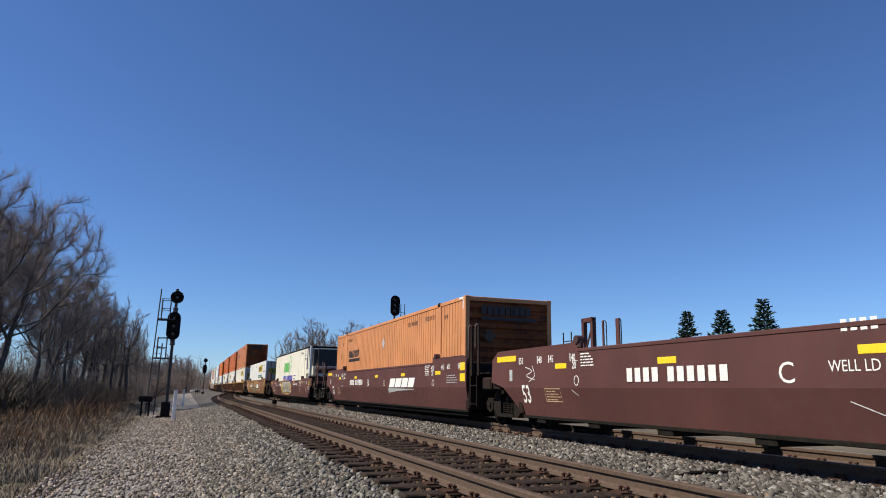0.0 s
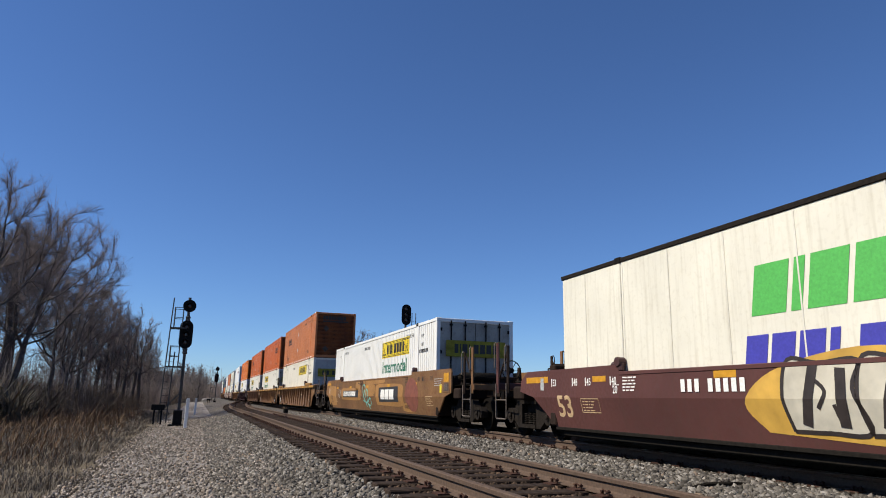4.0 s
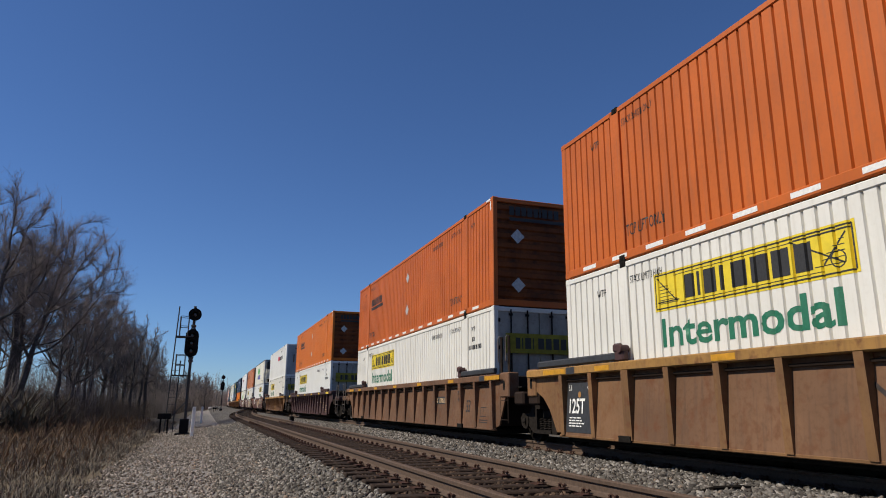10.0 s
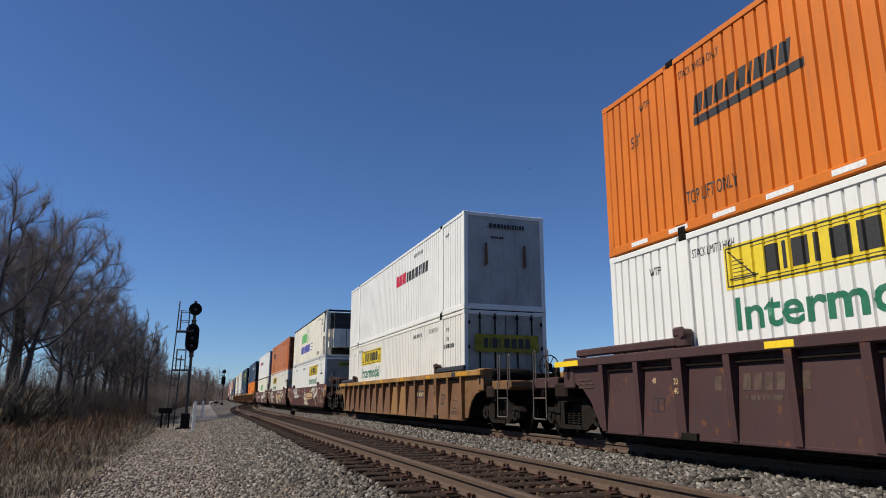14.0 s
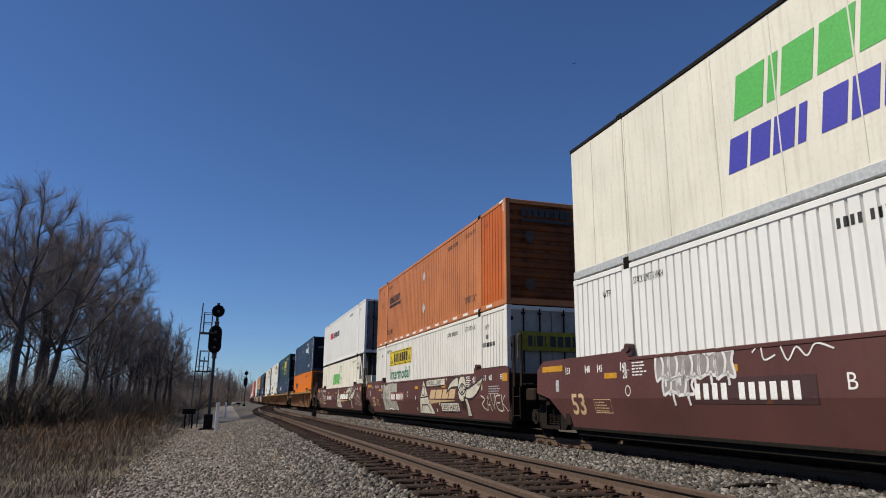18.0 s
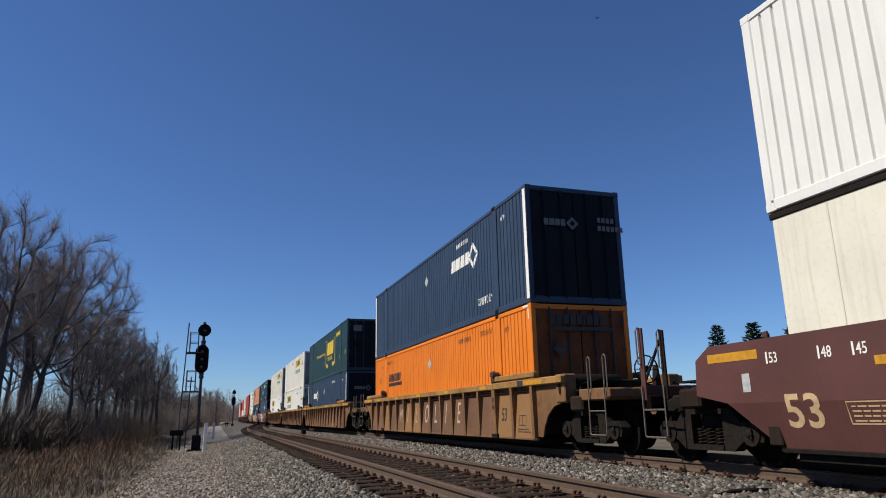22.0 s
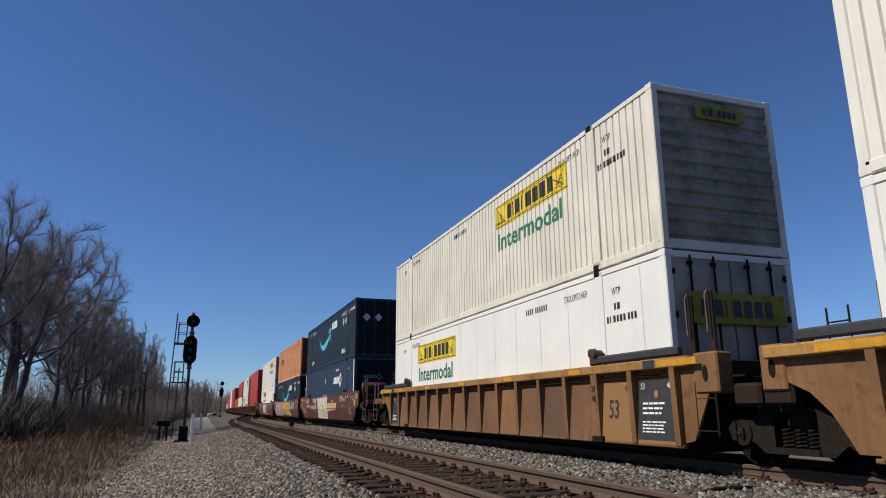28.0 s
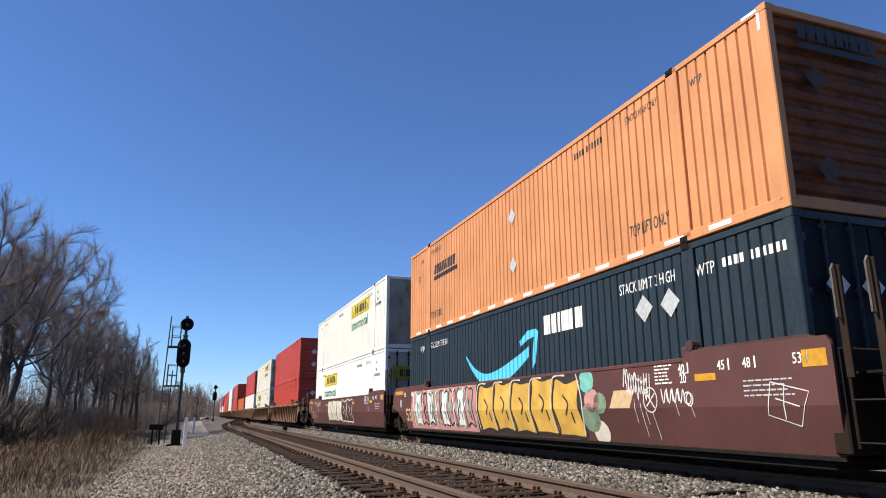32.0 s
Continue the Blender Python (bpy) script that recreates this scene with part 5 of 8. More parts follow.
def ribbed_car(mat, front, rear, label, ink=LETTER_BLACK, tape=AMBER_TAPE, panel_mat=None, post_mat=None, end_plate=None, tag="53", raised=None, ribs=RIBS):
    """Well car with a top chord, tapered side posts and set-back panels."""
    car = thing("well_car", label, "rail car", "well cars of the train")
    panel_mat, post_mat = panel_mat or mat, post_mat or mat
    f, r = -(HALF + 0.42), HALF + 0.42
    for s in (-1, 1):
        bm = bmesh.new()
        x = s * (SIDE_X + 0.06)
        soft_box(bm, min(x, x - s * 0.16), max(x, x - s * 0.16), f - (1.15 if front == "end" else 0.1), r + 1.1, CHORD_LO, CHORD_HI, 0.02)
        part("top_chord", bm, CHORD_YELLOW if mat is YELLOW_CAR else mat, car)
        for a, b in ((f + 0.1, -POST_Y - 0.1), (POST_Y + 0.1, r + 0.6)):
            bm = bmesh.new()
            soft_box(bm, min(x - s * 0.01, x - s * 0.12), max(x - s * 0.03, x - s * 0.13), a, b, CHORD_HI + 0.02, 1.69, 0.025)
            for y in (a + 0.15, (a + b) / 2, b - 0.15):
                box(bm, min(x - s * 0.04, x - s * 0.12), max(x - s * 0.04, x - s * 0.12), y - 0.05, y + 0.05, CHORD_HI - 0.005, CHORD_HI + 0.03)
            part("raised_chord", bm, raised or (CHORD_YELLOW if mat is YELLOW_CAR else mat), car)
        bm = bmesh.new()
        x2 = s * (SIDE_X + 0.0)
        soft_box(bm, min(x2, x2 - s * 0.10), max(x2, x2 - s * 0.10), f + 0.2, r - 0.2, LOW_Z - 0.10, LOW_Z - 0.045, 0.012)
        part("bottom_chord", bm, mat, car)
        if s > 0:
            underframe(car)
        if s > 0:
            bm = bmesh.new()
            soft_box(bm, SIDE_X - 0.13, SIDE_X - 0.10, ribs[0], ribs[-1], 0.33, 1.38, 0.012)
            for y in ribs:
                box(bm, SIDE_X - 0.10, SIDE_X + 0.02, y - 0.06, y + 0.06, LOW_Z, 1.40)
            part("far_side_wall", bm, panel_mat, car)
        for a, b in (zip(ribs, ribs[1:]) if s < 0 else ()):
            bm = bmesh.new()
            q = []
            for th in (0.0, 0.03):
                q.append([bm.verts.new((s * (panel_x(z) - th), y, z)) for y, z in ((a + 0.05, 0.23), (b - 0.05, 0.23), (b - 0.05, 1.39), (a + 0.05, 1.39))])
            bm.faces.new(q[0])
            bm.faces.new(q[1][::-1])
            for k in range(4):
                bm.faces.new((q[0][k], q[0][(k + 1) % 4], q[1][(k + 1) % 4], q[1][k]))
            part("side_panel", bm, panel_mat, car)
        for y in (ribs if s < 0 else ()):
            bm = bmesh.new()
            # a wedge that stands out from the leaning panel, deepest under the chord
            hw = 0.10 if abs(abs(y) - 6.05) < 0.2 else 0.062
            pts = [(s * (SIDE_X - 0.05), y - hw, 0.24), (s * (SIDE_X - 0.05), y + hw, 0.24), (s * (SIDE_X + 0.02), y + hw, 0.24), (s * (SIDE_X + 0.02), y - hw, 0.24),
                   (s * (SIDE_X - 0.115), y - hw, CHORD_LO + 0.01), (s * (SIDE_X - 0.115), y + hw, CHORD_LO + 0.01), (s * (SIDE_X + 0.05), y + hw, CHORD_LO + 0.01), (s * (SIDE_X + 0.05), y - hw, CHORD_LO + 0.01)]
            v = [bm.verts.new(p) for p in pts]
            for q in ((0, 1, 2, 3), (4, 5, 6, 7), (0, 1, 5, 4), (1, 2, 6, 5), (2, 3, 7, 6), (3, 0, 4, 7)):
                bm.faces.new([v[i] for i in q])
            part("side_post", bm, post_mat, car)
        if s < 0:
            bm = bmesh.new()
            tube(bm, [(-SIDE_X + 0.06, ribs[0] + 0.1, 1.28), (-SIDE_X + 0.06, ribs[-1] - 0.1, 1.28)], 0.022, 6)
            # pipe given a dark colour to stand for the chord's shade on it
            part("brake_pipe", bm, GRIMY, car)
            for y in (-6.05, 6.05):
                bm = bmesh.new()
                soft_box(bm, -SIDE_X - 0.045, -SIDE_X + 0.02, y - 0.17, y + 0.17, 0.20, 0.31, 0.01)
                part("foot_bracket", bm, BLACK_STEEL, car)
        # wheel arch plate at the rear, slanted end plate at the front
        bm = bmesh.new()
        if front == "end":
            prism(bm, [(f + 0.3, 0.28), (f + 0.3, 1.40), (f - 1.15, 1.40), (f - 1.15, 0.98), (f - 0.95, 0.98), (f - 0.6, 0.92), (f - 0.30, 0.74), (f - 0.12, 0.5), (f - 0.02, 0.28)], min(s * (SIDE_X - 0.06), s * (SIDE_X - 0.10)), max(s * (SIDE_X - 0.06), s * (SIDE_X - 0.10)))
        else:
            prism(bm, [(f, 0.32), (f + 0.28, 0.26), (f + 0.28, 1.40), (f - 0.42, 1.40), (f - 0.42, 1.05)], min(s * (SIDE_X - 0.06), s * (SIDE_X - 0.10)), max(s * (SIDE_X - 0.06), s * (SIDE_X - 0.10)))
        part("front_plate", bm, mat, car)
        bm = bmesh.new()
        arch = [(r - 0.3, 0.28), (r - 0.3, 1.40), (r + 1.15, 1.40), (r + 1.15, 1.12), (r + 0.85, 1.08), (r + 0.55, 0.95), (r + 0.30, 0.72), (r + 0.12, 0.45), (r + 0.02, 0.28)]
        prism(bm, arch, min(s * (SIDE_X - 0.06), s * (SIDE_X - 0.10)), max(s * (SIDE_X - 0.06), s * (SIDE_X - 0.10)))
        part("arch_plate", bm, mat, car)
        for y0, y1 in ((f - 1.15, f - 0.75) if front == "end" else (f - 0.62, f - 0.12), (r + 0.85, r + 1.25)):
            bm = bmesh.new()
            soft_box(bm, min(s * 1.40, s * 1.12), max(s * 1.40, s * 1.12), y0, y1, 0.98, 1.56, 0.025)
            block = part("jack_block", bm, mat, car)
            if s < 0:
                bm = bmesh.new()
                m = (y0 + y1) / 2
                prism(bm, [(m + 0.055 * math.cos(k * math.tau / 12), 1.26 + 0.12 * math.sin(k * math.tau / 12)) for k in range(12)], -1.406, -1.39)
                part("jack_hole", bm, BLACK_STEEL, block)
        # locking castings that hold the lower box
        for y in (-POST_Y, POST_Y):
            bm = bmesh.new()
            soft_box(bm, min(x - s * 0.00, x - s * 0.14), max(x - s * 0.00, x - s * 0.14), y - 0.13, y + 0.13, CHORD_HI, 1.72, 0.03)
            soft_box(bm, min(x + s * 0.01, x - s * 0.10), max(x + s * 0.01, x - s * 0.10), y - 0.05, y + 0.17, 1.68, 1.84, 0.035)
            lathe(bm, [(-0.09, 0.07), (0.09, 0.07)], "X", 10, (x - s * 0.06, y - 0.06, 1.74))
            part("corner_guide", bm, MAROON_DULL, car)
    for k in range(9):
        link("floor_cross_member", CROSS_MEMBER, car, at=(0, -7.6 + 1.9 * k, LOW_Z - 0.01))
    # tape on the chord, in black and yellow near the ends
    for y in (4.24, 0.6, -2.4, -5.4) if tape is REFLECT_YELLOW else (6.6, 3.6, 0.6, -2.4, -5.4):
        bm = bmesh.new()
        soft_box(bm, -SIDE_X - 0.066, -SIDE_X - 0.05, y - 0.23, y + 0.23, 1.40, 1.49, 0.003)
        part("reflector", bm, tape, car)
    for y in (-8.35, 9.47 if tape is REFLECT_YELLOW else 8.35):
        decal("end_tape", rect(0.9, 0.10), tape, car, y + 0.45, 1.40, None, SIDE_X + 0.06)
        if y < 9:
            decal("black_tape", rect(0.3, 0.13), BLACK_PLATE, car, y + (0.80 if y < 0 else -0.5), 1.385, None, SIDE_X + 0.06)
    if end_plate:
        for k in ((0, -2) if front == "joint" else (-2,)):
            y0, y1 = (ribs[k], ribs[k + 1])
            decal("stencil_plate", rect(y1 - y0 - 0.16, 0.92), BLACK_PLATE, car, y1 - 0.08, 0.30, None, "panel", "black stencil panel", 0.006)
            decal("stencil", letters("53", 0.14, 0.8), LETTER_WHITE, car, y1 - 0.14, 1.08, None, "panel", "", 0.012)
            decal("stencil", letters("48", 0.14, 0.8), LETTER_WHITE, car, y0 + 0.28, 1.08, None, "panel", "", 0.012)
            if len(end_plate) > 2 and k < 0:
                decal("stencil", letters("125T", 0.38, 0.76, 0.02), LETTER_WHITE, car, y1 - 0.14, 0.66, None, "panel", "", 0.012)
            decal("small_print_bars", fine_print(4, 0.6, 0.05, 0.022, len(wheelsets) + k), LETTER_WHITE, car, y1 - 0.2, 0.56, None, "panel", "", 0.012)
            if k == 0:
                decal("small_print_bars", fine_print(3, 0.62, 0.075, 0.03, len(wheelsets) + 7), LETTER_WHITE, car, y1 - 0.2, 0.84, None, "panel", "", 0.012)
            decal("round_stencil", outline([(0.055 * math.cos(i * math.tau / 12), 0.06 * math.sin(i * math.tau / 12)) for i in range(12)]), PATCH_PAINT, car, (y0 + y1) / 2, 1.0, None, "panel", "", 0.012)
    decal("stencil", letters(tag, 0.44, 0.74, 0.012), ink, car, ribs[2] - 0.30, 0.62, None, "panel", "large stencilled 53")
    decal("stencil", letters("20", 0.15, 0.8, 0.01), ink, car, ribs[2] + 0.085, 1.08, None, SIDE_X + 0.05)
    decal("stencil", letters("40", 0.15, 0.8, 0.01), ink, car, ribs[2] + 0.085, 0.90, None, SIDE_X + 0.043)
    decal("stencil", letters("45", 0.15, 0.8, 0.01), ink, car, ribs[1] + 0.32, 1.06, None, "panel")
    decal("notice_frame", strokes([[(0, 0), (0.36, 0), (0.36, 0.22), (0, 0.22), (0, 0)], [(0.17, 0), (0.17, 0.22)]], 0.016), ink, car, ribs[1] - 0.25, 0.52, None, "panel")
    decal("small_print_bars", fine_print(2, 0.7, 0.055, 0.024, len(wheelsets)), ink, car, ribs[1] - 0.2, 0.42, None, "panel")
    if tape is REFLECT_YELLOW:
        # worn markings towards the rear
        for text, z in (("20", 1.00), ("40", 0.86)):
            decal("stencil", letters(text, 0.13, 0.8, 0.01), ink, car, ribs[-3] + 0.085, z, None, SIDE_X + 0.045)
        decal("stencil", letters("48", 0.12, 0.8, 0.008), ink, car, 6.97, 1.03, None, "panel")
        decal("notice_frame", strokes([[(0, 0), (0.28, 0), (0.28, 0.2), (0, 0.2), (0, 0)], [(0.13, 0), (0.13, 0.2)]], 0.016), LETTER_BLACK, car, 6.95, 0.60, None, "panel")
        decal("number_bars", blocks([0.7, 0.7], 0.20, 0.3, 0.05), DIM_PLACARD, car, 5.56, 0.90, None, "panel")
        decal("number_bars", blocks([0.6] * 6, 0.22, 0.25, 0.05), DIM_PLACARD, car, 5.02, 0.90, None, "panel")
        decal("small_print_bars", fine_print(1, 0.8, 0.08, 0.06, 4), DIM_PLACARD, car, 4.98, 0.78, None, "panel")
        decal("small_print_bars", fine_print(3, 0.55, 0.07, 0.03, 9), DIM_PLACARD, car, 9.2, 1.12, None, SIDE_X - 0.05)
        lines_at = [[(0.0, 0.0), (0.12, 0.22), (0.2, 0.0)], [(0.28, 0.2), (0.3, 0.0)], [(0.4, 0.0), (0.48, 0.2), (0.6, 0.02), (0.7, 0.2)]]
        decal("chalk_scrawl", strokes(lines_at, 0.018), DIM_PLACARD, car, 8.05, 0.92, None, "panel")
    finish_car(car, mat, front, rear, True)
    return car


# ---- ground, ballast and tracks ----
def stone_mat(name, dark, light, scale, earth):
    m, nt, b = nodes_of(name)
    v = tex(nt, scale, kind="ShaderNodeTexVoronoi", space="Object")
    n = tex(nt, scale * 0.06, 4)
    c = ramp(nt, v.outputs["Color"], [(0.0, dark), (0.55, sh(light, 0.8)), (1.0, light)])
    c = mix(nt, ramp(nt, n.outputs[0], [(0.4, (0, 0, 0)), (0.7, (0.45,) * 3)]), c, sh(dark, 0.8))
    big = tex(nt, 0.55, 5)
    c = mix(nt, ramp(nt, big.outputs[0], [(0.42, (0, 0, 0)), (0.68, (0.6,) * 3)]), c, earth)
    nt.links.new(c, b.inputs["Base Color"])
    b.inputs["Roughness"].default_value = 0.9
    bump(nt, b, v.outputs["Distance"], 0.9, 0.03)
    return m


BALLAST = stone_mat("crushed_stone_bed", (0.034, 0.029, 0.024), (0.130, 0.115, 0.098), 20, (0.062, 0.050, 0.040))
PATH_GRAVEL = stone_mat("dusty_fine_gravel", (0.13, 0.113, 0.097), (0.30, 0.272, 0.245), 22, (0.23, 0.203, 0.176))


def loose_stone_mat(name, tone=(1.0, 1.0, 1.0)):
    m, nt, b = nodes_of(name)
    tones = [(0.0, (0.050, 0.044, 0.038)), (0.4, (0.105, 0.094, 0.081)), (0.75, (0.175, 0.158, 0.138)), (0.95, (0.32, 0.295, 0.265)), (1.0, (0.20, 0.14, 0.095))]
    b.inputs["Specular IOR Level"].default_value = 0.2
    g = nt.nodes.new("ShaderNodeNewGeometry")
    n = tex(nt, 40, 3)
    c = ramp(nt, g.outputs["Random Per Island"], [(q, tuple(v * k for v, k in zip(col, tone))) for q, col in tones])
    nt.links.new(mix(nt, 0.35, c, ramp(nt, n.outputs[0], [(0.3, (0.5,) * 3), (0.7, (1.25,) * 3)]), "MULTIPLY"), b.inputs["Base Color"])
    b.inputs["Roughness"].default_value = 0.85
    bump(nt, b, n.outputs[0], 0.3, 0.004)
    return m


LOOSE = loose_stone_mat("loose_crushed_stone")
PALE_LOOSE = loose_stone_mat("pale_path_gravel", (1.55, 1.46, 1.40))
BROWN_LOOSE = loose_stone_mat("rust_stained_crib_stone", (0.46, 0.33, 0.25))


def ground_mat():
    m, nt, b = nodes_of("winter_ground")
    big, fine = tex(nt, 0.25, 5), tex(nt, 6, 6)
    c = mix(nt, ramp(nt, big.outputs[0], [(0.4, (0, 0, 0)), (0.62, (1, 1, 1))]), (0.085, 0.066, 0.042), (0.15, 0.115, 0.068))
    c = mix(nt, 0.6, c, ramp(nt, fine.outputs[0], [(0.3, (0.4,) * 3), (0.7, (1.3,) * 3)]), "MULTIPLY")
    nt.links.new(c, b.inputs["Base Color"])
    b.inputs["Roughness"].default_value = 0.95
    bump(nt, b, fine.outputs[0], 0.6, 0.05)
    return m


GROUND = ground_mat()
RAIL = plain("brown_rail_steel", (0.098, 0.066, 0.048), 0.8, 0.0, 30, 0.25, gloss=0.2)
RAIL_TOP = plain("worn_rail_head", (0.34, 0.29, 0.25), 0.38, 0.75, 60, 0.15)
TIE_WOOD = plain("creosoted_tie_wood", (0.036, 0.025, 0.019), 0.9, 0.0, 14, 0.5, 0.5, gloss=0.1)
RUSTY = plain("rusty_spike_steel", (0.060, 0.030, 0.021), 0.85, 0.0, 30, 0.4, gloss=0.15)

# height across the line, at x offsets from the siding's centre where it is still beside the main line
CROSS = [(-900.0, -0.95), (-60.0, -0.95), (-14.0, -0.92), (-6.5, -0.80), (-4.4, -0.66), (-3.2, -0.60), (-2.5, -0.53), (-1.85, -0.40), (-1.45, -0.29), (-1.2, -0.235), (1.2, -0.235), (1.5, -0.25),
         (2.2, -0.23), (3.1, -0.23), (3.6, -0.26), (4.0, -0.285), (5.8, -0.285), (6.4, -0.30), (7.6, -0.65), (9.2, -1.0), (20.0, -1.1), (900.0, -1.1)]


def ground_z(off):
    for (a, za), (b, zb) in zip(CROSS, CROSS[1:]):
        if a <= off <= b:
            return za + (zb - za) * (off - a) / (b - a)
    return -1.0


def strip_mesh(name, o0, o1, step, s_rows, mat, lift=0.0, rough=0.0):
    """A sheet that follows the line, between two offsets from the siding's centre."""
    offs = [o0]
    marks = [o for o, _ in CROSS if o0 < o < o1]
    while offs[-1] < o1 - 1e-6:
        nxt = min([offs[-1] + step, o1] + [m for m in marks if m > offs[-1] + 1e-6])
        offs.append(nxt)
    rng = random.Random(7)
    verts, faces = [], []
    for s in s_rows:
        for o in offs:
            z = ground_z(o) + lift + (rough * (noise.noise(Vector((o * 1.3, s * 1.3, 0))) + 0.6 * noise.noise(Vector((o * 4, s * 4, 3)))) if rough else 0.0)
            verts.append((SIDING_X + bend(s) + o, s, z))
    w = len(offs)
    for i in range(len(s_rows) - 1):
        for j in range(w - 1):
            a = i * w + j
            faces.append((a, a + 1, a + w + 1, a + w))
    me = bpy.data.meshes.new(name)
    me.from_pydata(verts, [], faces)
    me.materials.append(mat)
    me.shade_smooth()
    return me


rows_far = [-2500, -600, -120, -40, -15, -5] + [2.0 * k for k in range(31)] + [70 + 15 * k for k in range(24)] + [480, 700, 1200, 2500]
tagged(new("ground", strip_mesh("ground", -900, 900, 60, rows_far, GROUND, -0.03, 0.02)), "brown winter ground along the line", "ground", kind="structure")
rows_mid = [-40 + 2 * k for k in range(20)] + [0.2 * k for k in range(200)] + [40 + 2.0 * k for k in range(60)] + [165 + 12 * k for k in range(30)]
tagged(new("ballast_bed", strip_mesh("ballast_bed", -2.3, 7.4, 0.2, rows_mid, BALLAST, 0.0, 0.018)), "grey crushed-stone bed under both tracks", "ballast", kind="structure")
tagged(new("gravel_path", strip_mesh("gravel_path", -4.75, -2.25, 0.2, rows_mid, PATH_GRAVEL, 0.004, 0.014)), "dusty pale gravel path beside the line", "path", kind="structure")


def stones(name, count, o0, o1, s0, s1, size, power, seed, label, clear=(), mat=LOOSE):
    """Loose stones, thicker near the camera; rough eight-cornered lumps."""
    rng = np.random.default_rng(seed)
    q = rng.random(count)
    s = s0 + (s1 - s0) * q ** power
    o = o0 + (o1 - o0) * rng.random(count)
    keep = np.ones(count, bool)
    for a, b in clear:
        keep &= ~((o > a) & (o < b))
    s, o = s[keep], o[keep]
    n = len(s)
    base = np.array([(-1, -1, -1), (1, -1, -1), (1, 1, -1), (-1, 1, -1), (-1, -1, 1), (1, -1, 1), (1, 1, 1), (-1, 1, 1)], float)
    v = base[None] * (1 - 0.72 * rng.random((n, 8, 3)))
    v *= (size * (0.55 + 0.75 * rng.random((n, 1, 1)) ** 1.5)) * (0.6 + 0.6 * rng.random((n, 1, 3)))
    # random turns
    a = rng.normal(size=(n, 4))
    a /= np.linalg.norm(a, axis=1, keepdims=True)
    w, x, y, z = a.T
    R = np.stack([np.stack([1 - 2 * (y * y + z * z), 2 * (x * y - z * w), 2 * (x * z + y * w)], 1), np.stack([2 * (x * y + z * w), 1 - 2 * (x * x + z * z), 2 * (y * z - x * w)], 1), np.stack([2 * (x * z - y * w), 2 * (y * z + x * w), 1 - 2 * (x * x + y * y)], 1)], 1)
    v = np.einsum("nij,nkj->nki", R, v)
    pos = np.array([(SIDING_X + bend(float(b)) + float(p), float(b), ground_z(float(p)) + 0.012) for p, b in zip(o, s)])
    v = (v + pos[:, None]).reshape(-1, 3)
    quads = np.array([(0, 3, 2, 1), (4, 5, 6, 7), (0, 1, 5, 4), (1, 2, 6, 5), (2, 3, 7, 6), (3, 0, 4, 7)])
    f = (quads[None] + 8 * np.arange(n)[:, None, None]).reshape(-1, 4)
    me = bpy.data.meshes.new(name)
    me.vertices.add(len(v))
    me.vertices.foreach_set("co", v.ravel())
    me.loops.add(f.size)
    me.loops.foreach_set("vertex_index", f.ravel())
    me.polygons.add(len(f))
    me.polygons.foreach_set("loop_start", np.arange(0, f.size, 4))
    me.update(calc_edges=True)
    me.materials.append(mat)
    return tagged(new(name, me), label, "stones", kind="stuff")


stones("ballast_stones", 26000, 1.35, 4.2, 3.5, 44, 0.042, 1.9, 1, "loose crushed stones between the tracks")
stones("ballast_stones", 24000, -2.9, -1.25, 2.5, 40, 0.032, 1.9, 2, "loose crushed stones on the shoulder of the bed")
stones("ballast_stones", 15000, -1.15, 1.25, 3.5, 40, 0.030, 1.7, 3, "rust-stained crushed stones between the ties", mat=BROWN_LOOSE)
stones("path_stones", 24000, -5.1, -2.0, 3.0, 44, 0.025, 1.9, 4, "small loose stones on the gravel path", mat=PALE_LOOSE)
stones("ballast_stones", 7000, 4.2, 6.2, 4.0, 30, 0.033, 1.5, 5, "loose crushed stones under the train")


def rail_outline():
    """Half-size rail section (x, z) with the head's top at 0."""
    half = [(0.008, -0.055), (0.034, -0.045), (0.0365, -0.010), (0.028, -0.001), (0.0, 0.0)]
    foot = [(0.07, -0.168), (0.07, -0.158), (0.018, -0.14), (0.009, -0.125)]
    right = foot + half
    return right + [(-x, z) for x, z in right[-2::-1]]


def sweep_rail(name, centre, off, rows, poly, mat, parent, z=RAIL_Z):
    verts, faces = [], []
    n = len(poly)
    for s in rows:
        for x, dz in poly:
            verts.append((centre(s) + off + x, s, z + dz))
    for i in range(len(rows) - 1):
        for k in range(n):
            a, b = i * n + k, i * n + (k + 1) % n
            faces.append((a, b, b + n, a + n))
    me = bpy.data.meshes.new(name)
    me.from_pydata(verts, [], faces)
    me.materials.append(mat)
    return link(name, me, parent)


def tie_mesh():
    bm = bmesh.new()
    soft_box(bm, -1.30, 1.30, -0.115, 0.115, -0.09, 0.09, 0.014)
    return mesh_of("tie", bm, TIE_WOOD)


def plate_mesh():
    bm = bmesh.new()
    box(bm, -0.19, 0.19, -0.09, 0.09, -0.008, 0.010)
    for x in (-0.095, 0.095):
        for y in (-0.05, 0.05):
            box(bm, x - 0.009, x + 0.009, y - 0.009, y + 0.009, 0.0, 0.045)
            box(bm, x - 0.02, x + 0.02, y - 0.017, y + 0.017, 0.036, 0.052)
    # the clip that holds the foot
    for x in (-0.105, 0.105):
        tube(bm, [(x, -0.07, 0.01), (x * 0.85, -0.05, 0.055), (x * 0.75, 0.0, 0.035), (x * 0.85, 0.05, 0.055), (x, 0.07, 0.01)], 0.011, 4)
    return mesh_of("tie_plate", bm, RUSTY)


TIE, PLATE = tie_mesh(), plate_mesh()
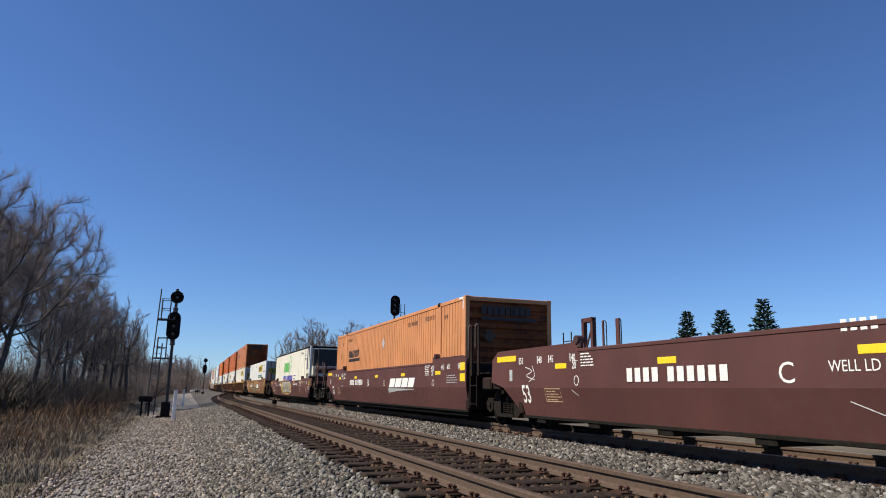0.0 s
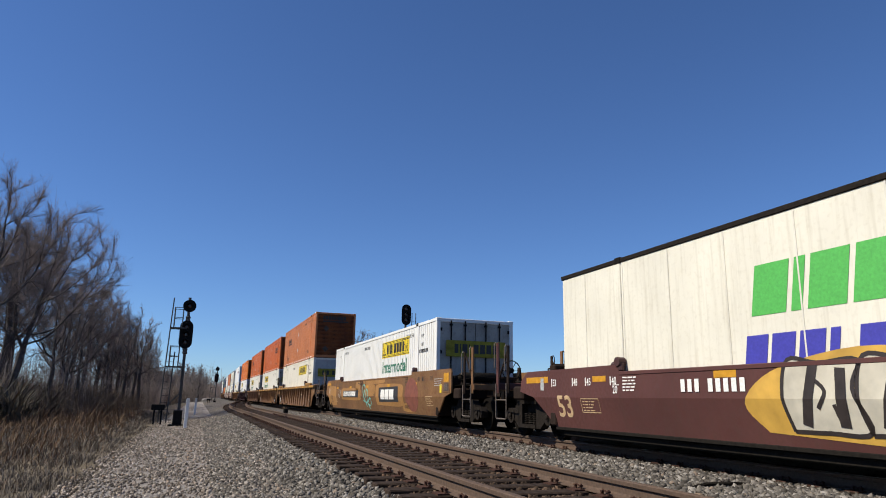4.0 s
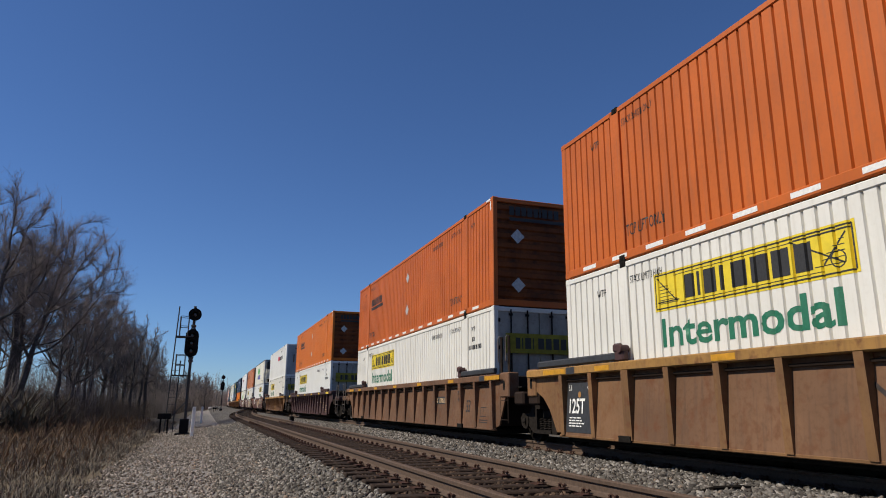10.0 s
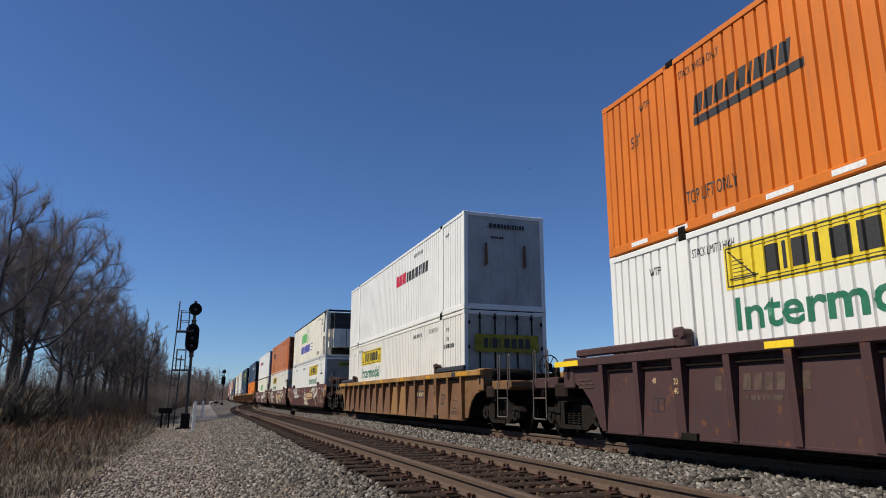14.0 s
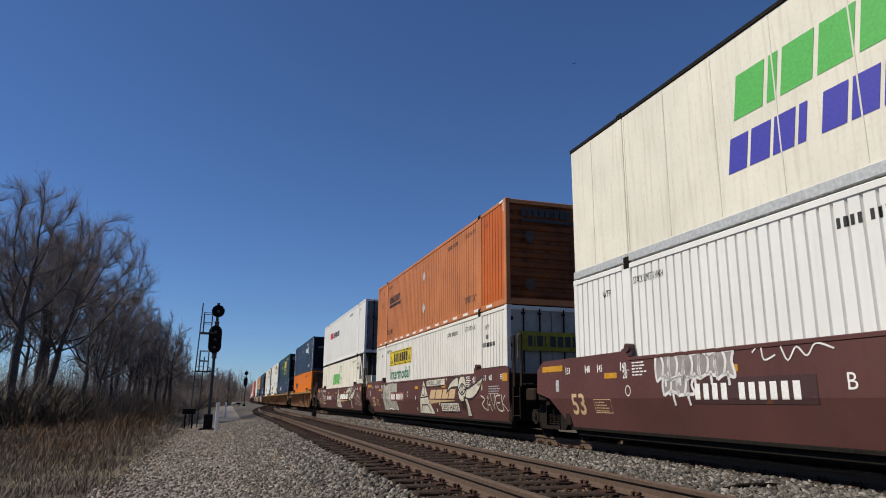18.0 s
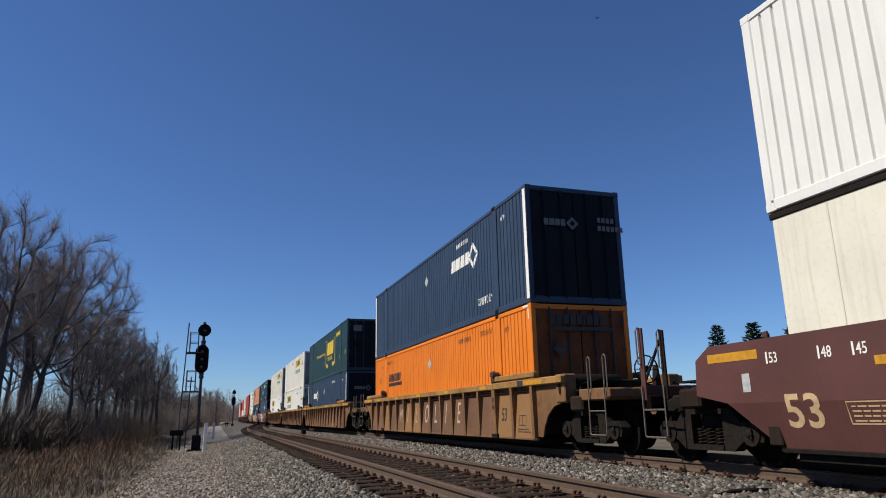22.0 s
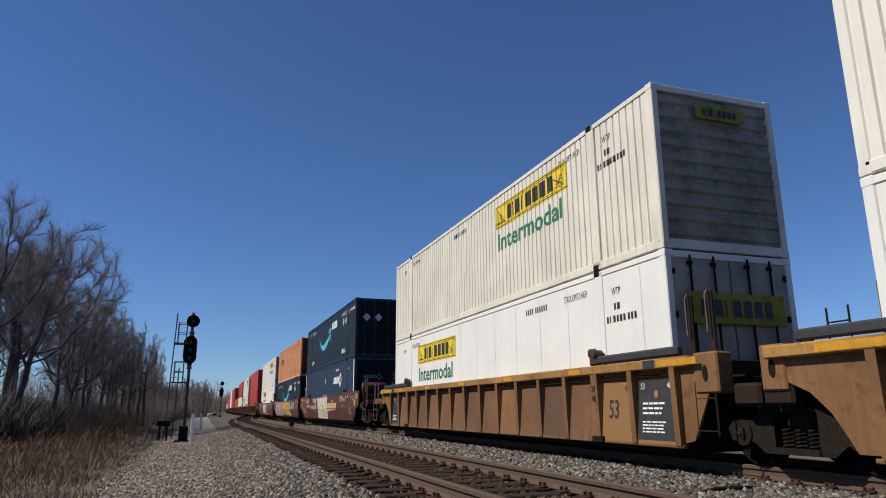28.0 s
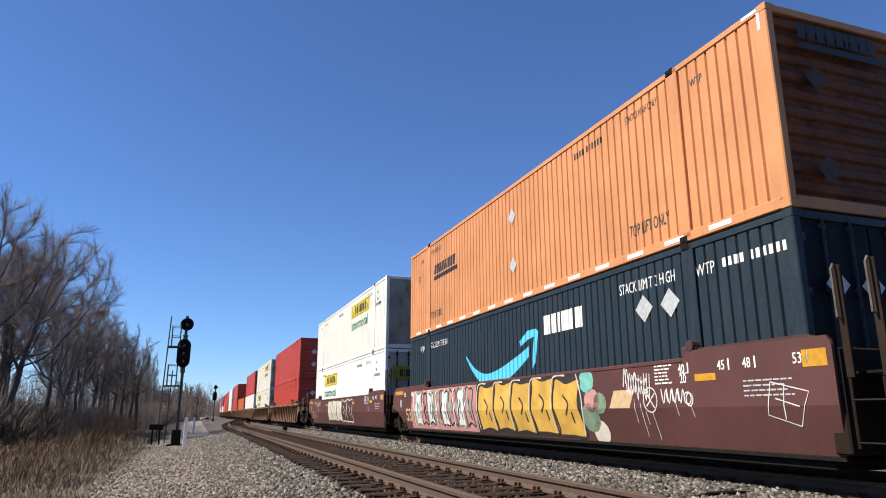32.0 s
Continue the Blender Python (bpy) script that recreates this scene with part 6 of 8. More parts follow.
NEAR_Z = -0.015   # the near track stands a little higher
RAIL_ROWS = [-60, -30] + [-10 + 5.0 * k for k in range(42)] + [210 + 10 * k for k in range(30)]


def track(label, centre, rows, near, rz=RAIL_Z, worn=True):
    t = tagged(new("track"), label, "railway track", kind="structure")
    poly = rail_outline()
    for off in (-0.755, 0.755):
        sweep_rail("rail", centre, off, rows, poly, RAIL, t, rz)
        if worn:
            sweep_rail("rail_head_wear", centre, off, rows, [(-0.027, 0.0), (0.027, 0.0), (0.024, 0.003), (-0.024, 0.003)], RAIL_TOP, t, rz)
    s, far_v, far_f = -20.0, [], []
    rng = random.Random(11)
    while s < rows[-1] - 2:
        turn = -math.atan2(centre(s + 1) - centre(s - 1), 2.0)
        z = rz - 0.168 - 0.095
        if near[0] <= s <= near[1]:
            link("tie", TIE, t, at=Matrix.Translation((centre(s) + rng.uniform(-0.03, 0.03), s + rng.uniform(-0.02, 0.02), z)) @ Matrix.Rotation(turn + rng.uniform(-0.012, 0.012), 4, "Z"))
            if s < near[1] * 0.62:
                for off in (-0.755, 0.755):
                    link("tie_plate", PLATE, t, at=Matrix.Translation((centre(s) + off, s, rz - 0.168)) @ Matrix.Rotation(turn, 4, "Z"))
        else:
            b = len(far_v)
            c, si = math.cos(turn), math.sin(turn)
            for x, y, dz in ((-1.3, -0.115, -0.09), (1.3, -0.115, -0.09), (1.3, 0.115, -0.09), (-1.3, 0.115, -0.09), (-1.3, -0.115, 0.09), (1.3, -0.115, 0.09), (1.3, 0.115, 0.09), (-1.3, 0.115, 0.09)):
                far_v.append((centre(s) + x * c - y * si, s + x * si + y * c, z + dz))
            far_f += [tuple(b + i for i in q) for q in ((4, 5, 6, 7), (0, 1, 5, 4), (1, 2, 6, 5), (2, 3, 7, 6), (3, 0, 4, 7))]
        s += 0.51
    me = bpy.data.meshes.new("far_ties")
    me.from_pydata(far_v, [], far_f)
    me.materials.append(TIE_WOOD)
    tagged(link("far_ties", me, t), kind="stuff")
    return t


track("near track with brown rails on dark timber ties", siding_x, [r for r in RAIL_ROWS if r <= 140], (2.0, 60.0), NEAR_Z, False)
track("main track that carries the train, brown rails on timber ties", main_x, RAIL_ROWS, (2.0, 45.0))


# ---- bare trees, thicket, grass, evergreens ----
BARK = plain("grey_brown_bark", (0.080, 0.072, 0.068), 0.95, 0.0, 6, 0.35, 0.6, gloss=0.1)
TWIG = plain("winter_twigs", (0.19, 0.163, 0.160), 0.95, 0.0, 3, 0.3, 0.1, gloss=0.1)
FAR_TWIG = plain("brown_far_twigs", (0.21, 0.178, 0.162), 0.95, 0.0, 3, 0.3, 0.1, gloss=0.1)
BRUSH = plain("dark_thicket_stems", (0.105, 0.085, 0.070), 0.95, 0.0, 2, 0.4, 0.1, gloss=0.1)
NEEDLE = plain("spruce_needles", (0.020, 0.045, 0.026), 0.8, 0.0, 4, 0.4, 0.2)


def stick(V, F, a, b, ra, rb, n=3):
    """A straight tapered stick, added to lists of corners and faces."""
    a, b = Vector(a), Vector(b)
    d = (b - a).normalized()
    s = d.orthogonal().normalized()
    u = d.cross(s)
    k0 = len(V)
    for p, r in ((a, ra), (b, rb)):
        for k in range(n):
            t = math.tau * k / n
            V.append(p + (s * math.cos(t) + u * math.sin(t)) * r)
    for k in range(n):
        F.append((k0 + k, k0 + (k + 1) % n, k0 + n + (k + 1) % n, k0 + n + k))


def limb(V, F, rng, start, way, length, r0, r1, n, bends, wander, lift):
    """A bent, tapered limb; returns its joints."""
    pts = [Vector(start)]
    d = Vector(way).normalized()
    for k in range(bends):
        d = (d + Vector((rng.gauss(0, wander), rng.gauss(0, wander), rng.gauss(0, wander) + lift))).normalized()
        pts.append(pts[-1] + d * length / bends)
    for k in range(bends):
        stick(V, F, pts[k], pts[k + 1], r0 + (r1 - r0) * k / bends, r0 + (r1 - r0) * (k + 1) / bends, n)
    return pts


def as_mesh(name, V, F, mat):
    me = bpy.data.meshes.new(name)
    me.from_pydata([tuple(v) for v in V], [], F)
    me.materials.append(mat)
    return me


def bare_tree(seed, high, wide, points=900, fine=3, shoots=2, label="", thick=1.0, shift=(0.0, 0.0), low=0.28, step=0.42, fork=0.17):
    """A leafless broad-leaved tree: limbs that grow towards the free room inside a rounded crown, with fine twigs all over them."""
    rng = np.random.default_rng(seed)
    pick = random.Random(seed)
    # the room of the crown, uneven at its rim
    want = []
    mid, tall = (1 + low) / 2, (1 - low) / 2
    while len(want) < points:
        u = rng.uniform(-1, 1, 3)
        reach = 0.93 + 0.12 * noise.noise(Vector(u * 2.2) + Vector((seed, 0, 0)))
        # narrow at the foot, full at two thirds of its height
        girth = 1.0 - 0.30 * max(0.0, -u[2]) - 0.06 * max(0.0, u[2])
        if (u[0] / girth) ** 2 + (u[1] / girth) ** 2 + u[2] ** 2 < reach ** 2:
            rise = mid + tall * u[2]
            want.append((u[0] * wide * high + shift[0] * high * rise, u[1] * wide * high + shift[1] * high * rise, high * rise))
    want = np.array(want)
    at, parent, way = [np.array((0.0, 0.0, -0.4))], [-1], [np.array((0.0, 0.0, 1.0))]
    while at[-1][2] < high * fork:
        d = np.array((shift[0] * 0.6 + rng.normal(0, 0.05), shift[1] * 0.6 + rng.normal(0, 0.05), 1.0))
        d /= np.linalg.norm(d)
        at.append(at[-1] + d * step)
        parent.append(len(at) - 2)
        way.append(d)
    dist = np.full(len(want), 1e9)
    near = np.zeros(len(want), int)
    fresh = list(range(len(at)))
    for _ in range(130):
        gap = np.linalg.norm(want[:, None, :] - np.array([at[k] for k in fresh])[None, :, :], axis=2)
        k = gap.argmin(axis=1)
        g = gap[np.arange(len(want)), k]
        closer = g < dist
        near[closer] = np.array(fresh)[k[closer]]
        dist[closer] = g[closer]
        keep = dist > step * 1.9
        want, dist, near = want[keep], dist[keep], near[keep]
        if not len(want):
            break
        pull = {}
        for i in np.nonzero(dist < high * 0.45)[0]:
            d = want[i] - at[near[i]]
            pull[near[i]] = pull.get(near[i], 0.0) + d / np.linalg.norm(d)
        fresh = []
        for k, d in pull.items():
            d = d / max(np.linalg.norm(d), 1e-6) + way[k] * 0.9 + np.array((0, 0, 0.20)) + rng.normal(0, 0.10, 3)
            d /= np.linalg.norm(d)
            at.append(at[k] + d * step)
            parent.append(int(k))
            way.append(d)
            fresh.append(len(at) - 1)
        if not fresh or len(at) > 5200:
            break
    # every limb is as thick as what it carries
    area = np.zeros(len(at))
    for k in range(len(at) - 1, 0, -1):
        if area[k] == 0:
            area[k] = 1.0
        area[parent[k]] += area[k]
    area[0] = max(area[0], 1.0)
    r = high * 0.0155 * (area / area[0]) ** 0.60
    V, F, V2, F2 = [], [], [], []
    for k in range(1, len(at)):
        p = parent[k]
        big = r[k] > 0.05
        stick(V, F, at[p], at[k], max(min(r[p], r[k] * 1.25), 0.008 * thick), max(r[k], 0.008 * thick), 7 if big else 3)
        if area[k] > max(4.0, area[0] * 0.02):
            continue
        for _ in range(fine):
            w = Vector(way[k]) + Vector((pick.gauss(0, 0.38), pick.gauss(0, 0.38), pick.gauss(0.22, 0.30)))
            tl = high * pick.uniform(0.035, 0.075)
            base = Vector(at[p]).lerp(Vector(at[k]), pick.random())
            q = limb(V2, F2, pick, base, w, tl, 0.0085 * thick, 0.0045 * thick, 3, 2, 0.14, 0.08)
            for _ in range(shoots):
                k2 = pick.choice((0, 0, 1))
                p2 = q[k2].lerp(q[k2 + 1], pick.random())
                w2 = (q[-1] - q[0]).normalized() + Vector((pick.gauss(0, 0.5), pick.gauss(0, 0.5), pick.gauss(0.15, 0.35)))
                limb(V2, F2, pick, p2, w2, tl * pick.uniform(0.3, 0.7), 0.006 * thick, 0.0035 * thick, 3, 1, 0.12, 0.06)
    # bring the crown to its height
    top = max(v.z for v in V2)
    for v in V + V2:
        if v.z > 0:
            v.z *= high / top
    t = thing("bare_tree", label, "tree", "bare trees of the wood")
    link("trunk", as_mesh("trunk", V, F, BARK), t)
    link("crown", as_mesh("crown", V2, F2, TWIG if thick < 2.0 else FAR_TWIG), t)
    return t


OAK = "tall leafless tree with a rounded fine-twigged crown in the wood"
THIN = "thin young leafless tree in the wood"
trees = [bare_tree(3, 16.0, 0.27, 700, 7, 3, OAK, 1.0, low=0.32), bare_tree(8, 16.0, 0.31, 700, 7, 3, OAK, 1.0, shift=(0.20, 0.0), low=0.24), bare_tree(33, 16.0, 0.30, 560, 6, 3, OAK, 0.95, low=0.25)]
# plainer ones for further off
trees += [bare_tree(5, 16.0, 0.30, 380, 4, 2, OAK, 2.0, low=0.22, step=0.6), bare_tree(15, 14.5, 0.22, 260, 3, 2, "slender leafless tree in the wood", 2.0, low=0.2, step=0.6), bare_tree(21, 11.5, 0.15, 120, 4, 2, THIN, 1.5, low=0.2, step=0.5), bare_tree(44, 15.0, 0.33, 380, 4, 2, OAK, 2.0, low=0.2, step=0.6)]
# sturdier twigs for those far along the line and at the horizon
trees += [bare_tree(51, 16.0, 0.32, 220, 3, 2, "leafless brown tree far along the line", 5.0, low=0.15, step=0.8), bare_tree(52, 15.0, 0.34, 120, 3, 1, "leafless tree on the horizon", 11.0, low=0.12, step=1.0)]
# the tall edge of the wood, lower as it goes along the line
WIDE = (1.0, 1.0, 1.0, 1.0, 1.0, 1.0, 1.0, 1.0, 1.0)
spots = [(0, -12.2, 46, 1.01, 0), (2, -17.0, 43, 1.0, 40), (1, -11.4, 50, 0.90, 0), (2, -13.4, 57, 0.92, 90), (1, -9.1, 54, 0.58, 0), (0, -13.6, 60, 1.02, 200), (2, -9.6, 68, 0.80, 120), (0, -9.3, 79, 0.74, 300), (1, -12.0, 74, 0.90, 210), (2, -18.5, 52, 1.0, 60), (1, -9.0, 92, 0.62, 20), (2, -15.5, 66, 1.0, 150), (4, -9.4, 52, 0.62, 33), (5, -8.6, 58, 0.62, 0), (5, -8.2, 72, 0.6, 100)]
rng = random.Random(5)
for k in range(38):
    s = 64 + 156 * (k / 38) ** 1.1
    far = rng.uniform(1.0, 15.0)
    spots.append((rng.choice((3, 4, 6, 5, 3, 4, 6)), -9.5 - far + (0 if s < 90 else 3.0), s + rng.uniform(-3, 3), min(0.95, max(0.38, 1.0 - 0.0045 * (s - 50)) * rng.uniform(0.85, 1.05)), rng.uniform(0, 360)))
for k in range(8):
    spots.append((rng.choice((5, 5, 4)), -rng.uniform(5.8, 9.0), 84 + 7 * k, rng.uniform(0.42, 0.66), rng.uniform(0, 360)))
# a brown clump where the line vanishes
for k in range(26):
    spots.append((7, -rng.uniform(-0.3, 8.0), 152 + 1.6 * k, rng.uniform(0.44, 0.60), rng.uniform(0, 360)))
for k in range(18):
    spots.append((8, -40 + 4.5 * k + rng.uniform(-2, 2), 430 + rng.uniform(-25, 25), rng.uniform(0.40, 0.55), rng.uniform(0, 360)))
# the wood's edge, lower and lower towards the vanishing point
for k in range(46):
    s = 72 + 2.0 * k
    top = max(7.4, 14.4 - 0.13 * (s - 55)) * rng.uniform(0.78, 1.05)
    kind = rng.choice((3, 4, 6, 4))
    spots.append((kind, -rng.uniform(5.6, 10.5) - (2.2 if s < 76 else 0), s + rng.uniform(-1, 1), top / (16.0, 16.0, 16.0, 16.0, 14.5, 11.5, 15.0)[kind], rng.uniform(0, 360)))
# beyond the train, behind the first cars
for k in range(16):
    spots.append((rng.choice((3, 6, 6)), 13.5 + 1.0 * k, 92 + rng.uniform(-8, 8), rng.uniform(0.66, 0.76), rng.uniform(0, 360)))
# unseen trees beside and behind the camera, added to hold back low skylight
for k in range(24):
    spots.append((rng.choice((3, 6, 4)), -rng.uniform(13.0, 26.0), 32 - 4 * k, rng.uniform(0.8, 1.05), rng.uniform(0, 360)))
# beyond the train
for k in range(10):
    spots.append((7, 20 + 4.0 * k + rng.uniform(-2, 2), 150 + rng.uniform(-10, 14) + (8 - k) * 0.4, rng.uniform(0.6, 0.8), rng.uniform(0, 360)))
for k in range(14):
    spots.append((7, 85 + rng.uniform(-6, 10), 20 + 8.5 * k, rng.uniform(0.40, 0.55), rng.uniform(0, 360)))
first = {}
for kind, x, s, size, turn in spots:
    z = -0.85 if x < 0 else -1.08
    m = Matrix.Translation((x + bend(s), s, z)) @ Matrix.Rotation(radians(turn), 4, "Z") @ Matrix.Diagonal((size * WIDE[kind], size * WIDE[kind], size, 1))
    if kind in first:
        copy_thing(trees[kind], m)
    else:
        first[kind] = m
for kind, m in first.items():
    trees[kind].matrix_basis = m


def thicket(name, count, x0, x1, s0, s1, high, seed, label, mat, lean=0.25, thick=0.012, power=1.0):
    """A tangle of fine stems, each with a few side shoots."""
    rng = random.Random(seed)
    V, F = [], []
    for _ in range(count):
        s = s0 + (s1 - s0) * rng.random() ** power
        x = rng.uniform(x0, x1)
        h = high * rng.uniform(0.35, 1.0) * (0.7 + 0.5 * noise.noise(Vector((x * 0.3, s * 0.12, seed))))
        p = Vector((x + bend(s), s, ground_z(x - SIDING_X) - 0.06))
        d = Vector((rng.gauss(0, lean), rng.gauss(0, lean), 1)).normalized()
        q = p + d * h
        stick(V, F, p, q, thick, thick * 0.4, 3)
        for _ in range(3):
            a = p.lerp(q, rng.uniform(0.3, 0.95))
            e = Vector((rng.gauss(0, 0.7), rng.gauss(0, 0.7), rng.uniform(0.1, 0.9))).normalized()
            stick(V, F, a, a + e * h * rng.uniform(0.15, 0.4), thick * 0.6, thick * 0.25, 3)
    return tagged(new(name, as_mesh(name, V, F, mat)), label, "undergrowth", kind="stuff")


thicket("thicket", 4600, -15, -8.4, 40, 130, 3.4, 3, "dark tangled thicket at the foot of the wood", BRUSH, 0.3, 0.020, 1.3)
thicket("thicket", 4200, -45, -11.5, 46, 110, 7.0, 31, "grey brush deep in the wood", TWIG, 0.2, 0.020, 1.0)
thicket("thicket", 6400, -11, -5.8, 44, 150, 2.9, 4, "dark tangled thicket at the foot of the wood", BRUSH, 0.45, 0.014, 1.3)
thicket("thicket", 3200, -12, -3.6, 110, 280, 4.2, 8, "dark tangled thicket far along the line", BRUSH, 0.35, 0.035, 1.0)
thicket("thicket", 2600, -9.0, -4.4, 84, 150, 4.5, 9, "dense brown brush beside the far line", FAR_TWIG, 0.16, 0.020, 1.0)
thicket("far_brush", 2200, -9.5, 0.6, 150, 200, 9.0, 21, "dense brown brush where the line vanishes", FAR_TWIG, 0.22, 0.05, 1.0)
thicket("far_wood", 3200, -45, 40, 380, 470, 15, 22, "brown leafless wood on the horizon", FAR_TWIG, 0.20, 0.13, 1.0)
thicket("saplings", 1000, -13, -7.0, 50, 180, 6.5, 6, "thin grey saplings along the wood's edge", TWIG, 0.06, 0.020, 1.2)


def leaf_mat(name, stops, rough=0.9):
    m, nt, b = nodes_of(name)
    g = nt.nodes.new("ShaderNodeNewGeometry")
    nt.links.new(ramp(nt, g.outputs["Random Per Island"], stops), b.inputs["Base Color"])
    b.inputs["Roughness"].default_value = rough
    return m


DRY_GRASS = leaf_mat("dry_winter_grass", [(0.0, (0.065, 0.052, 0.040)), (0.5, (0.145, 0.120, 0.090)), (0.85, (0.25, 0.21, 0.16)), (1.0, (0.16, 0.10, 0.062))])
DEAD_LEAF = leaf_mat("dead_brush_leaves", [(0.0, (0.050, 0.043, 0.030)), (0.7, (0.090, 0.072, 0.048)), (1.0, (0.14, 0.098, 0.058))])


def grass(name, count, x0, x1, s0, s1, high, seed, label, mat=DRY_GRASS, width=0.005, power=1.6, edge=0.0):
    """Bent blades, three corners wide at the root, in one mesh."""
    rng = np.random.default_rng(seed)
    s = s0 + (s1 - s0) * rng.random(count) ** power
    x = x0 + (x1 - x0) * rng.random(count)
    x = x - edge * np.sin(s * 0.9) * 0.4 - edge * np.sin(s * 0.37 + 1) * 0.5
    tuft = 0.55 + 0.45 * np.sin(x * 2.1 + np.sin(s * 1.3)) * np.sin(s * 1.7 + x)
    h = high * (0.35 + 0.65 * rng.random(count)) * np.clip(tuft, 0.25, 1.0) * np.clip((x1 - x) / 1.2 + 0.35, 0.3, 1.0)
    a = rng.random(count) * 2 * np.pi
    lean = h * (0.2 + 0.9 * rng.random(count))
    z = np.array([ground_z(float(v) - SIDING_X) for v in x]) - 0.04
    bx = np.array([bend(float(v)) for v in s])
    dx, dy = np.cos(a), np.sin(a)
    w = width * (0.6 + 0.8 * rng.random(count)) * (1 + s / 25)
    root = np.stack([x + bx, s, z], 1)
    side = np.stack([-dy * w, dx * w, 0 * w], 1)
    mid = root + np.stack([dx * lean * 0.35, dy * lean * 0.35, h * 0.6], 1)
    tip = root + np.stack([dx * lean, dy * lean, h], 1)
    v = np.stack([root - side, root + side, mid + side * 0.7, mid - side * 0.7, tip], 1).reshape(-1, 3)
    k = 5 * np.arange(count)
    faces = [tuple(q) for q in np.stack([k, k + 1, k + 2, k + 3], 1).tolist()] + [tuple(q) for q in np.stack([k + 3, k + 2, k + 4], 1).tolist()]
    me = bpy.data.meshes.new(name)
    me.from_pydata(v.tolist(), [], faces)
    me.materials.append(mat)
    return tagged(new(name, me), label, "grass", kind="stuff")


RUSSET = leaf_mat("russet_weeds", [(0, (0.085, 0.048, 0.026)), (0.7, (0.15, 0.088, 0.044)), (1, (0.21, 0.135, 0.075))])
grass("dry_grass", 52000, -9.5, -1.75, 7.0, 60, 0.46, 1, "tall dry winter grass beside the gravel path", edge=0.5)
grass("dry_grass", 12000, -6.0, -1.45, 5.0, 34, 0.24, 2, "short dry grass at the edge of the gravel", edge=0.6)
grass("tall_weeds", 5200, -8.8, -2.6, 17, 46, 1.0, 3, "tall russet weed stalks among the grass", RUSSET, 0.006, 1.0)
grass("tall_weeds", 2600, -9.5, -3.4, 36, 60, 1.5, 7, "tall russet weeds at the wood's edge", RUSSET, 0.006, 1.0)
grass("brush_leaves", 8000, -14, -7.4, 38, 110, 3.2, 4, "withered dark leaves in the thicket", DEAD_LEAF, 0.022, 1.3)


def spruce(seed, high, label):
    rng = random.Random(seed)
    V, F, V2, F2 = [], [], [], []
    stick(V, F, (0, 0, -0.3), (0, 0, high * 0.97), high * 0.022, 0.02, 7)
    levels = int(high * 5)
    for k in range(levels):
        q = k / levels
        z = high * (0.07 + 0.92 * q)
        reach = high * (0.23 + 0.05 * math.sin(k * 2.4)) * (1 - q) ** 0.8 + 0.12
        n = 11 if q < 0.7 else 7
        for j in range(n):
            a = math.tau * (j + rng.random() * 0.7) / n + k
            L = reach * rng.uniform(0.7, 1.12)
            d = Vector((math.cos(a), math.sin(a), rng.uniform(-0.15, 0.10) + 0.45 * q))
            tip = Vector((0, 0, z)) + d * L
            stick(V, F, (0, 0, z), tip, 0.018, 0.006, 3)
            for _ in range(max(6, int(L * 20))):
                p = Vector((0, 0, z)).lerp(tip, rng.uniform(0.25, 1.0))
                e = (d * 0.8 + Vector((rng.gauss(0, 0.5), rng.gauss(0, 0.5), rng.gauss(-0.1, 0.3)))).normalized() * rng.uniform(0.16, 0.32)
                w = e.cross(Vector((rng.gauss(0, 1), rng.gauss(0, 1), 1))).normalized() * 0.06
                i = len(V2)
                V2 += [p - w, p + w, p + e + w * 0.5, p + e - w * 0.5]
                F2.append((i, i + 1, i + 2, i + 3))
    t = thing("spruce_tree", label, "evergreen tree", "evergreens beyond the train")
    link("trunk", as_mesh("trunk", V, F, BARK), t)
    link("crown", as_mesh("crown", V2, F2, NEEDLE), t)
    return t


firs = [spruce(1, 8.9, "pointed dark green spruce beyond the line"), spruce(2, 8.6, "pointed dark green spruce beyond the line")]
for k, (x, s, size) in enumerate(((40.0, 46.5, 1.0), (40.0, 42.4, 1.0), (40.0, 38.2, 1.01))):
    m = Matrix.Translation((x, s, -1.1)) @ Matrix.Rotation(k * 1.3, 4, "Z") @ Matrix.Diagonal((size, size, size, 1))
    if k < 2:
        firs[k].matrix_basis = m
    else:
        copy_thing(firs[k % 2], m)


# ---- signals and posts ----
SIGNAL_BLACK = plain("flat_black_signal_paint", (0.010, 0.010, 0.011), 0.8, 0.0, 10, 0.3, gloss=0.08)
SIGNAL_GREY = plain("weathered_signal_paint", (0.060, 0.060, 0.062), 0.7, 0.0, 18, 0.25, gloss=0.2)
LENS = plain("dark_signal_glass", (0.03, 0.008, 0.008), 0.12, 0.0, 5, 0.1)
WHITE_POST = plain("white_painted_post", (0.74, 0.73, 0.70), 0.6, 0.0, 12, 0.1)


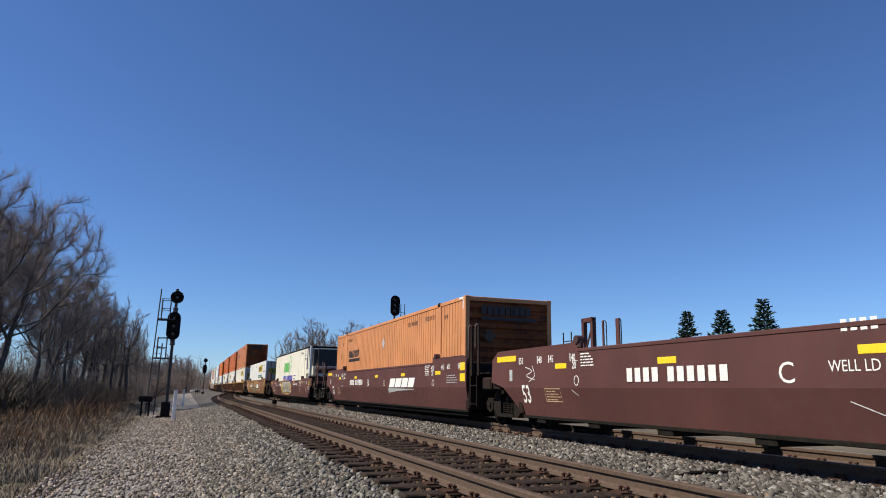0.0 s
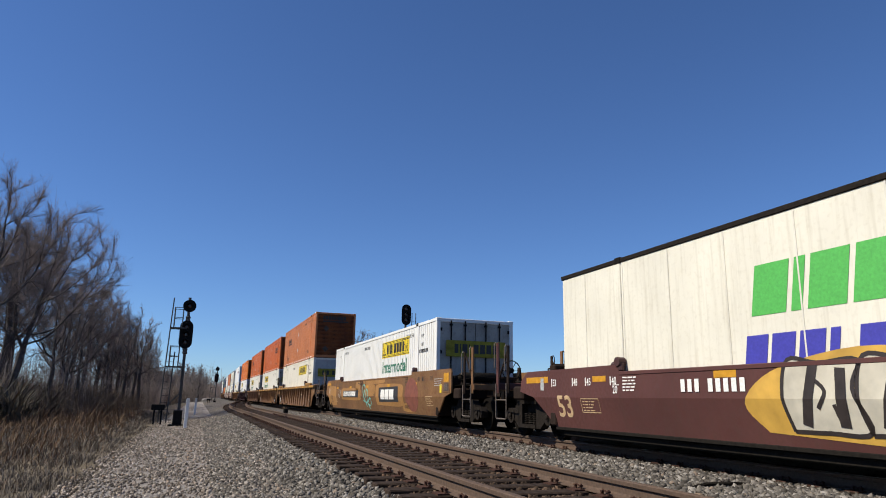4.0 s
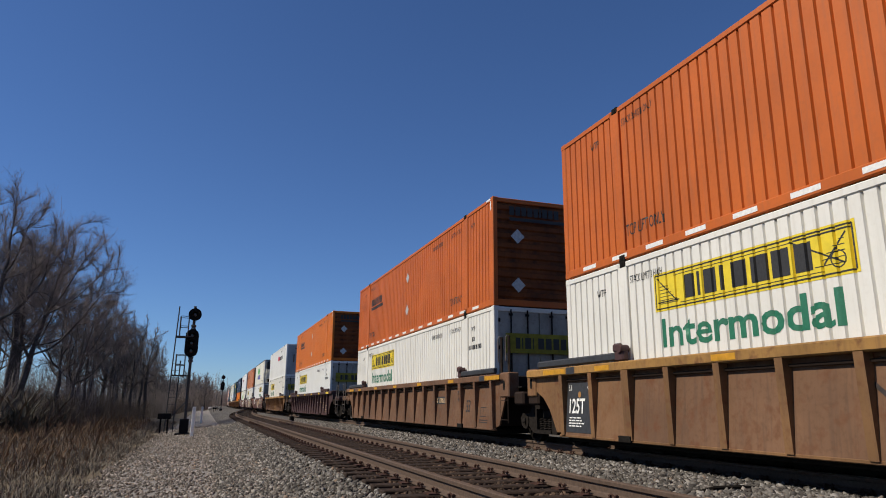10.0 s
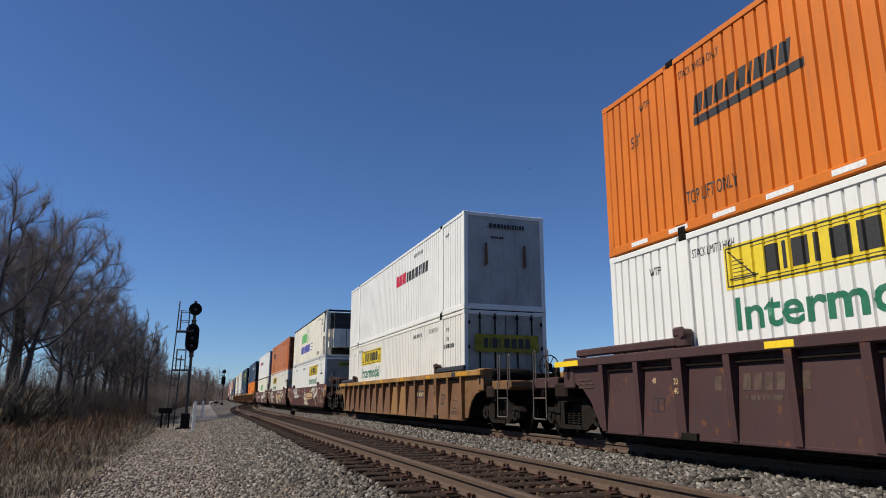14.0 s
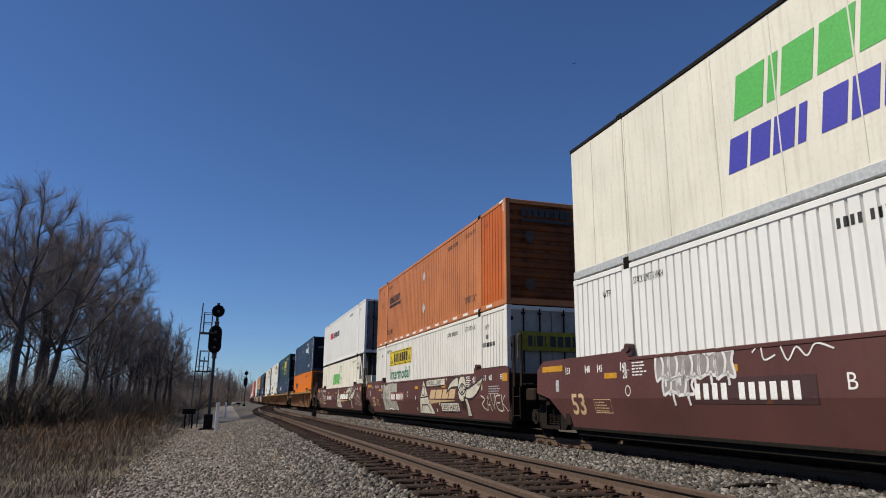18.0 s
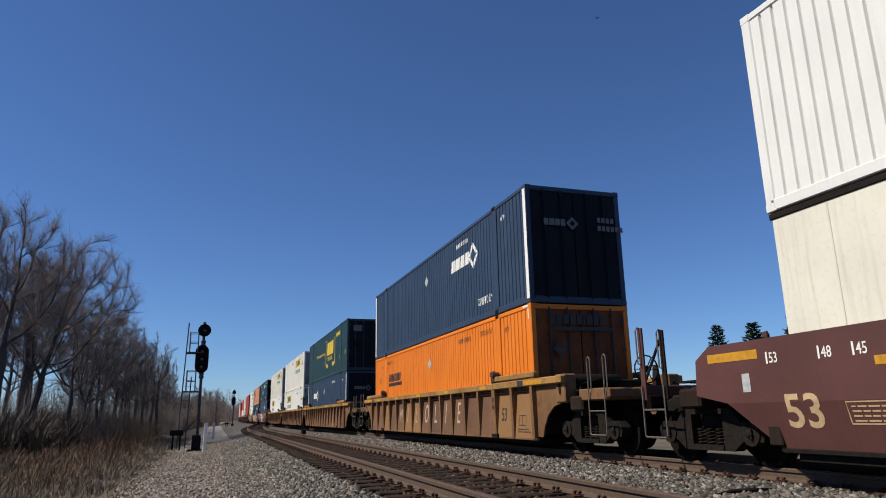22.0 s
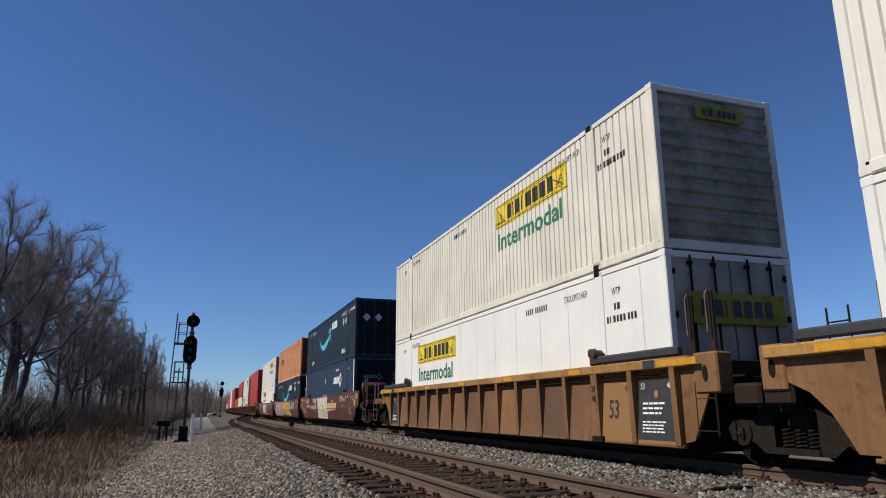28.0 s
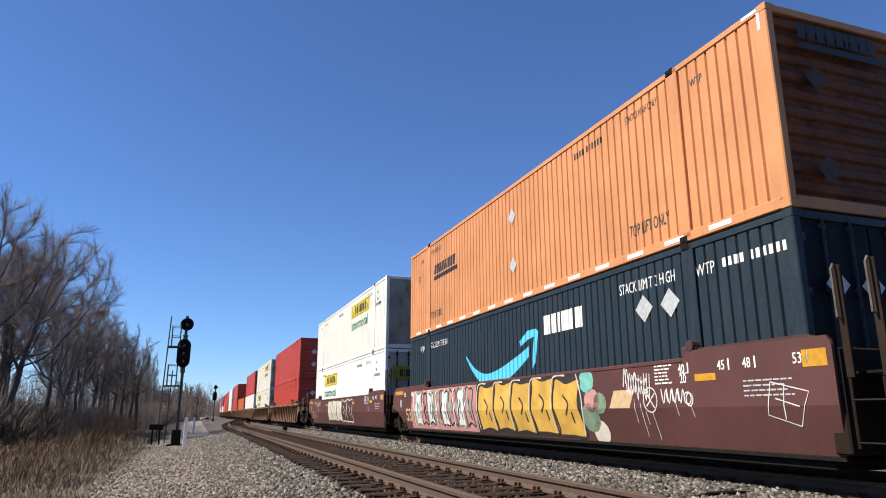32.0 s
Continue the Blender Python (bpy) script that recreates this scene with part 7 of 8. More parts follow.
def head(sig, x, z, tall, lamps):
    """A signal head: rounded backboard that faces the camera, hoods and lenses."""
    bm = bmesh.new()
    w = 0.29
    half = max(tall / 2 - w, 0.0)
    n = 12
    pts = [(x + w * math.cos(math.pi * k / n), z + half + w * math.sin(math.pi * k / n)) for k in range(n + 1)] + [(x + w * math.cos(math.pi * k / n), z - half + w * math.sin(math.pi * k / n)) for k in range(n, 2 * n + 1)]
    pts = [p for i, p in enumerate(pts) if i == 0 or (Vector(p) - Vector(pts[i - 1])).length > 1e-4]
    prism(bm, pts[:-1] if (Vector(pts[0]) - Vector(pts[-1])).length < 1e-4 else pts, -0.02, 0.02, "Y")
    board = part("backboard", bm, SIGNAL_BLACK, sig)
    bm = bmesh.new()
    soft_box(bm, x - 0.16, x + 0.16, 0.02, 0.26, z - half - 0.18, z + half + 0.18, 0.03)
    part("lamp_case", bm, SIGNAL_BLACK, sig)
    for k in range(lamps):
        zz = z + (0 if lamps == 1 else half - 2 * half * k / (lamps - 1))
        bm = bmesh.new()
        for i in range(11):
            a0, a1 = -0.35 + 3.84 * i / 11, -0.35 + 3.84 * (i + 1) / 11
            for aa, bb in ((a0, a1),):
                q = [bm.verts.new((x + 0.12 * math.cos(t), y, zz + 0.12 * math.sin(t))) for t, y in ((aa, -0.02), (bb, -0.02), (bb, -0.24), (aa, -0.24))]
                bm.faces.new(q)
        part("hood", bm, SIGNAL_BLACK, board)
        bm = bmesh.new()
        lathe(bm, [(-0.03, 0.095), (-0.045, 0.06)], "Y", 14, (x, 0, zz))
        part("lens", bm, LENS, board)


def signal(label):
    """Two-headed signal: pipe mast, stepped ladder with guard cages, case at the foot."""
    sig = thing("railway_signal", label, "railway signal", "signals along the line")
    bm = bmesh.new()
    tube(bm, [(0, 0.12, 0), (0, 0.12, 5.72)], 0.065, 10)
    part("mast", bm, SIGNAL_GREY, sig)
    head(sig, 0.02, 5.32, 0.58, 1)
    head(sig, -0.02, 4.0, 1.28, 3)
    for z in (4.72, 3.26):
        bm = bmesh.new()
        lathe(bm, [(-0.14, 0.07), (-0.10, 0.12), (0.0, 0.09), (0.10, 0.12), (0.14, 0.07)], "Z", 10, (0.0, 0.12, z))
        part("mast_collar", bm, SIGNAL_GREY, sig)
    # ladder that leans out towards its foot
    for x0, x1 in ((-0.68, -0.84), (-0.36, -0.50)):
        bm = bmesh.new()
        top = 5.68 if x0 < -0.6 else 3.2
        f = (top - 0.1) / 5.6
        tube(bm, [(x0 + (x1 - x0) * (1 - (top) / 5.68), 0.15, top), (x1, 0.15, 0.05)], 0.028, 6)
        part("ladder_stile", bm, SIGNAL_GREY, sig)
    for k in range(10):
        z = 0.35 + 0.3 * k
        q = z / 5.68
        bm = bmesh.new()
        tube(bm, [(-0.84 + 0.16 * q, 0.15, z), (-0.50 + 0.14 * q, 0.15, z)], 0.012, 4)
        part("ladder_rung", bm, SIGNAL_GREY, sig)
    for zb, zt, xl, xr in ((4.30, 5.20, -0.58, -0.22), (2.55, 3.45, -0.62, -0.24)):
        bm = bmesh.new()
        for x in (xl, xr):
            for y in (-0.2, 0.5):
                tube(bm, [(x, y, zb), (x, y, zt)], 0.018, 5)
        for z in (zt, zb + (zt - zb) * 0.5):
            tube(bm, [(xl, -0.2, z), (xr, -0.2, z), (xr, 0.5, z), (xl, 0.5, z), (xl, -0.2, z)], 0.016, 5)
        part("guard_cage", bm, SIGNAL_GREY, sig)
        bm = bmesh.new()
        for k in range(5):
            box(bm, xl - 0.14, 0.0, -0.22 + 0.15 * k, -0.14 + 0.15 * k, zb - 0.05, zb)
        part("platform", bm, SIGNAL_GREY, sig)
    bm = bmesh.new()
    tube(bm, [(-0.8, 0.15, 0.5), (-0.05, 0.12, 1.35)], 0.03, 5)
    part("brace", bm, SIGNAL_GREY, sig)
    bm = bmesh.new()
    soft_box(bm, -0.22, 0.16, -0.1, 0.35, 0.0, 0.62, 0.02)
    part("foot_case", bm, SIGNAL_BLACK, sig)
    bm = bmesh.new()
    for x in (-1.05, -0.75):
        prism(bm, [(0.0, 0.0), (0.1, 0.0), (0.14, 0.8), (0.04, 0.8)], x, x + 0.07)
    soft_box(bm, -1.15, -0.6, -0.1, 0.35, 0.62, 0.86, 0.02)
    part("cable_box", bm, SIGNAL_BLACK, sig)
    bm = bmesh.new()
    soft_box(bm, -0.40, 0.30, -0.2, 0.5, -0.30, 0.0, 0.03)
    part("footing", bm, GREY_STEEL, sig)
    return sig


sig = signal("grey two-headed railway signal with ladder beside the gravel path")
sig.matrix_basis = Matrix.Translation((-0.68, 33.0, -0.56))
far_sig = copy_thing(sig, Matrix.Translation((2.68, 109.0, -0.60)))

mast2 = thing("railway_signal", "single-headed signal mast on the far side of the train", "railway signal", "signals along the line")
bm = bmesh.new()
tube(bm, [(0, 0.12, 0), (0, 0.12, 6.6)], 0.065, 10)
part("mast", bm, SIGNAL_GREY, mast2)
head(mast2, 0.0, 6.75, 1.25, 3)
bm = bmesh.new()
for x in (0.42, 0.66):
    tube(bm, [(x, 0.2, 0.0), (x, 0.2, 6.9)], 0.025, 5)
for k in range(20):
    tube(bm, [(0.42, 0.2, 0.3 + 0.32 * k), (0.66, 0.2, 0.3 + 0.32 * k)], 0.012, 4)
part("ladder", bm, SIGNAL_GREY, mast2)
mast2.matrix_basis = Matrix.Translation((11.5, 38.7, -1.05))

for x, s, h in ((-0.33, 31.0, 1.15), (0.0, 52.0, 1.1)):
    bm = bmesh.new()
    soft_box(bm, -0.07, 0.07, -0.05, 0.05, -0.2, h, 0.012)
    prism(bm, [(-0.08, h), (0.08, h), (0.05, h + 0.05), (-0.05, h + 0.05)], -0.055, 0.055, "Y")
    p = tagged(new("marker_post", mesh_of("marker_post", bm, WHITE_POST)), "white painted marker post on the gravel path", "post", "marker posts")
    p.matrix_basis = Matrix.Translation((x, s, -0.60)) @ Matrix.Rotation(0.02, 4, "Y")

# a length of old pipe or cable lies on the stones between the tracks
bm = bmesh.new()
tube(bm, [(5.35, 6.5, -0.20), (5.6, 6.58, -0.18), (5.9, 6.52, -0.17), (6.2, 6.62, -0.2)], 0.025, 6)
tagged(new("scrap_hose", mesh_of("scrap_hose", bm, BLACK_STEEL)), "dark scrap hose lying on the ballast", "hose")
bm = bmesh.new()
soft_box(bm, -0.12, 0.12, -0.2, 0.2, 0, 0.28, 0.03)
tube(bm, [(0, 0, 0.2), (0.0, 0.05, 0.6)], 0.03, 6)
sw = tagged(new("switch_stand", mesh_of("switch_stand", bm, BLACK_STEEL)), "small dark switch stand beside the near track", "switch stand")
sw.matrix_basis = Matrix.Translation((5.0, 41.0, -0.22))


# ---- a bird that soars high beyond the line ----
FEATHER = plain("dark_feathers", (0.030, 0.026, 0.023), 0.8, 0.0, 8, 0.3, gloss=0.2)
bird = thing("soaring_bird", "dark broad-winged bird soaring high in the clear sky", "bird")
bm = bmesh.new()
lathe(bm, [(-0.30, 0.02), (-0.20, 0.07), (0.05, 0.085), (0.22, 0.05), (0.30, 0.055), (0.38, 0.01)], "Y", 10)
part("body", bm, FEATHER, bird, smooth=True)
for side in (-1, 1):
    bm = bmesh.new()
    wing = [(side * 0.05, 0.16), (side * 0.45, 0.22), (side * 0.80, 0.10), (side * 0.86, -0.04), (side * 0.60, -0.14), (side * 0.05, -0.16)]
    prism(bm, wing if side > 0 else wing[::-1], -0.012, 0.012, "Z")
    for v in bm.verts:
        v.co.z += 0.22 * abs(v.co.x)
    part("wing", bm, FEATHER, bird)
bm = bmesh.new()
prism(bm, [(-0.06, -0.26), (0.06, -0.26), (0.15, -0.55), (-0.15, -0.55)], -0.01, 0.01, "Z")
part("tail", bm, FEATHER, bird)
BIRD_WAY = [(0, 211.9, 678.2, 77.3), (8, 185.9, 488.2, 97.3), (12.5, 163.9, 358.2, 115.3), (16.5, 151.9, 258.2, 139.3), (17, 142.8, 247.7, 139.9), (18, 125.8, 223.3, 136.5), (19, 115.0, 202.9, 132.7), (20, 110.4, 186.9, 128.6), (21, 109.0, 174.4, 124.4), (22, 108.1, 162.6, 122.2), (23, 108.4, 151.8, 121.1), (25, 132.4, 137.8, 143.1), (28, 178.4, 91.8, 161.1), (32, 248.4, 31.8, 171.1)]


# ---- the train ----
FLOOR_Z, UPPER_Z = 0.37, 3.288
train = []               # (thing, distance of its middle along the train, height)
units = []


def put(ob, front, z):
    train.append((ob, front + HALF, z))
    return ob


def unit(front, car, lower=None, upper=None):
    put(car, front, 0.0)
    units.append((front, car))
    if lower:
        put(lower, front, FLOOR_Z)
    if upper:
        put(upper, front, UPPER_Z)
    return car


NAMED_ORANGE = "{} corrugated container with black name bars, stacked on another"
NAMED_WHITE = "white corrugated intermodal container with a yellow name panel"
maroon = "maroon smooth-sided well car with white stencils"
yellow = "rusty yellow well car with ribbed sides"

u0 = unit(-2.75, smooth_car(MAROON, "joint", "joint", maroon + ", running empty", tape=REFLECT_YELLOW))
u1 = unit(16.96, smooth_car(MAROON, "joint", "end", maroon, tape=REFLECT_YELLOW), orange_box(ORANGE_PALE, "rear", "ribs", "sun-faded orange corrugated container alone in a maroon car"))
u2 = unit(40.85, smooth_car(MAROON, "end", "end", maroon + " and sprayed graffiti", drop=0.27), reefer("cream refrigerated container with green and blue name bars"))
u3 = unit(64.65, smooth_car(YELLOW_CAR, "end", "end", "patched rusty yellow smooth-sided well car with graffiti", LETTER_BLACK), white_box(WHITE_CLEAN, "front", "doors", label="white corrugated container with a yellow panel, alone in its car"))
u4 = unit(88.37, ribbed_car(YELLOW_CAR, "end", "joint", raised=None, label=yellow, end_plate="1251", panel_mat=PANELS), riveted_box("old white plate-sided container with rivet rows and torn placards"), orange_box(ORANGE_BROWN, "rear", "ribs", NAMED_ORANGE.format("browned orange")))
u5 = unit(108.12, ribbed_car(YELLOW_CAR, "joint", "joint", raised=BLACK_PLATE, label=yellow, end_plate="125T", panel_mat=PANELS), white_box(WHITE, "rear", "doors", label=NAMED_WHITE), orange_box(ORANGE_RED, "front", "doors", NAMED_ORANGE.format("deep orange")))
u6 = unit(127.95, ribbed_car(YELLOW_DARK, "joint", "end", raised=BLACK_PLATE, label="browned " + yellow), white_box(WHITE, "rear", "doors", label=NAMED_WHITE), orange_box(ORANGE_RED, "rear", "ribs", NAMED_ORANGE.format("deep orange"), clean=True))
u7 = unit(151.48, ribbed_car(MAROON_DULL, "end", "end", "dull maroon well car with ribbed sides", BUFF, REFLECT_YELLOW, ribs=[-8.28 + 1.035 * k for k in range(17)]), white_box(WHITE_CLEAN, "rear", "doors", label=NAMED_WHITE), orange_box(ORANGE, "rear", "ribs", NAMED_ORANGE.format("orange"), clean=True))
u8 = unit(175.02, ribbed_car(YELLOW_CAR, "end", "end", raised=BLACK_PLATE, label=yellow, panel_mat=PANELS), white_box(WHITE, "rear", "doors", label=NAMED_WHITE), logistics_box("front", "clean white corrugated container with red and black name bars"))
u9 = unit(198.62, smooth_car(MAROON, "end", "joint", maroon + " and pale graffiti"), white_box(WHITE_CLEAN, "front", "smooth", label=NAMED_WHITE), reefer("cream refrigerated container with green and blue bars, stacked on top"))
u10 = unit(218.40, smooth_car(MAROON, "joint", "joint", maroon + " and pale graffiti"), white_box(WHITE, "rear", "doors", label=NAMED_WHITE), orange_box(ORANGE_BROWN, "rear", "ribs", NAMED_ORANGE.format("two-tone orange"), True, True))
u11 = unit(237.88, smooth_car(MAROON, "joint", "end", maroon + " and pale graffiti"), reefer("cream refrigerated container with a green name, under a white one", 1), logistics_box("rear", "clean white corrugated container with doors and red name bars"))
u12 = unit(261.25, ribbed_car(YELLOW_CAR, "end", "end", raised=None, label=yellow + " and chalked letters", panel_mat=PANELS), orange_box(ORANGE_NEW, "rear", "doors", "bright orange corrugated container under a navy one"), navy_box("front", "navy corrugated container with a white diamond mark and white posts"))
u13 = unit(284.68, ribbed_car(YELLOW_CAR, "end", "joint", raised=None, label=yellow, panel_mat=PANELS), navy_box("rear", "navy corrugated container with a small white diamond mark"), green_box("dark green corrugated container with yellow name bars and brackets"))
u14 = unit(304.25, ribbed_car(YELLOW_CAR, "joint", "joint", raised=BLACK_PLATE, label=yellow, panel_mat=PANELS), white_box(WHITE_CLEAN, "rear", "doors", label=NAMED_WHITE), white_box(WHITE, "front", "smooth", label=NAMED_WHITE))
u15 = unit(323.87, ribbed_car(YELLOW_CAR, "joint", "end", raised=BLACK_PLATE, label=yellow, panel_mat=PANELS, end_plate="53"), white_box(WHITE_CLEAN, "rear", "doors", "smooth", label="clean white smooth-sided container with a yellow panel"), white_box(WHITE_OLD, "front", "ribs", label="dirty white corrugated container with a yellow panel and sooty end"))
u16 = unit(347.52, smooth_car(MAROON, "end", "joint", maroon + " and large pale graffiti"), navy_box("front", "navy corrugated container with a white diamond mark"), teal_box("dark teal corrugated container with a bright blue curved arrow"))
u17 = unit(367.14, smooth_car(MAROON, "joint", "joint", maroon + " and golden graffiti"), teal_box("dark teal corrugated container with a bright blue curved arrow"), orange_box(ORANGE_PALE, "rear", "ribs", NAMED_ORANGE.format("sun-faded orange")))
u18 = unit(386.6, smooth_car(MAROON, "joint", "end", maroon + " and pale graffiti"), white_box(WHITE_CLEAN, "rear", "doors", "smooth", label=NAMED_WHITE), white_box(WHITE, "front", "smooth", label=NAMED_WHITE))
u19 = unit(410.4, ribbed_car(YELLOW_DARK, "end", "end", raised=BLACK_PLATE, label="browned " + yellow), red_box("red corrugated container under another red one"), red_box("red corrugated container on top of another red one"))
u20 = unit(431.0, ribbed_car(YELLOW_DARK, "end", "joint", raised=BLACK_PLATE, label="browned " + yellow), white_box(WHITE_OLD, "rear", "doors", label=NAMED_WHITE), white_box(WHITE_OLD, "front", "doors", label=NAMED_WHITE))
# the tail of the train, never near: plainer cars and boxes
def tail_car():
    car = thing("well_car", "distant brown well car in the train's tail", "rail car", "well cars of the train")
    for s in (-1, 1):
        bm = bmesh.new()
        soft_box(bm, min(s * 1.36, s * 1.43), max(s * 1.36, s * 1.43), -HALF - 0.9, HALF + 0.9, 0.3, 1.56, 0.02)
        for y in RIBS:
            box(bm, min(s * 1.42, s * 1.47), max(s * 1.42, s * 1.47), y - 0.06, y + 0.06, 0.32, 1.4)
        part("side", bm, YELLOW_DARK, car)
    for y in (-9.7, 9.7):
        bm = bmesh.new()
        soft_box(bm, -1.3, 1.3, y - 1.3, y + 1.3, 0.85, 1.2, 0.03)
        part("end_deck", bm, YELLOW_DARK, car)
        bm = bmesh.new()
        for w in (-0.89, 0.89):
            for s in (-0.77, 0.77):
                lathe(bm, [(s - 0.06, WHEEL_R), (s + 0.06, WHEEL_R)], "X", 16, (0, y + w, WHEEL_R))
        box(bm, -1.1, 1.1, y - 1.0, y + 1.0, 0.35, 0.6)
        part("truck", bm, BLACK_STEEL, car)
    bm = bmesh.new()
    box(bm, -1.35, 1.35, -HALF - 0.4, HALF + 0.4, 0.24, 0.34)
    part("floor", bm, BLACK_STEEL, car)
    return car


def tail_box(mat, label):
    c = thing("shipping_container", label, "container", "containers on the train")
    for side in (-1, 1):
        part("side_panel", sheet(CORRUGATED, 0.0, HIGH, side), mat, c)
    for y in (-HALF + 0.08, HALF - 0.08):
        bm = bmesh.new()
        soft_box(bm, -WID / 2, WID / 2, y - 0.08, y + 0.08, 0.0, HIGH, 0.02)
        part("end_wall", bm, mat, c)
    bm = bmesh.new()
    box(bm, -SKIN, SKIN, -HALF + 0.1, HALF - 0.1, HIGH - 0.1, HIGH - 0.02)
    part("roof", bm, mat, c)
    return c


far_car = tail_car()
far_box = {"r": tail_box(RED, "distant red container in the train's tail"), "w": tail_box(WHITE, "distant white container in the train's tail"), "o": tail_box(ORANGE_RED, "distant orange container in the train's tail"), "d": tail_box(NAVY, "distant dark container in the train's tail")}
fresh = {far_car.name} | {b.name for b in far_box.values()}


def once(ob):
    """The first call gives the thing itself, later ones copies."""
    if ob.name in fresh:
        fresh.discard(ob.name)
        return ob
    return copy_thing(ob, Matrix())


_front = 450.9
for _i, _pair in enumerate(("-r", "o-", "rr", "ww", "rr", "or", "wd", "rr", "wo", "rr", "rw")):
    _low, _up = (far_box.get(k) for k in _pair)
    _car = once(far_car)
    unit(_front, _car, once(_low) if _low else once(far_box["w"]), once(_up) if _up else None)
    _front += 23.5 if _i % 3 == 2 else 19.8


# ---- lettering and sprayed pictures on the cars ----
SPRAY_CREAM = plain("cream_spray_paint", (0.55, 0.51, 0.41), 0.6, 0.0, 3, 0.18)
SPRAY_WHITE = plain("thin_white_spray", (0.66, 0.64, 0.62), 0.6, 0.0, 5, 0.2)
SPRAY_DARK = plain("black_spray_paint", (0.030, 0.022, 0.020), 0.6, 0.0, 8, 0.3)
SPRAY_GOLD = plain("golden_spray_paint", (0.56, 0.33, 0.060), 0.55, 0.0, 2.5, 0.22)
SPRAY_TEAL = plain("teal_spray_paint", (0.16, 0.44, 0.38), 0.6, 0.0, 4, 0.25)
SPRAY_SAGE = plain("sage_spray_paint", (0.17, 0.25, 0.17), 0.6, 0.0, 4, 0.3)
SPRAY_PINK = plain("faded_pink_spray", (0.45, 0.22, 0.20), 0.6, 0.0, 4, 0.3)
GHOST_RED = plain("faded_red_emblem", (0.19, 0.062, 0.040), 0.65, 0.0, 6, 0.25)
CHALK = plain("chalk_white", (0.42, 0.33, 0.27), 0.8, 0.0, 20, 0.3)


def flip(pts):
    return [(-y, z) for y, z in pts]


def spot(car, name, pts, mat, lift=0.004, base=SIDE_X, label=""):
    """A filled shape from (y, z) corners on the camera's side."""
    return decal(name, outline(flip(pts)), mat, car, 0, 0, None, base, label, lift)


def lines(car, name, many, mat, width=0.05, lift=0.007, base=SIDE_X):
    return decal(name, strokes([flip(l) for l in many], width), mat, car, 0, 0, None, base, "", lift)


def curve(pts, n=8):
    """A smooth line through a few points."""
    out = []
    P = [pts[0]] + list(pts) + [pts[-1]]
    for a, b, c, d in zip(P, P[1:], P[2:], P[3:]):
        for k in range(n):
            t = k / n
            out.append(tuple(0.5 * (2 * b[i] + (c[i] - a[i]) * t + (2 * a[i] - 5 * b[i] + 4 * c[i] - d[i]) * t * t + (3 * b[i] - a[i] - 3 * c[i] + d[i]) * t ** 3) for i in (0, 1)))
    return out + [pts[-1]]


def number_bars(car, y, z, high, n1, n2, mat, wide=0.62, base=SIDE_X):
    decal("number_bars", blocks([wide] * n1 + ([-0.7] if n1 else []) + [wide] * n2, high, 0.32), mat, car, y, z, None, base, "car number drawn as bars", 0.011)


def swoosh_logo(car, y, z, mat, under, k=1.0):
    decal("railway_name_bars", blocks([2.05, 2.25, 2.1, 2.0], 0.29 * k, 0.28, 0.55), mat, car, y, z, None, SIDE_X, "railway name drawn as slanted bars")
    spot(car, "name_swoosh", [(y + 0.10, z - 0.03), (y - 2.7 * k, z - 0.055), (y - 2.7 * k, z - 0.075), (y - 1.0 * k, z - 0.12), (y + 0.14, z - 0.19)], under, 0.004)


def oval(y, z, ry, rz, n=18):
    return [(y + ry * math.cos(k * math.tau / n), z + rz * math.sin(k * math.tau / n)) for k in range(n)]


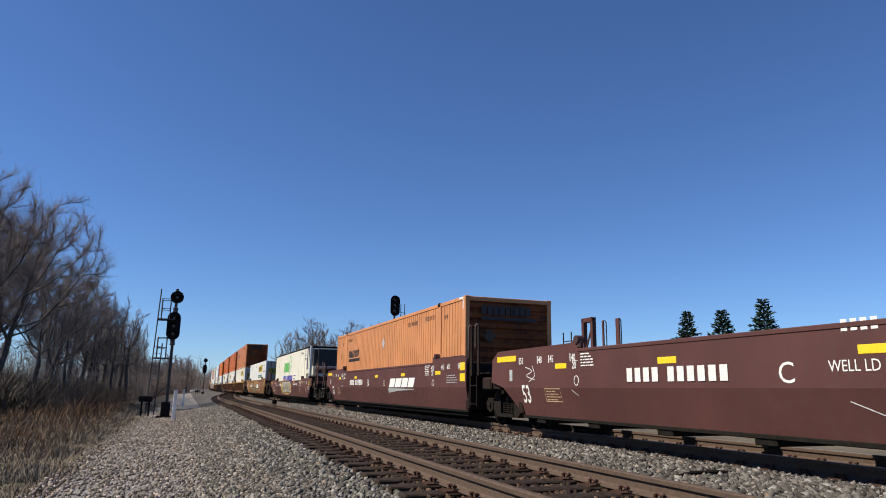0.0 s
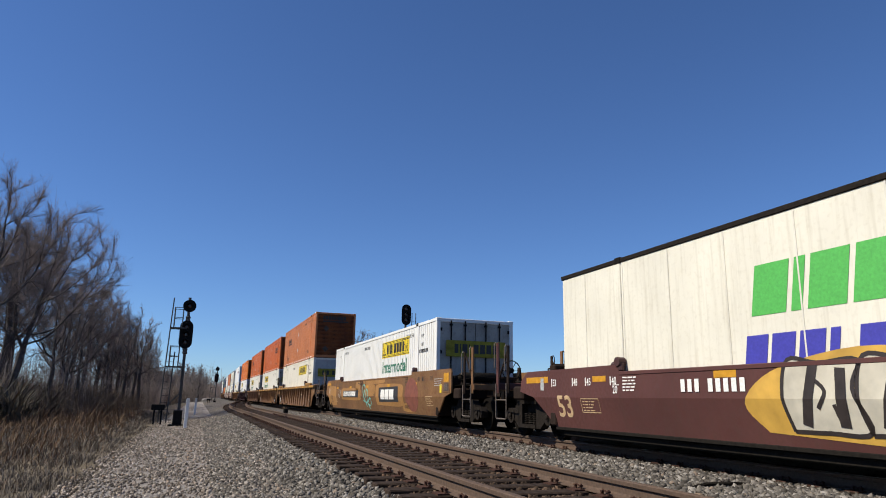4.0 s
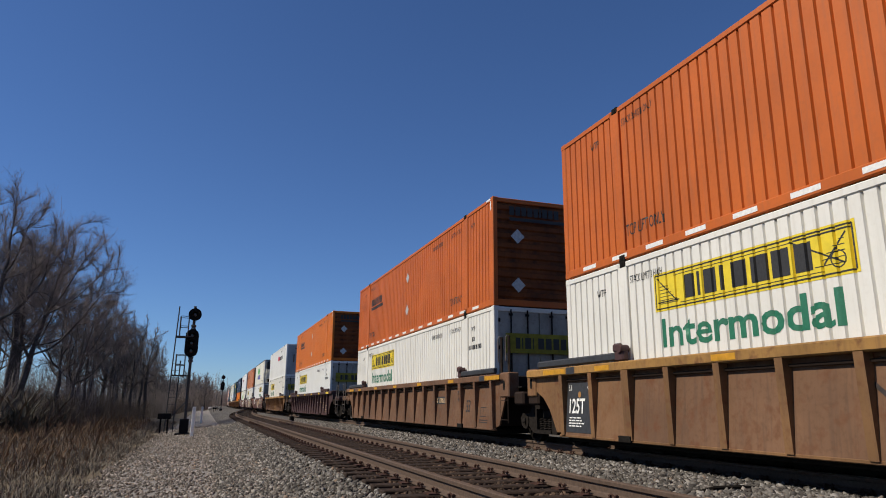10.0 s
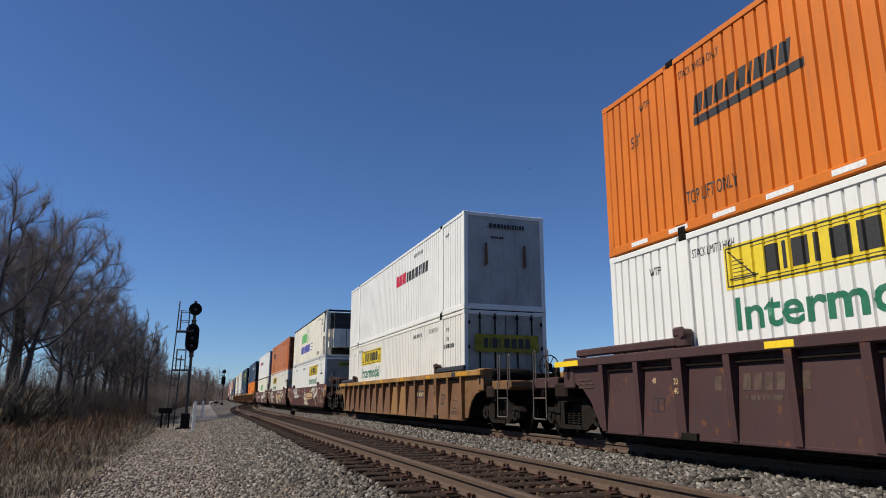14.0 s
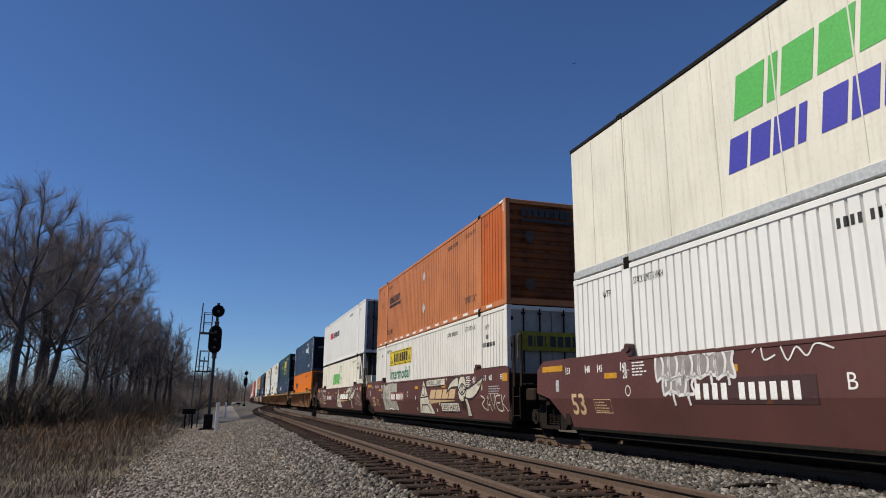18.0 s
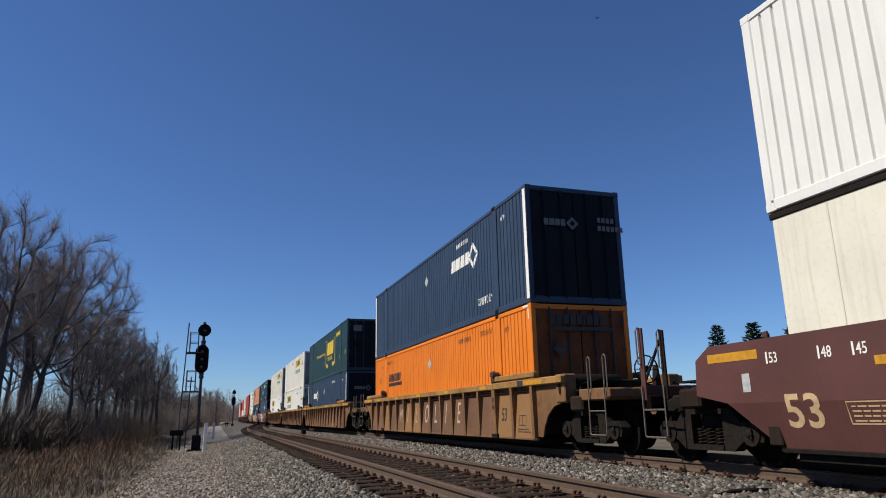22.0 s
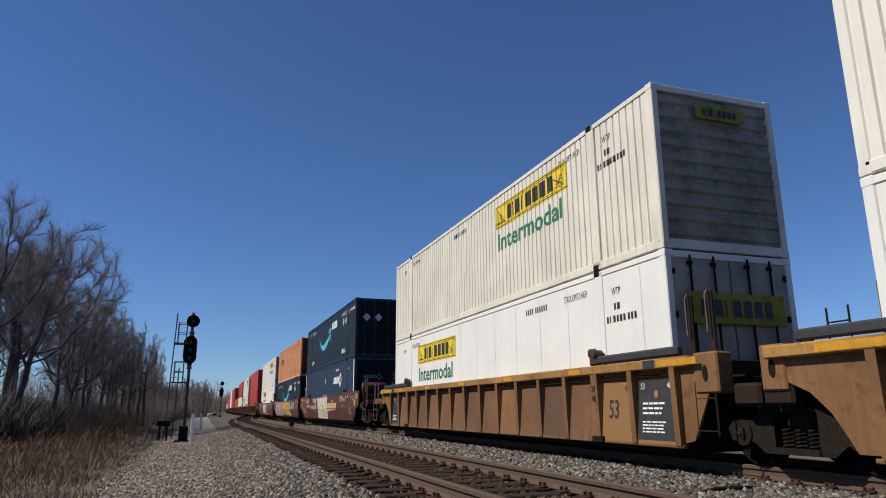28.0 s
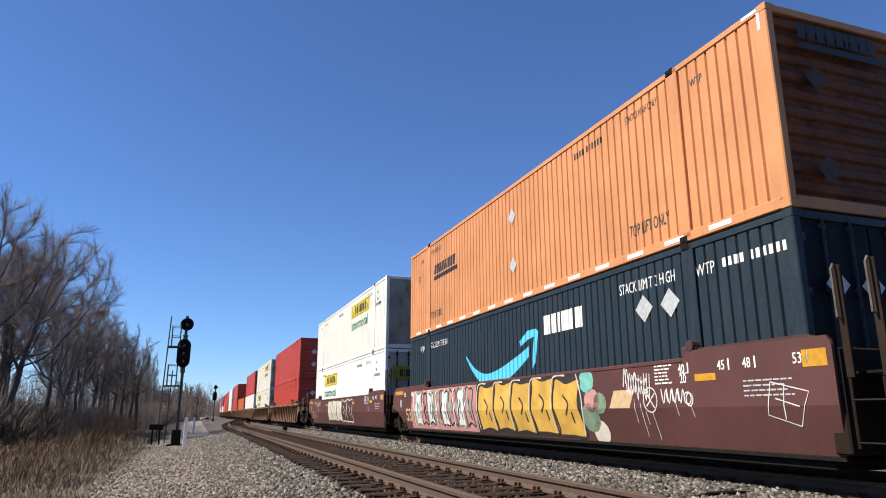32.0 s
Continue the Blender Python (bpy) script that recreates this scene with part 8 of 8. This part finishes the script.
def eye_picture(car, boards):
    """A seeing pyramid and a winged eye in cream with dark outlines."""
    spot(car, "sprayed_pyramid", [(0.0, 0.36), (-1.9, 0.36), (-0.75, 1.54)], SPRAY_CREAM)
    lines(car, "pyramid_outline", [[(0.0, 0.36), (-1.9, 0.36), (-0.75, 1.54), (0.0, 0.36)], [(-0.32, 0.9), (-1.32, 0.94)], oval(-0.75, 1.14, 0.2, 0.16) + [(-0.55, 1.14)], [(-0.25, 0.44), (-0.5, 0.66), (-1.2, 0.66), (-1.5, 0.42)],
                                          [(-0.5, 0.95), (-0.42, 1.05)], [(-0.7, 0.92), (-0.68, 1.0)], [(-0.95, 0.92), (-0.95, 1.0)], [(-1.15, 0.95), (-1.1, 1.05)]], SPRAY_DARK, 0.045)
    wing_l = curve([(-4.5, 1.52), (-4.0, 1.42), (-3.6, 1.22), (-3.45, 1.02)]) + curve([(-3.5, 1.08), (-3.95, 1.2), (-4.6, 1.22)])
    wing_r = curve([(-5.1, 1.12), (-5.6, 1.18), (-6.3, 1.34), (-6.75, 1.46)]) + curve([(-6.5, 1.20), (-6.1, 0.95), (-5.6, 0.86), (-5.1, 0.92)])
    tail = curve([(-5.1, 0.9), (-5.25, 0.7), (-5.2, 0.36)]) + curve([(-5.55, 0.36), (-5.5, 0.7), (-5.4, 0.9)])
    for nm, w in (("sprayed_wing", wing_l), ("sprayed_wing", wing_r), ("sprayed_tail", tail), ("sprayed_eye", oval(-4.95, 1.16, 0.38, 0.40))):
        spot(car, nm, w, SPRAY_CREAM, 0.004 if nm != "sprayed_eye" else 0.006)
    lines(car, "eye_outline", [wing_l, wing_r, tail, oval(-4.95, 1.16, 0.38, 0.40) + [(-4.57, 1.16)], curve([(-4.62, 1.12), (-4.95, 1.3), (-5.28, 1.14), (-4.95, 0.98), (-4.62, 1.12)]), oval(-4.95, 1.14, 0.09, 0.1) + [(-4.86, 1.14)],
                                    curve([(-4.75, 0.8), (-4.85, 0.58), (-4.95, 0.8)]), curve([(-4.95, 0.8), (-5.05, 0.55), (-5.15, 0.82)])], SPRAY_DARK, 0.045, 0.010)
    lines(car, "sprayed_tag", [curve([(-6.5, 0.95), (-6.8, 0.85), (-6.55, 0.7), (-6.85, 0.55)]), [(-6.9, 0.55), (-7.05, 0.95), (-7.2, 0.55)], [(-7.0, 0.7), (-7.15, 0.7)], [(-7.25, 0.98), (-7.4, 0.58), (-7.55, 0.98)], curve([(-7.9, 0.95), (-7.6, 0.9), (-7.65, 0.6), (-7.95, 0.55)]), [(-7.65, 0.76), (-7.85, 0.76)],
                                   [(-8.0, 0.98), (-8.0, 0.55)], [(-8.25, 0.95), (-8.0, 0.76), (-8.3, 0.55)]], SPRAY_CREAM, 0.035)
    for y, z in ((0.3, 0.9), (0.25, 0.5), (-2.2, 0.5), (-4.4, 0.55), (-2.6, 0.7), (-3.4, 1.5), (-6.6, 1.15)):
        spot(car, "paint_drop", oval(y, z, 0.04, 0.07, 8), SPRAY_CREAM)
    if boards:
        for (y0, y1, z0, z1, text) in ((-1.15, -3.25, 1.27, 1.52, "MORE LOVE"), (-2.75, -4.55, 0.46, 0.76, "LESS HATE")):
            spot(car, "sprayed_board", [(y0, z0), (y1, z0 + 0.02), (y1, z1), (y0, z1 - 0.02)], SPRAY_CREAM, 0.008)
            lines(car, "board_outline", [[(y0, z0), (y1, z0 + 0.02), (y1, z1), (y0, z1 - 0.02), (y0, z0)]], SPRAY_DARK, 0.035, 0.011)
            decal("sprayed_words", letters(text, (z1 - z0) * 0.85, 1.35), SPRAY_DARK, car, y0 - 0.12, z0 + 0.05, None, SIDE_X, "", 0.012)


def bubble(car, y, w, z0, z1, fill, edge, seed):
    """One fat sprayed letter with a dark outline and a slit."""
    rng = random.Random(seed)
    pts = curve([(y, z0), (y + w * 0.08, (z0 + z1) / 2), (y - w * 0.05, z1), (y - w * 0.5, z1 - rng.uniform(0, 0.12)), (y - w * 1.02, z1 - 0.04), (y - w * 0.92, (z0 + z1) / 2 + rng.uniform(-0.1, 0.1)), (y - w * 1.05, z0 + 0.03), (y - w * 0.5, z0 + rng.uniform(0, 0.1)), (y, z0)], 5)
    spot(car, "sprayed_letter", pts[:-1], fill, 0.005)
    m = (z0 + z1) / 2
    lines(car, "letter_outline", [pts, curve([(y - w * 0.35, m + 0.22), (y - w * 0.55, m + 0.05), (y - w * 0.42, m - 0.15)], 4), [(y - w * 0.65, m - 0.1), (y - w * 0.7, m - 0.3)]], edge, 0.05, 0.009)


for car, letter in ((u0, "C"), (u1, "B")):
    number_bars(car, 4.49, 0.955, 0.215, 4, 6, REFLECT_WHITE, 0.66)
    decal("stencil", letters(letter, 0.36), LETTER_WHITE, car, 1.50, 0.92, None, SIDE_X)
decal("weight_bars", blocks([0.6] * 4 + [-0.5] + [0.6] * 6, 0.13, 0.3, notch=False), LETTER_WHITE, u0, 0.60, 1.47, None, SIDE_X)
decal("stencil", letters("WELL LD LMT", 0.18, 0.85), LETTER_WHITE, u0, 0.80, 1.04, None, SIDE_X)
lines(u0, "scratch", [[(0.6, 0.72), (0.15, 0.55)], [(6.2, 0.82), (6.0, 0.72)]], SPRAY_WHITE, 0.012)
lines(u0, "chalk_scribble", [curve([(8.0, 1.28), (7.7, 1.2), (7.95, 1.1), (7.6, 1.02)], 4), curve([(7.7, 1.3), (7.6, 1.1), (7.85, 0.98)], 4)], SPRAY_WHITE, 0.018)
swoosh_logo(u1, -1.52, 0.87, LETTER_WHITE, PLACARD)
swoosh_logo(u9, -1.52, 0.87, BUFF, BUFF)
swoosh_logo(u10, -1.52, 0.87, BUFF, BUFF)
swoosh_logo(u11, -1.52, 0.87, LETTER_WHITE, BUFF)
swoosh_logo(u16, -1.52, 0.87, BUFF, BUFF)
for car, letter, big in ((u9, "B", True), (u10, "C", True), (u11, "A", False)):
    eye_picture(car, car is u10)
    spot(car, "number_patch", [(4.35, 0.78), (4.35, 1.14), (2.0, 1.14), (2.0, 0.78)], MAROON_DULL if car is u9 else GHOST_RED, 0.006)
    number_bars(car, 4.22, 0.84, 0.23, 4, 6, LETTER_WHITE, 0.5)
    decal("stencil", letters(letter, 0.28), LETTER_WHITE, car, 1.6, 0.95, None, SIDE_X)
SPRAY_GREY = plain("thin_grey_spray", (0.27, 0.245, 0.235), 0.6, 0.0, 3, 0.3)
SPRAY_STONE = plain("stone_grey_spray", (0.34, 0.33, 0.27), 0.6, 0.0, 3, 0.25)
for k in range(5):
    bubble(u9, 5.15 - 0.36 * k, 0.34, 1.12 + 0.03 * (k % 2), 1.55, SPRAY_GREY, SPRAY_WHITE, 3 * k + 1)
for k in range(2):
    bubble(u9, 4.98 - 0.36 * k, 0.36, 0.90, 1.20, SPRAY_GREY, SPRAY_WHITE, 50 + k)
lines(u9, "white_scrawl", [curve([(3.0, 1.45), (2.85, 1.55), (2.8, 1.35), (2.6, 1.4)], 4), curve([(2.5, 1.5), (2.4, 1.32), (2.25, 1.48), (2.1, 1.36), (1.95, 1.5), (1.7, 1.42)], 4)], SPRAY_WHITE, 0.025)
for k in range(3):
    bubble(u10, 5.75 - 0.86 * k, 0.84, 0.38 + 0.05 * (k % 2), 1.52, SPRAY_STONE, SPRAY_DARK if k != 1 else SPRAY_WHITE, 30 + k)
for k in range(3):
    bubble(u11, 6.4 - 0.5 * k, 0.46, 0.55, 1.45, MAROON_DULL, SPRAY_WHITE, 3 * k + 1)

# a black strap hangs in a V between two posts; faded letters and a bare panel beside it
lines(u5, "hanging_strap", [[(1.80, 1.30), (1.55, 1.05), (1.33, 0.86), (1.22, 0.74), (1.10, 0.86), (0.95, 1.28)]], SPRAY_DARK, 0.05, 0.012, "panel")
for k in range(3):
    spot(u5, "faded_letter", [(-1.05 - 0.36 * k, 0.80), (-1.05 - 0.36 * k, 1.06), (-1.32 - 0.36 * k, 1.06), (-1.32 - 0.36 * k, 0.80)], GHOST_RED, 0.006, "panel")
spot(u5, "bare_patch", [(-2.92, 0.30), (-2.92, 1.18), (-3.72, 1.18), (-3.72, 0.30)], PATCH_PAINT, 0.005, "panel")
# bubble-letter car: pale bubble letters outlined in black, white words
number_bars(u2, 4.4, 0.95, 0.18, 3, 5, LETTER_WHITE, 0.5)
spot(u2, "sprayed_cloud", curve([(2.9, 0.45), (3.2, 0.8), (2.7, 1.2), (1.5, 1.42), (0.2, 1.3), (-1.2, 1.25), (-1.9, 0.85), (-1.4, 0.5), (0.4, 0.36), (2.9, 0.45)], 5)[:-1], SPRAY_GOLD, 0.004)
for k in range(4):
    bubble(u2, 2.5 - 1.0 * k, 0.95, 0.48, 1.32, SPRAY_CREAM, SPRAY_DARK, 40 + k)
    lines(u2, "letter_fill", [[(2.3 - 1.0 * k, 0.55), (2.1 - 1.0 * k, 1.25)], [(1.8 - 1.0 * k, 0.55), (1.75 - 1.0 * k, 1.2)]], SPRAY_DARK, 0.13, 0.011)
decal("small_print_bars", blocks([0.5] * 7 + [-0.4] + [0.5] * 4 + [-0.4] + [0.5] * 5, 0.10, 0.3), LETTER_WHITE, u2, -3.05, 1.0, None, SIDE_X)
lines(u2, "round_emblem", [oval(-2.8, 1.1, 0.11, 0.12) + [(-2.69, 1.1)]], LETTER_WHITE, 0.03)

# patched yellow car: black panels, bare patches, ghost emblem, scribbles
for a, b, c, d in ((5.5, 1.5, 0.72, 1.22), (8.9, 7.0, 0.45, 1.35), (-1.3, -4.9, 0.55, 1.30), (0.6, -1.0, 0.9, 1.35), (-4.9, -6.2, 0.38, 0.62), (2.4, 1.6, 1.1, 1.5), (0.9, -2.5, 1.38, 1.54)):
    spot(u3, "paint_patch", curve([(a, c), (a + 0.08, (c + d) / 2), (a - 0.06, d), ((a + b) / 2, d + 0.03), (b, d - 0.04), (b - 0.08, (c + d) / 2), (b + 0.05, c), ((a + b) / 2, c - 0.03), (a, c)], 4)[:-1], PATCH_PAINT, 0.003)
spot(u3, "number_panel", [(5.15, 0.82), (5.15, 1.12), (1.9, 1.12), (1.9, 0.82)], BLACK_PLATE, 0.006)
number_bars(u3, 5.0, 0.87, 0.21, 4, 6, LETTER_WHITE, 0.85)
spot(u3, "emblem_panel", [(-1.7, 0.66), (-1.7, 1.20), (-4.4, 1.22), (-4.4, 0.68)], BLACK_PLATE, 0.006)
decal("emblem_bars", blocks([1.5, 1.5, 1.7], 0.36, 0.18, 0.12), LETTER_WHITE, u3, -2.0, 0.76, None, SIDE_X, "", 0.010)
spot(u3, "ghost_emblem", oval(-6.0, 0.92, 0.75, 0.55), GHOST_RED, 0.005)
lines(u3, "black_scrawl", [[(2.0, 1.45), (1.4, 1.35), (1.1, 1.5)], curve([(1.6, 1.3), (1.45, 1.52), (1.3, 1.3), (1.0, 1.45), (0.9, 1.2)], 4), [(0.7, 1.5), (0.55, 1.4), (0.5, 1.55)], [(1.1, 1.2), (0.9, 0.9)]], SPRAY_DARK, 0.035)
lines(u3, "teal_scrawl", [curve([(0.9, 0.8), (0.6, 1.2), (0.85, 1.35), (1.05, 1.2), (0.75, 0.8), (0.4, 0.45)], 6), curve([(0.5, 0.8), (0.35, 1.15), (0.1, 1.0), (0.25, 0.6), (-0.2, 0.5)], 6), curve([(0.95, 0.7), (0.3, 0.62), (-0.3, 0.8), (-0.4, 0.5)], 6), [(0.1, 0.5), (-0.1, 0.36)]], SPRAY_TEAL, 0.06)
lines(u3, "white_scrawl", [curve([(6.3, 1.25), (6.1, 1.0), (6.3, 0.9), (6.0, 0.8)], 4), curve([(6.0, 1.2), (5.8, 1.0), (5.95, 0.85)], 4)], SPRAY_WHITE, 0.03)
lines(u3, "plate_ring", [oval(1.33, 0.98, 0.2, 0.2) + [(1.53, 0.98)]], SPRAY_DARK, 0.02)
decal("stencil", letters("GWF13", 0.18), SPRAY_DARK, u3, -5.1, 0.46, None, SIDE_X, "", 0.008)

# chalked letters between the posts
for k, ch in enumerate("MILOLIE"):
    decal("chalk_letter", letters(ch, 0.75 + 0.1 * (k > 2), 0.7), CHALK, u12, 3.50 - 1.09 * k, 0.55, None, "panel")
for car in (u13, u5, u4):
    number_bars(car, 1.2, 1.44, 0.08, 4, 6, LETTER_BLACK, 0.6, SIDE_X + 0.06)
for car in (u4, u6, u8):
    spot(car, "number_patch", [(-3.5, 0.83), (-3.5, 1.04), (-4.88, 1.04), (-4.88, 0.83)], BLACK_PLATE, 0.008, "panel")
    decal("number_bars", blocks([0.42] * 4, 0.14, 0.42), BUFF, car, -3.56, 0.86, None, "panel", "", 0.014)
    decal("number_bars", blocks([0.42] * 6, 0.14, 0.42), BUFF, car, -4.14, 0.86, None, "panel", "", 0.014)
lines(u4, "chalk_word", [curve([(-7.7, 0.72), (-7.85, 0.78), (-7.95, 0.70), (-8.05, 0.76)], 3), [(-7.72, 0.62), (-7.9, 0.62), (-8.05, 0.66)], [(-7.75, 0.50), (-7.9, 0.54), (-7.9, 0.48), (-8.08, 0.52)]], LETTER_WHITE, 0.014, 0.012, "panel")
number_bars(u13, -3.2, 0.86, 0.22, 4, 0, LETTER_BLACK, 0.6, "panel")
lines(u7, "white_scrawl", [curve([(-4.2, 1.1), (-4.4, 1.25), (-4.6, 1.05), (-4.75, 1.2)], 4), curve([(-4.3, 1.0), (-4.5, 0.9), (-4.7, 1.0)], 4)], SPRAY_WHITE, 0.025, base="panel")

# the big pale piece on the last maroon cars
number_bars(u16, 4.6, 0.82, 0.24, 4, 6, BUFF, 0.6)
spot(u16, "sprayed_field", curve([(2.2, 1.52), (1.9, 1.2), (1.8, 0.8), (2.0, 0.34), (0.4, 0.31), (-1.2, 0.33), (-1.42, 0.9), (-1.3, 1.56), (0.4, 1.56), (2.2, 1.52)], 5)[:-1], SPRAY_CREAM, 0.004)
lines(u16, "letter_outline", [curve([(1.7, 1.5), (1.6, 1.1), (1.4, 0.7)]), curve([(1.3, 1.45), (0.95, 1.4), (1.2, 1.1), (1.0, 0.8), (0.7, 0.45)]), [(0.6, 1.0), (0.55, 1.3), (0.35, 1.02), (0.6, 1.0)], [(0.2, 1.5), (-0.1, 0.5), (-0.4, 1.0), (-0.7, 0.45)], curve([(0.2, 0.8), (0.0, 0.5), (-0.3, 0.4)]),
                                    curve([(-0.4, 1.5), (-0.55, 1.0), (-0.3, 0.95), (-0.9, 0.4)]), curve([(-1.3, 1.3), (-1.0, 1.0), (-1.2, 0.7)])], SPRAY_DARK, 0.032)
lines(u16, "white_scrawl", [curve([(3.1, 1.5), (2.8, 1.35), (3.0, 1.2), (2.7, 1.1)], 4), [(2.9, 1.45), (2.75, 0.5)], [(2.6, 1.5), (2.55, 0.85)], curve([(6.6, 1.05), (6.3, 0.95), (6.1, 1.1), (5.8, 0.95), (5.6, 1.05)], 4)], SPRAY_WHITE, 0.03)
lines(u16, "white_scrawl", [[(5.85 - 0.09 * k, 0.95), (5.83 - 0.09 * k, 1.10), (5.78 - 0.09 * k, 0.97), (5.76 - 0.09 * k, 1.10)] for k in range(9)], SPRAY_WHITE, 0.018)
lines(u16, "dark_scrawl", [curve([(5.6 - 0.22 * k, 1.30), (5.55 - 0.22 * k, 1.48), (5.45 - 0.22 * k, 1.32), (5.40 - 0.22 * k, 1.46)], 4) for k in range(6)], SPRAY_DARK, 0.022)
lines(u16, "white_scrawl", [curve([(3.25 - 0.10 * k, 1.25), (3.20 - 0.10 * k, 1.50), (3.14 - 0.10 * k, 1.20), (3.10 - 0.10 * k, 1.42)], 4) for k in range(7)], SPRAY_WHITE, 0.020)
decal("stencil", letters("B", 0.30), LETTER_WHITE, u16, 1.32, 0.92, None, SIDE_X, "", 0.012)
for y in (4.0, 3.7, 3.45, 3.2):
    lines(u16, "painted_tear", [curve([(y, 1.5), (y + 0.05, 1.36), (y, 1.32), (y - 0.05, 1.36), (y, 1.5)], 3)], SPRAY_WHITE, 0.02)
spot(u17, "sprayed_field", [(7.6, 0.34), (7.4, 1.48), (1.7, 1.52), (1.5, 0.33)], SPRAY_PINK, 0.003)
for k in range(8):
    bubble(u17, 7.0 - 0.62 * k, 0.48, 0.45, 1.42, SPRAY_WHITE if k % 2 == 0 else SPRAY_PINK, SPRAY_DARK if k % 3 else SPRAY_SAGE, 60 + k)
spot(u17, "sprayed_field", [(2.0, 0.32), (1.9, 1.50), (-3.2, 1.53), (-3.1, 0.33)], SPRAY_DARK, 0.004)
for k in range(5):
    bubble(u17, 1.75 - 0.96 * k, 0.95, 0.36 + 0.03 * (k % 2), 1.50 - 0.06 * ((k + 1) % 2), SPRAY_GOLD, SPRAY_DARK, 80 + k)
lines(u17, "letter_highlight", [curve([(1.85 - 0.96 * k, 0.40), (1.90 - 0.96 * k, 0.95), (1.78 - 0.96 * k, 1.46), (1.30 - 0.96 * k, 1.49)], 5) for k in range(5)] + [curve([(-2.95, 1.50), (-3.12, 0.95), (-3.02, 0.36)], 5)], SPRAY_CREAM, 0.035, 0.012)
for k in range(14):
    y = 7.2 - 0.36 * k
    lines(u17, "thin_letter", [curve([(y, 0.42 + 0.2 * (k % 2)), (y - 0.05, 0.9), (y + 0.04, 1.3), (y - 0.10, 1.45)], 4), [(y - 0.03, 0.8), (y - 0.22, 1.1)]], (SPRAY_WHITE, SPRAY_TEAL, SPRAY_WHITE, SPRAY_DARK)[k % 4], 0.05, 0.011)
for y, z, r, m in ((-3.3, 1.35, 0.25, SPRAY_TEAL), (-3.45, 1.0, 0.25, SPRAY_PINK), (-3.35, 0.7, 0.3, SPRAY_SAGE), (-3.7, 0.95, 0.22, SPRAY_SAGE), (-3.6, 0.45, 0.25, SPRAY_CREAM)):
    spot(u17, "sprayed_blot", oval(y, z, r, r * 0.85, 12), m, 0.007)
decal("railway_name_bars", blocks([2.0], 0.29, 0.1, 0.55), BUFF, u17, -4.0, 0.86, None, SIDE_X)
rng = random.Random(17)
lines(u17, "white_scrawl", [curve([(-4.45 - 0.07 * k, 1.20 + rng.uniform(-0.1, 0.1)), (-4.50 - 0.07 * k, 1.50 - 0.03 * k + rng.uniform(-0.05, 0.05)), (-4.56 - 0.07 * k, 1.02 + rng.uniform(-0.06, 0.1)), (-4.60 - 0.07 * k, 1.36 + rng.uniform(-0.1, 0.05))], 4) for k in range(9)], SPRAY_WHITE, 0.017)
lines(u17, "white_scrawl", [oval(-5.14, 0.98, 0.17, 0.19) + [(-4.97, 0.98)], [(-5.02, 1.12), (-5.24, 0.86)], [(-5.26, 1.08), (-5.04, 0.88)]] + [curve([(-5.42 - 0.13 * k, 1.14), (-5.47 - 0.13 * k, 0.92), (-5.53 - 0.13 * k, 1.12), (-5.56 - 0.13 * k, 0.95)], 4) for k in range(4)] + [oval(-6.05, 0.97, 0.07, 0.09) + [(-5.98, 0.97)]], SPRAY_WHITE, 0.020)
lines(u17, "paint_drip", [[(-4.72, 1.0), (-4.74, 0.62)], [(-4.88, 0.95), (-4.92, 0.42)], [(-5.0, 0.82), (-5.02, 0.60)], [(-5.16, 0.8), (-5.22, 0.38)], [(-5.75, 0.92), (-5.77, 0.74)], [(-6.08, 0.88), (-6.1, 0.72)]], SPRAY_WHITE, 0.010)
lines(u17, "chalk_square", [[(-7.55, 1.15), (-7.45, 0.75), (-7.9, 0.62), (-8.1, 1.02), (-7.55, 1.15)], [(-7.6, 0.95), (-7.95, 0.85)], [(-7.75, 1.1), (-7.7, 0.7)]], SPRAY_WHITE, 0.014)
for k in range(5):
    bubble(u18, 3.0 - 1.2 * k, 1.1, 0.42, 1.45, SPRAY_CREAM if k < 3 else MAROON_DULL, SPRAY_DARK if k < 3 else SPRAY_CREAM, 90 + k)


# ---- everything that moves ----
def motions():
    coarse = [1.0 * k for k in range(33)]
    for ob, mid, z in train:
        walk(ob, [(t, on_line(mid - run(t), z)) for t in coarse])
    rows = []
    for k, (t, x, y, z) in enumerate(BIRD_WAY):
        a, b = BIRD_WAY[max(k - 1, 0)], BIRD_WAY[min(k + 1, len(BIRD_WAY) - 1)]
        rows.append((t, Matrix.Translation((x, y, z)) @ Matrix.Rotation(math.atan2(a[1] - b[1], b[2] - a[2]), 4, "Z") @ Matrix.Rotation(0.25, 4, "Y")))
    walk(bird, rows)
    near = {}
    for front, car in units:
        near[car.name] = front + HALF
    for ws, place, car in wheelsets:
        mid = near.get(car.name)
        if mid is None:
            continue
        # turned while the car runs past, from 45 m off until it is out of sight
        t0, t1 = max(0.0, (mid - 45.0) / 11.24), min(32.0, (mid + 12.0) / 11.24)
        rows = [0.0] + ([] if t1 <= 0 else [t0 + (t1 - t0) * k / max(1, int((t1 - t0) * 20)) for k in range(1, int((t1 - t0) * 20) + 1)]) + [32.0]
        rows = sorted({round(t * 30) / 30 for t in rows})
        a = 0.0
        keys = []
        last = None
        for t in rows:
            if last is not None:
                d = (run(t) - run(last)) / WHEEL_R
                a += d if t0 <= last and t <= t1 + 0.05 and d < 1.5 else 0.6
            last = t
            keys.append((t, Matrix.Translation(place) @ Matrix.Rotation(a, 4, "X")))
        walk(ws, keys)


motions()
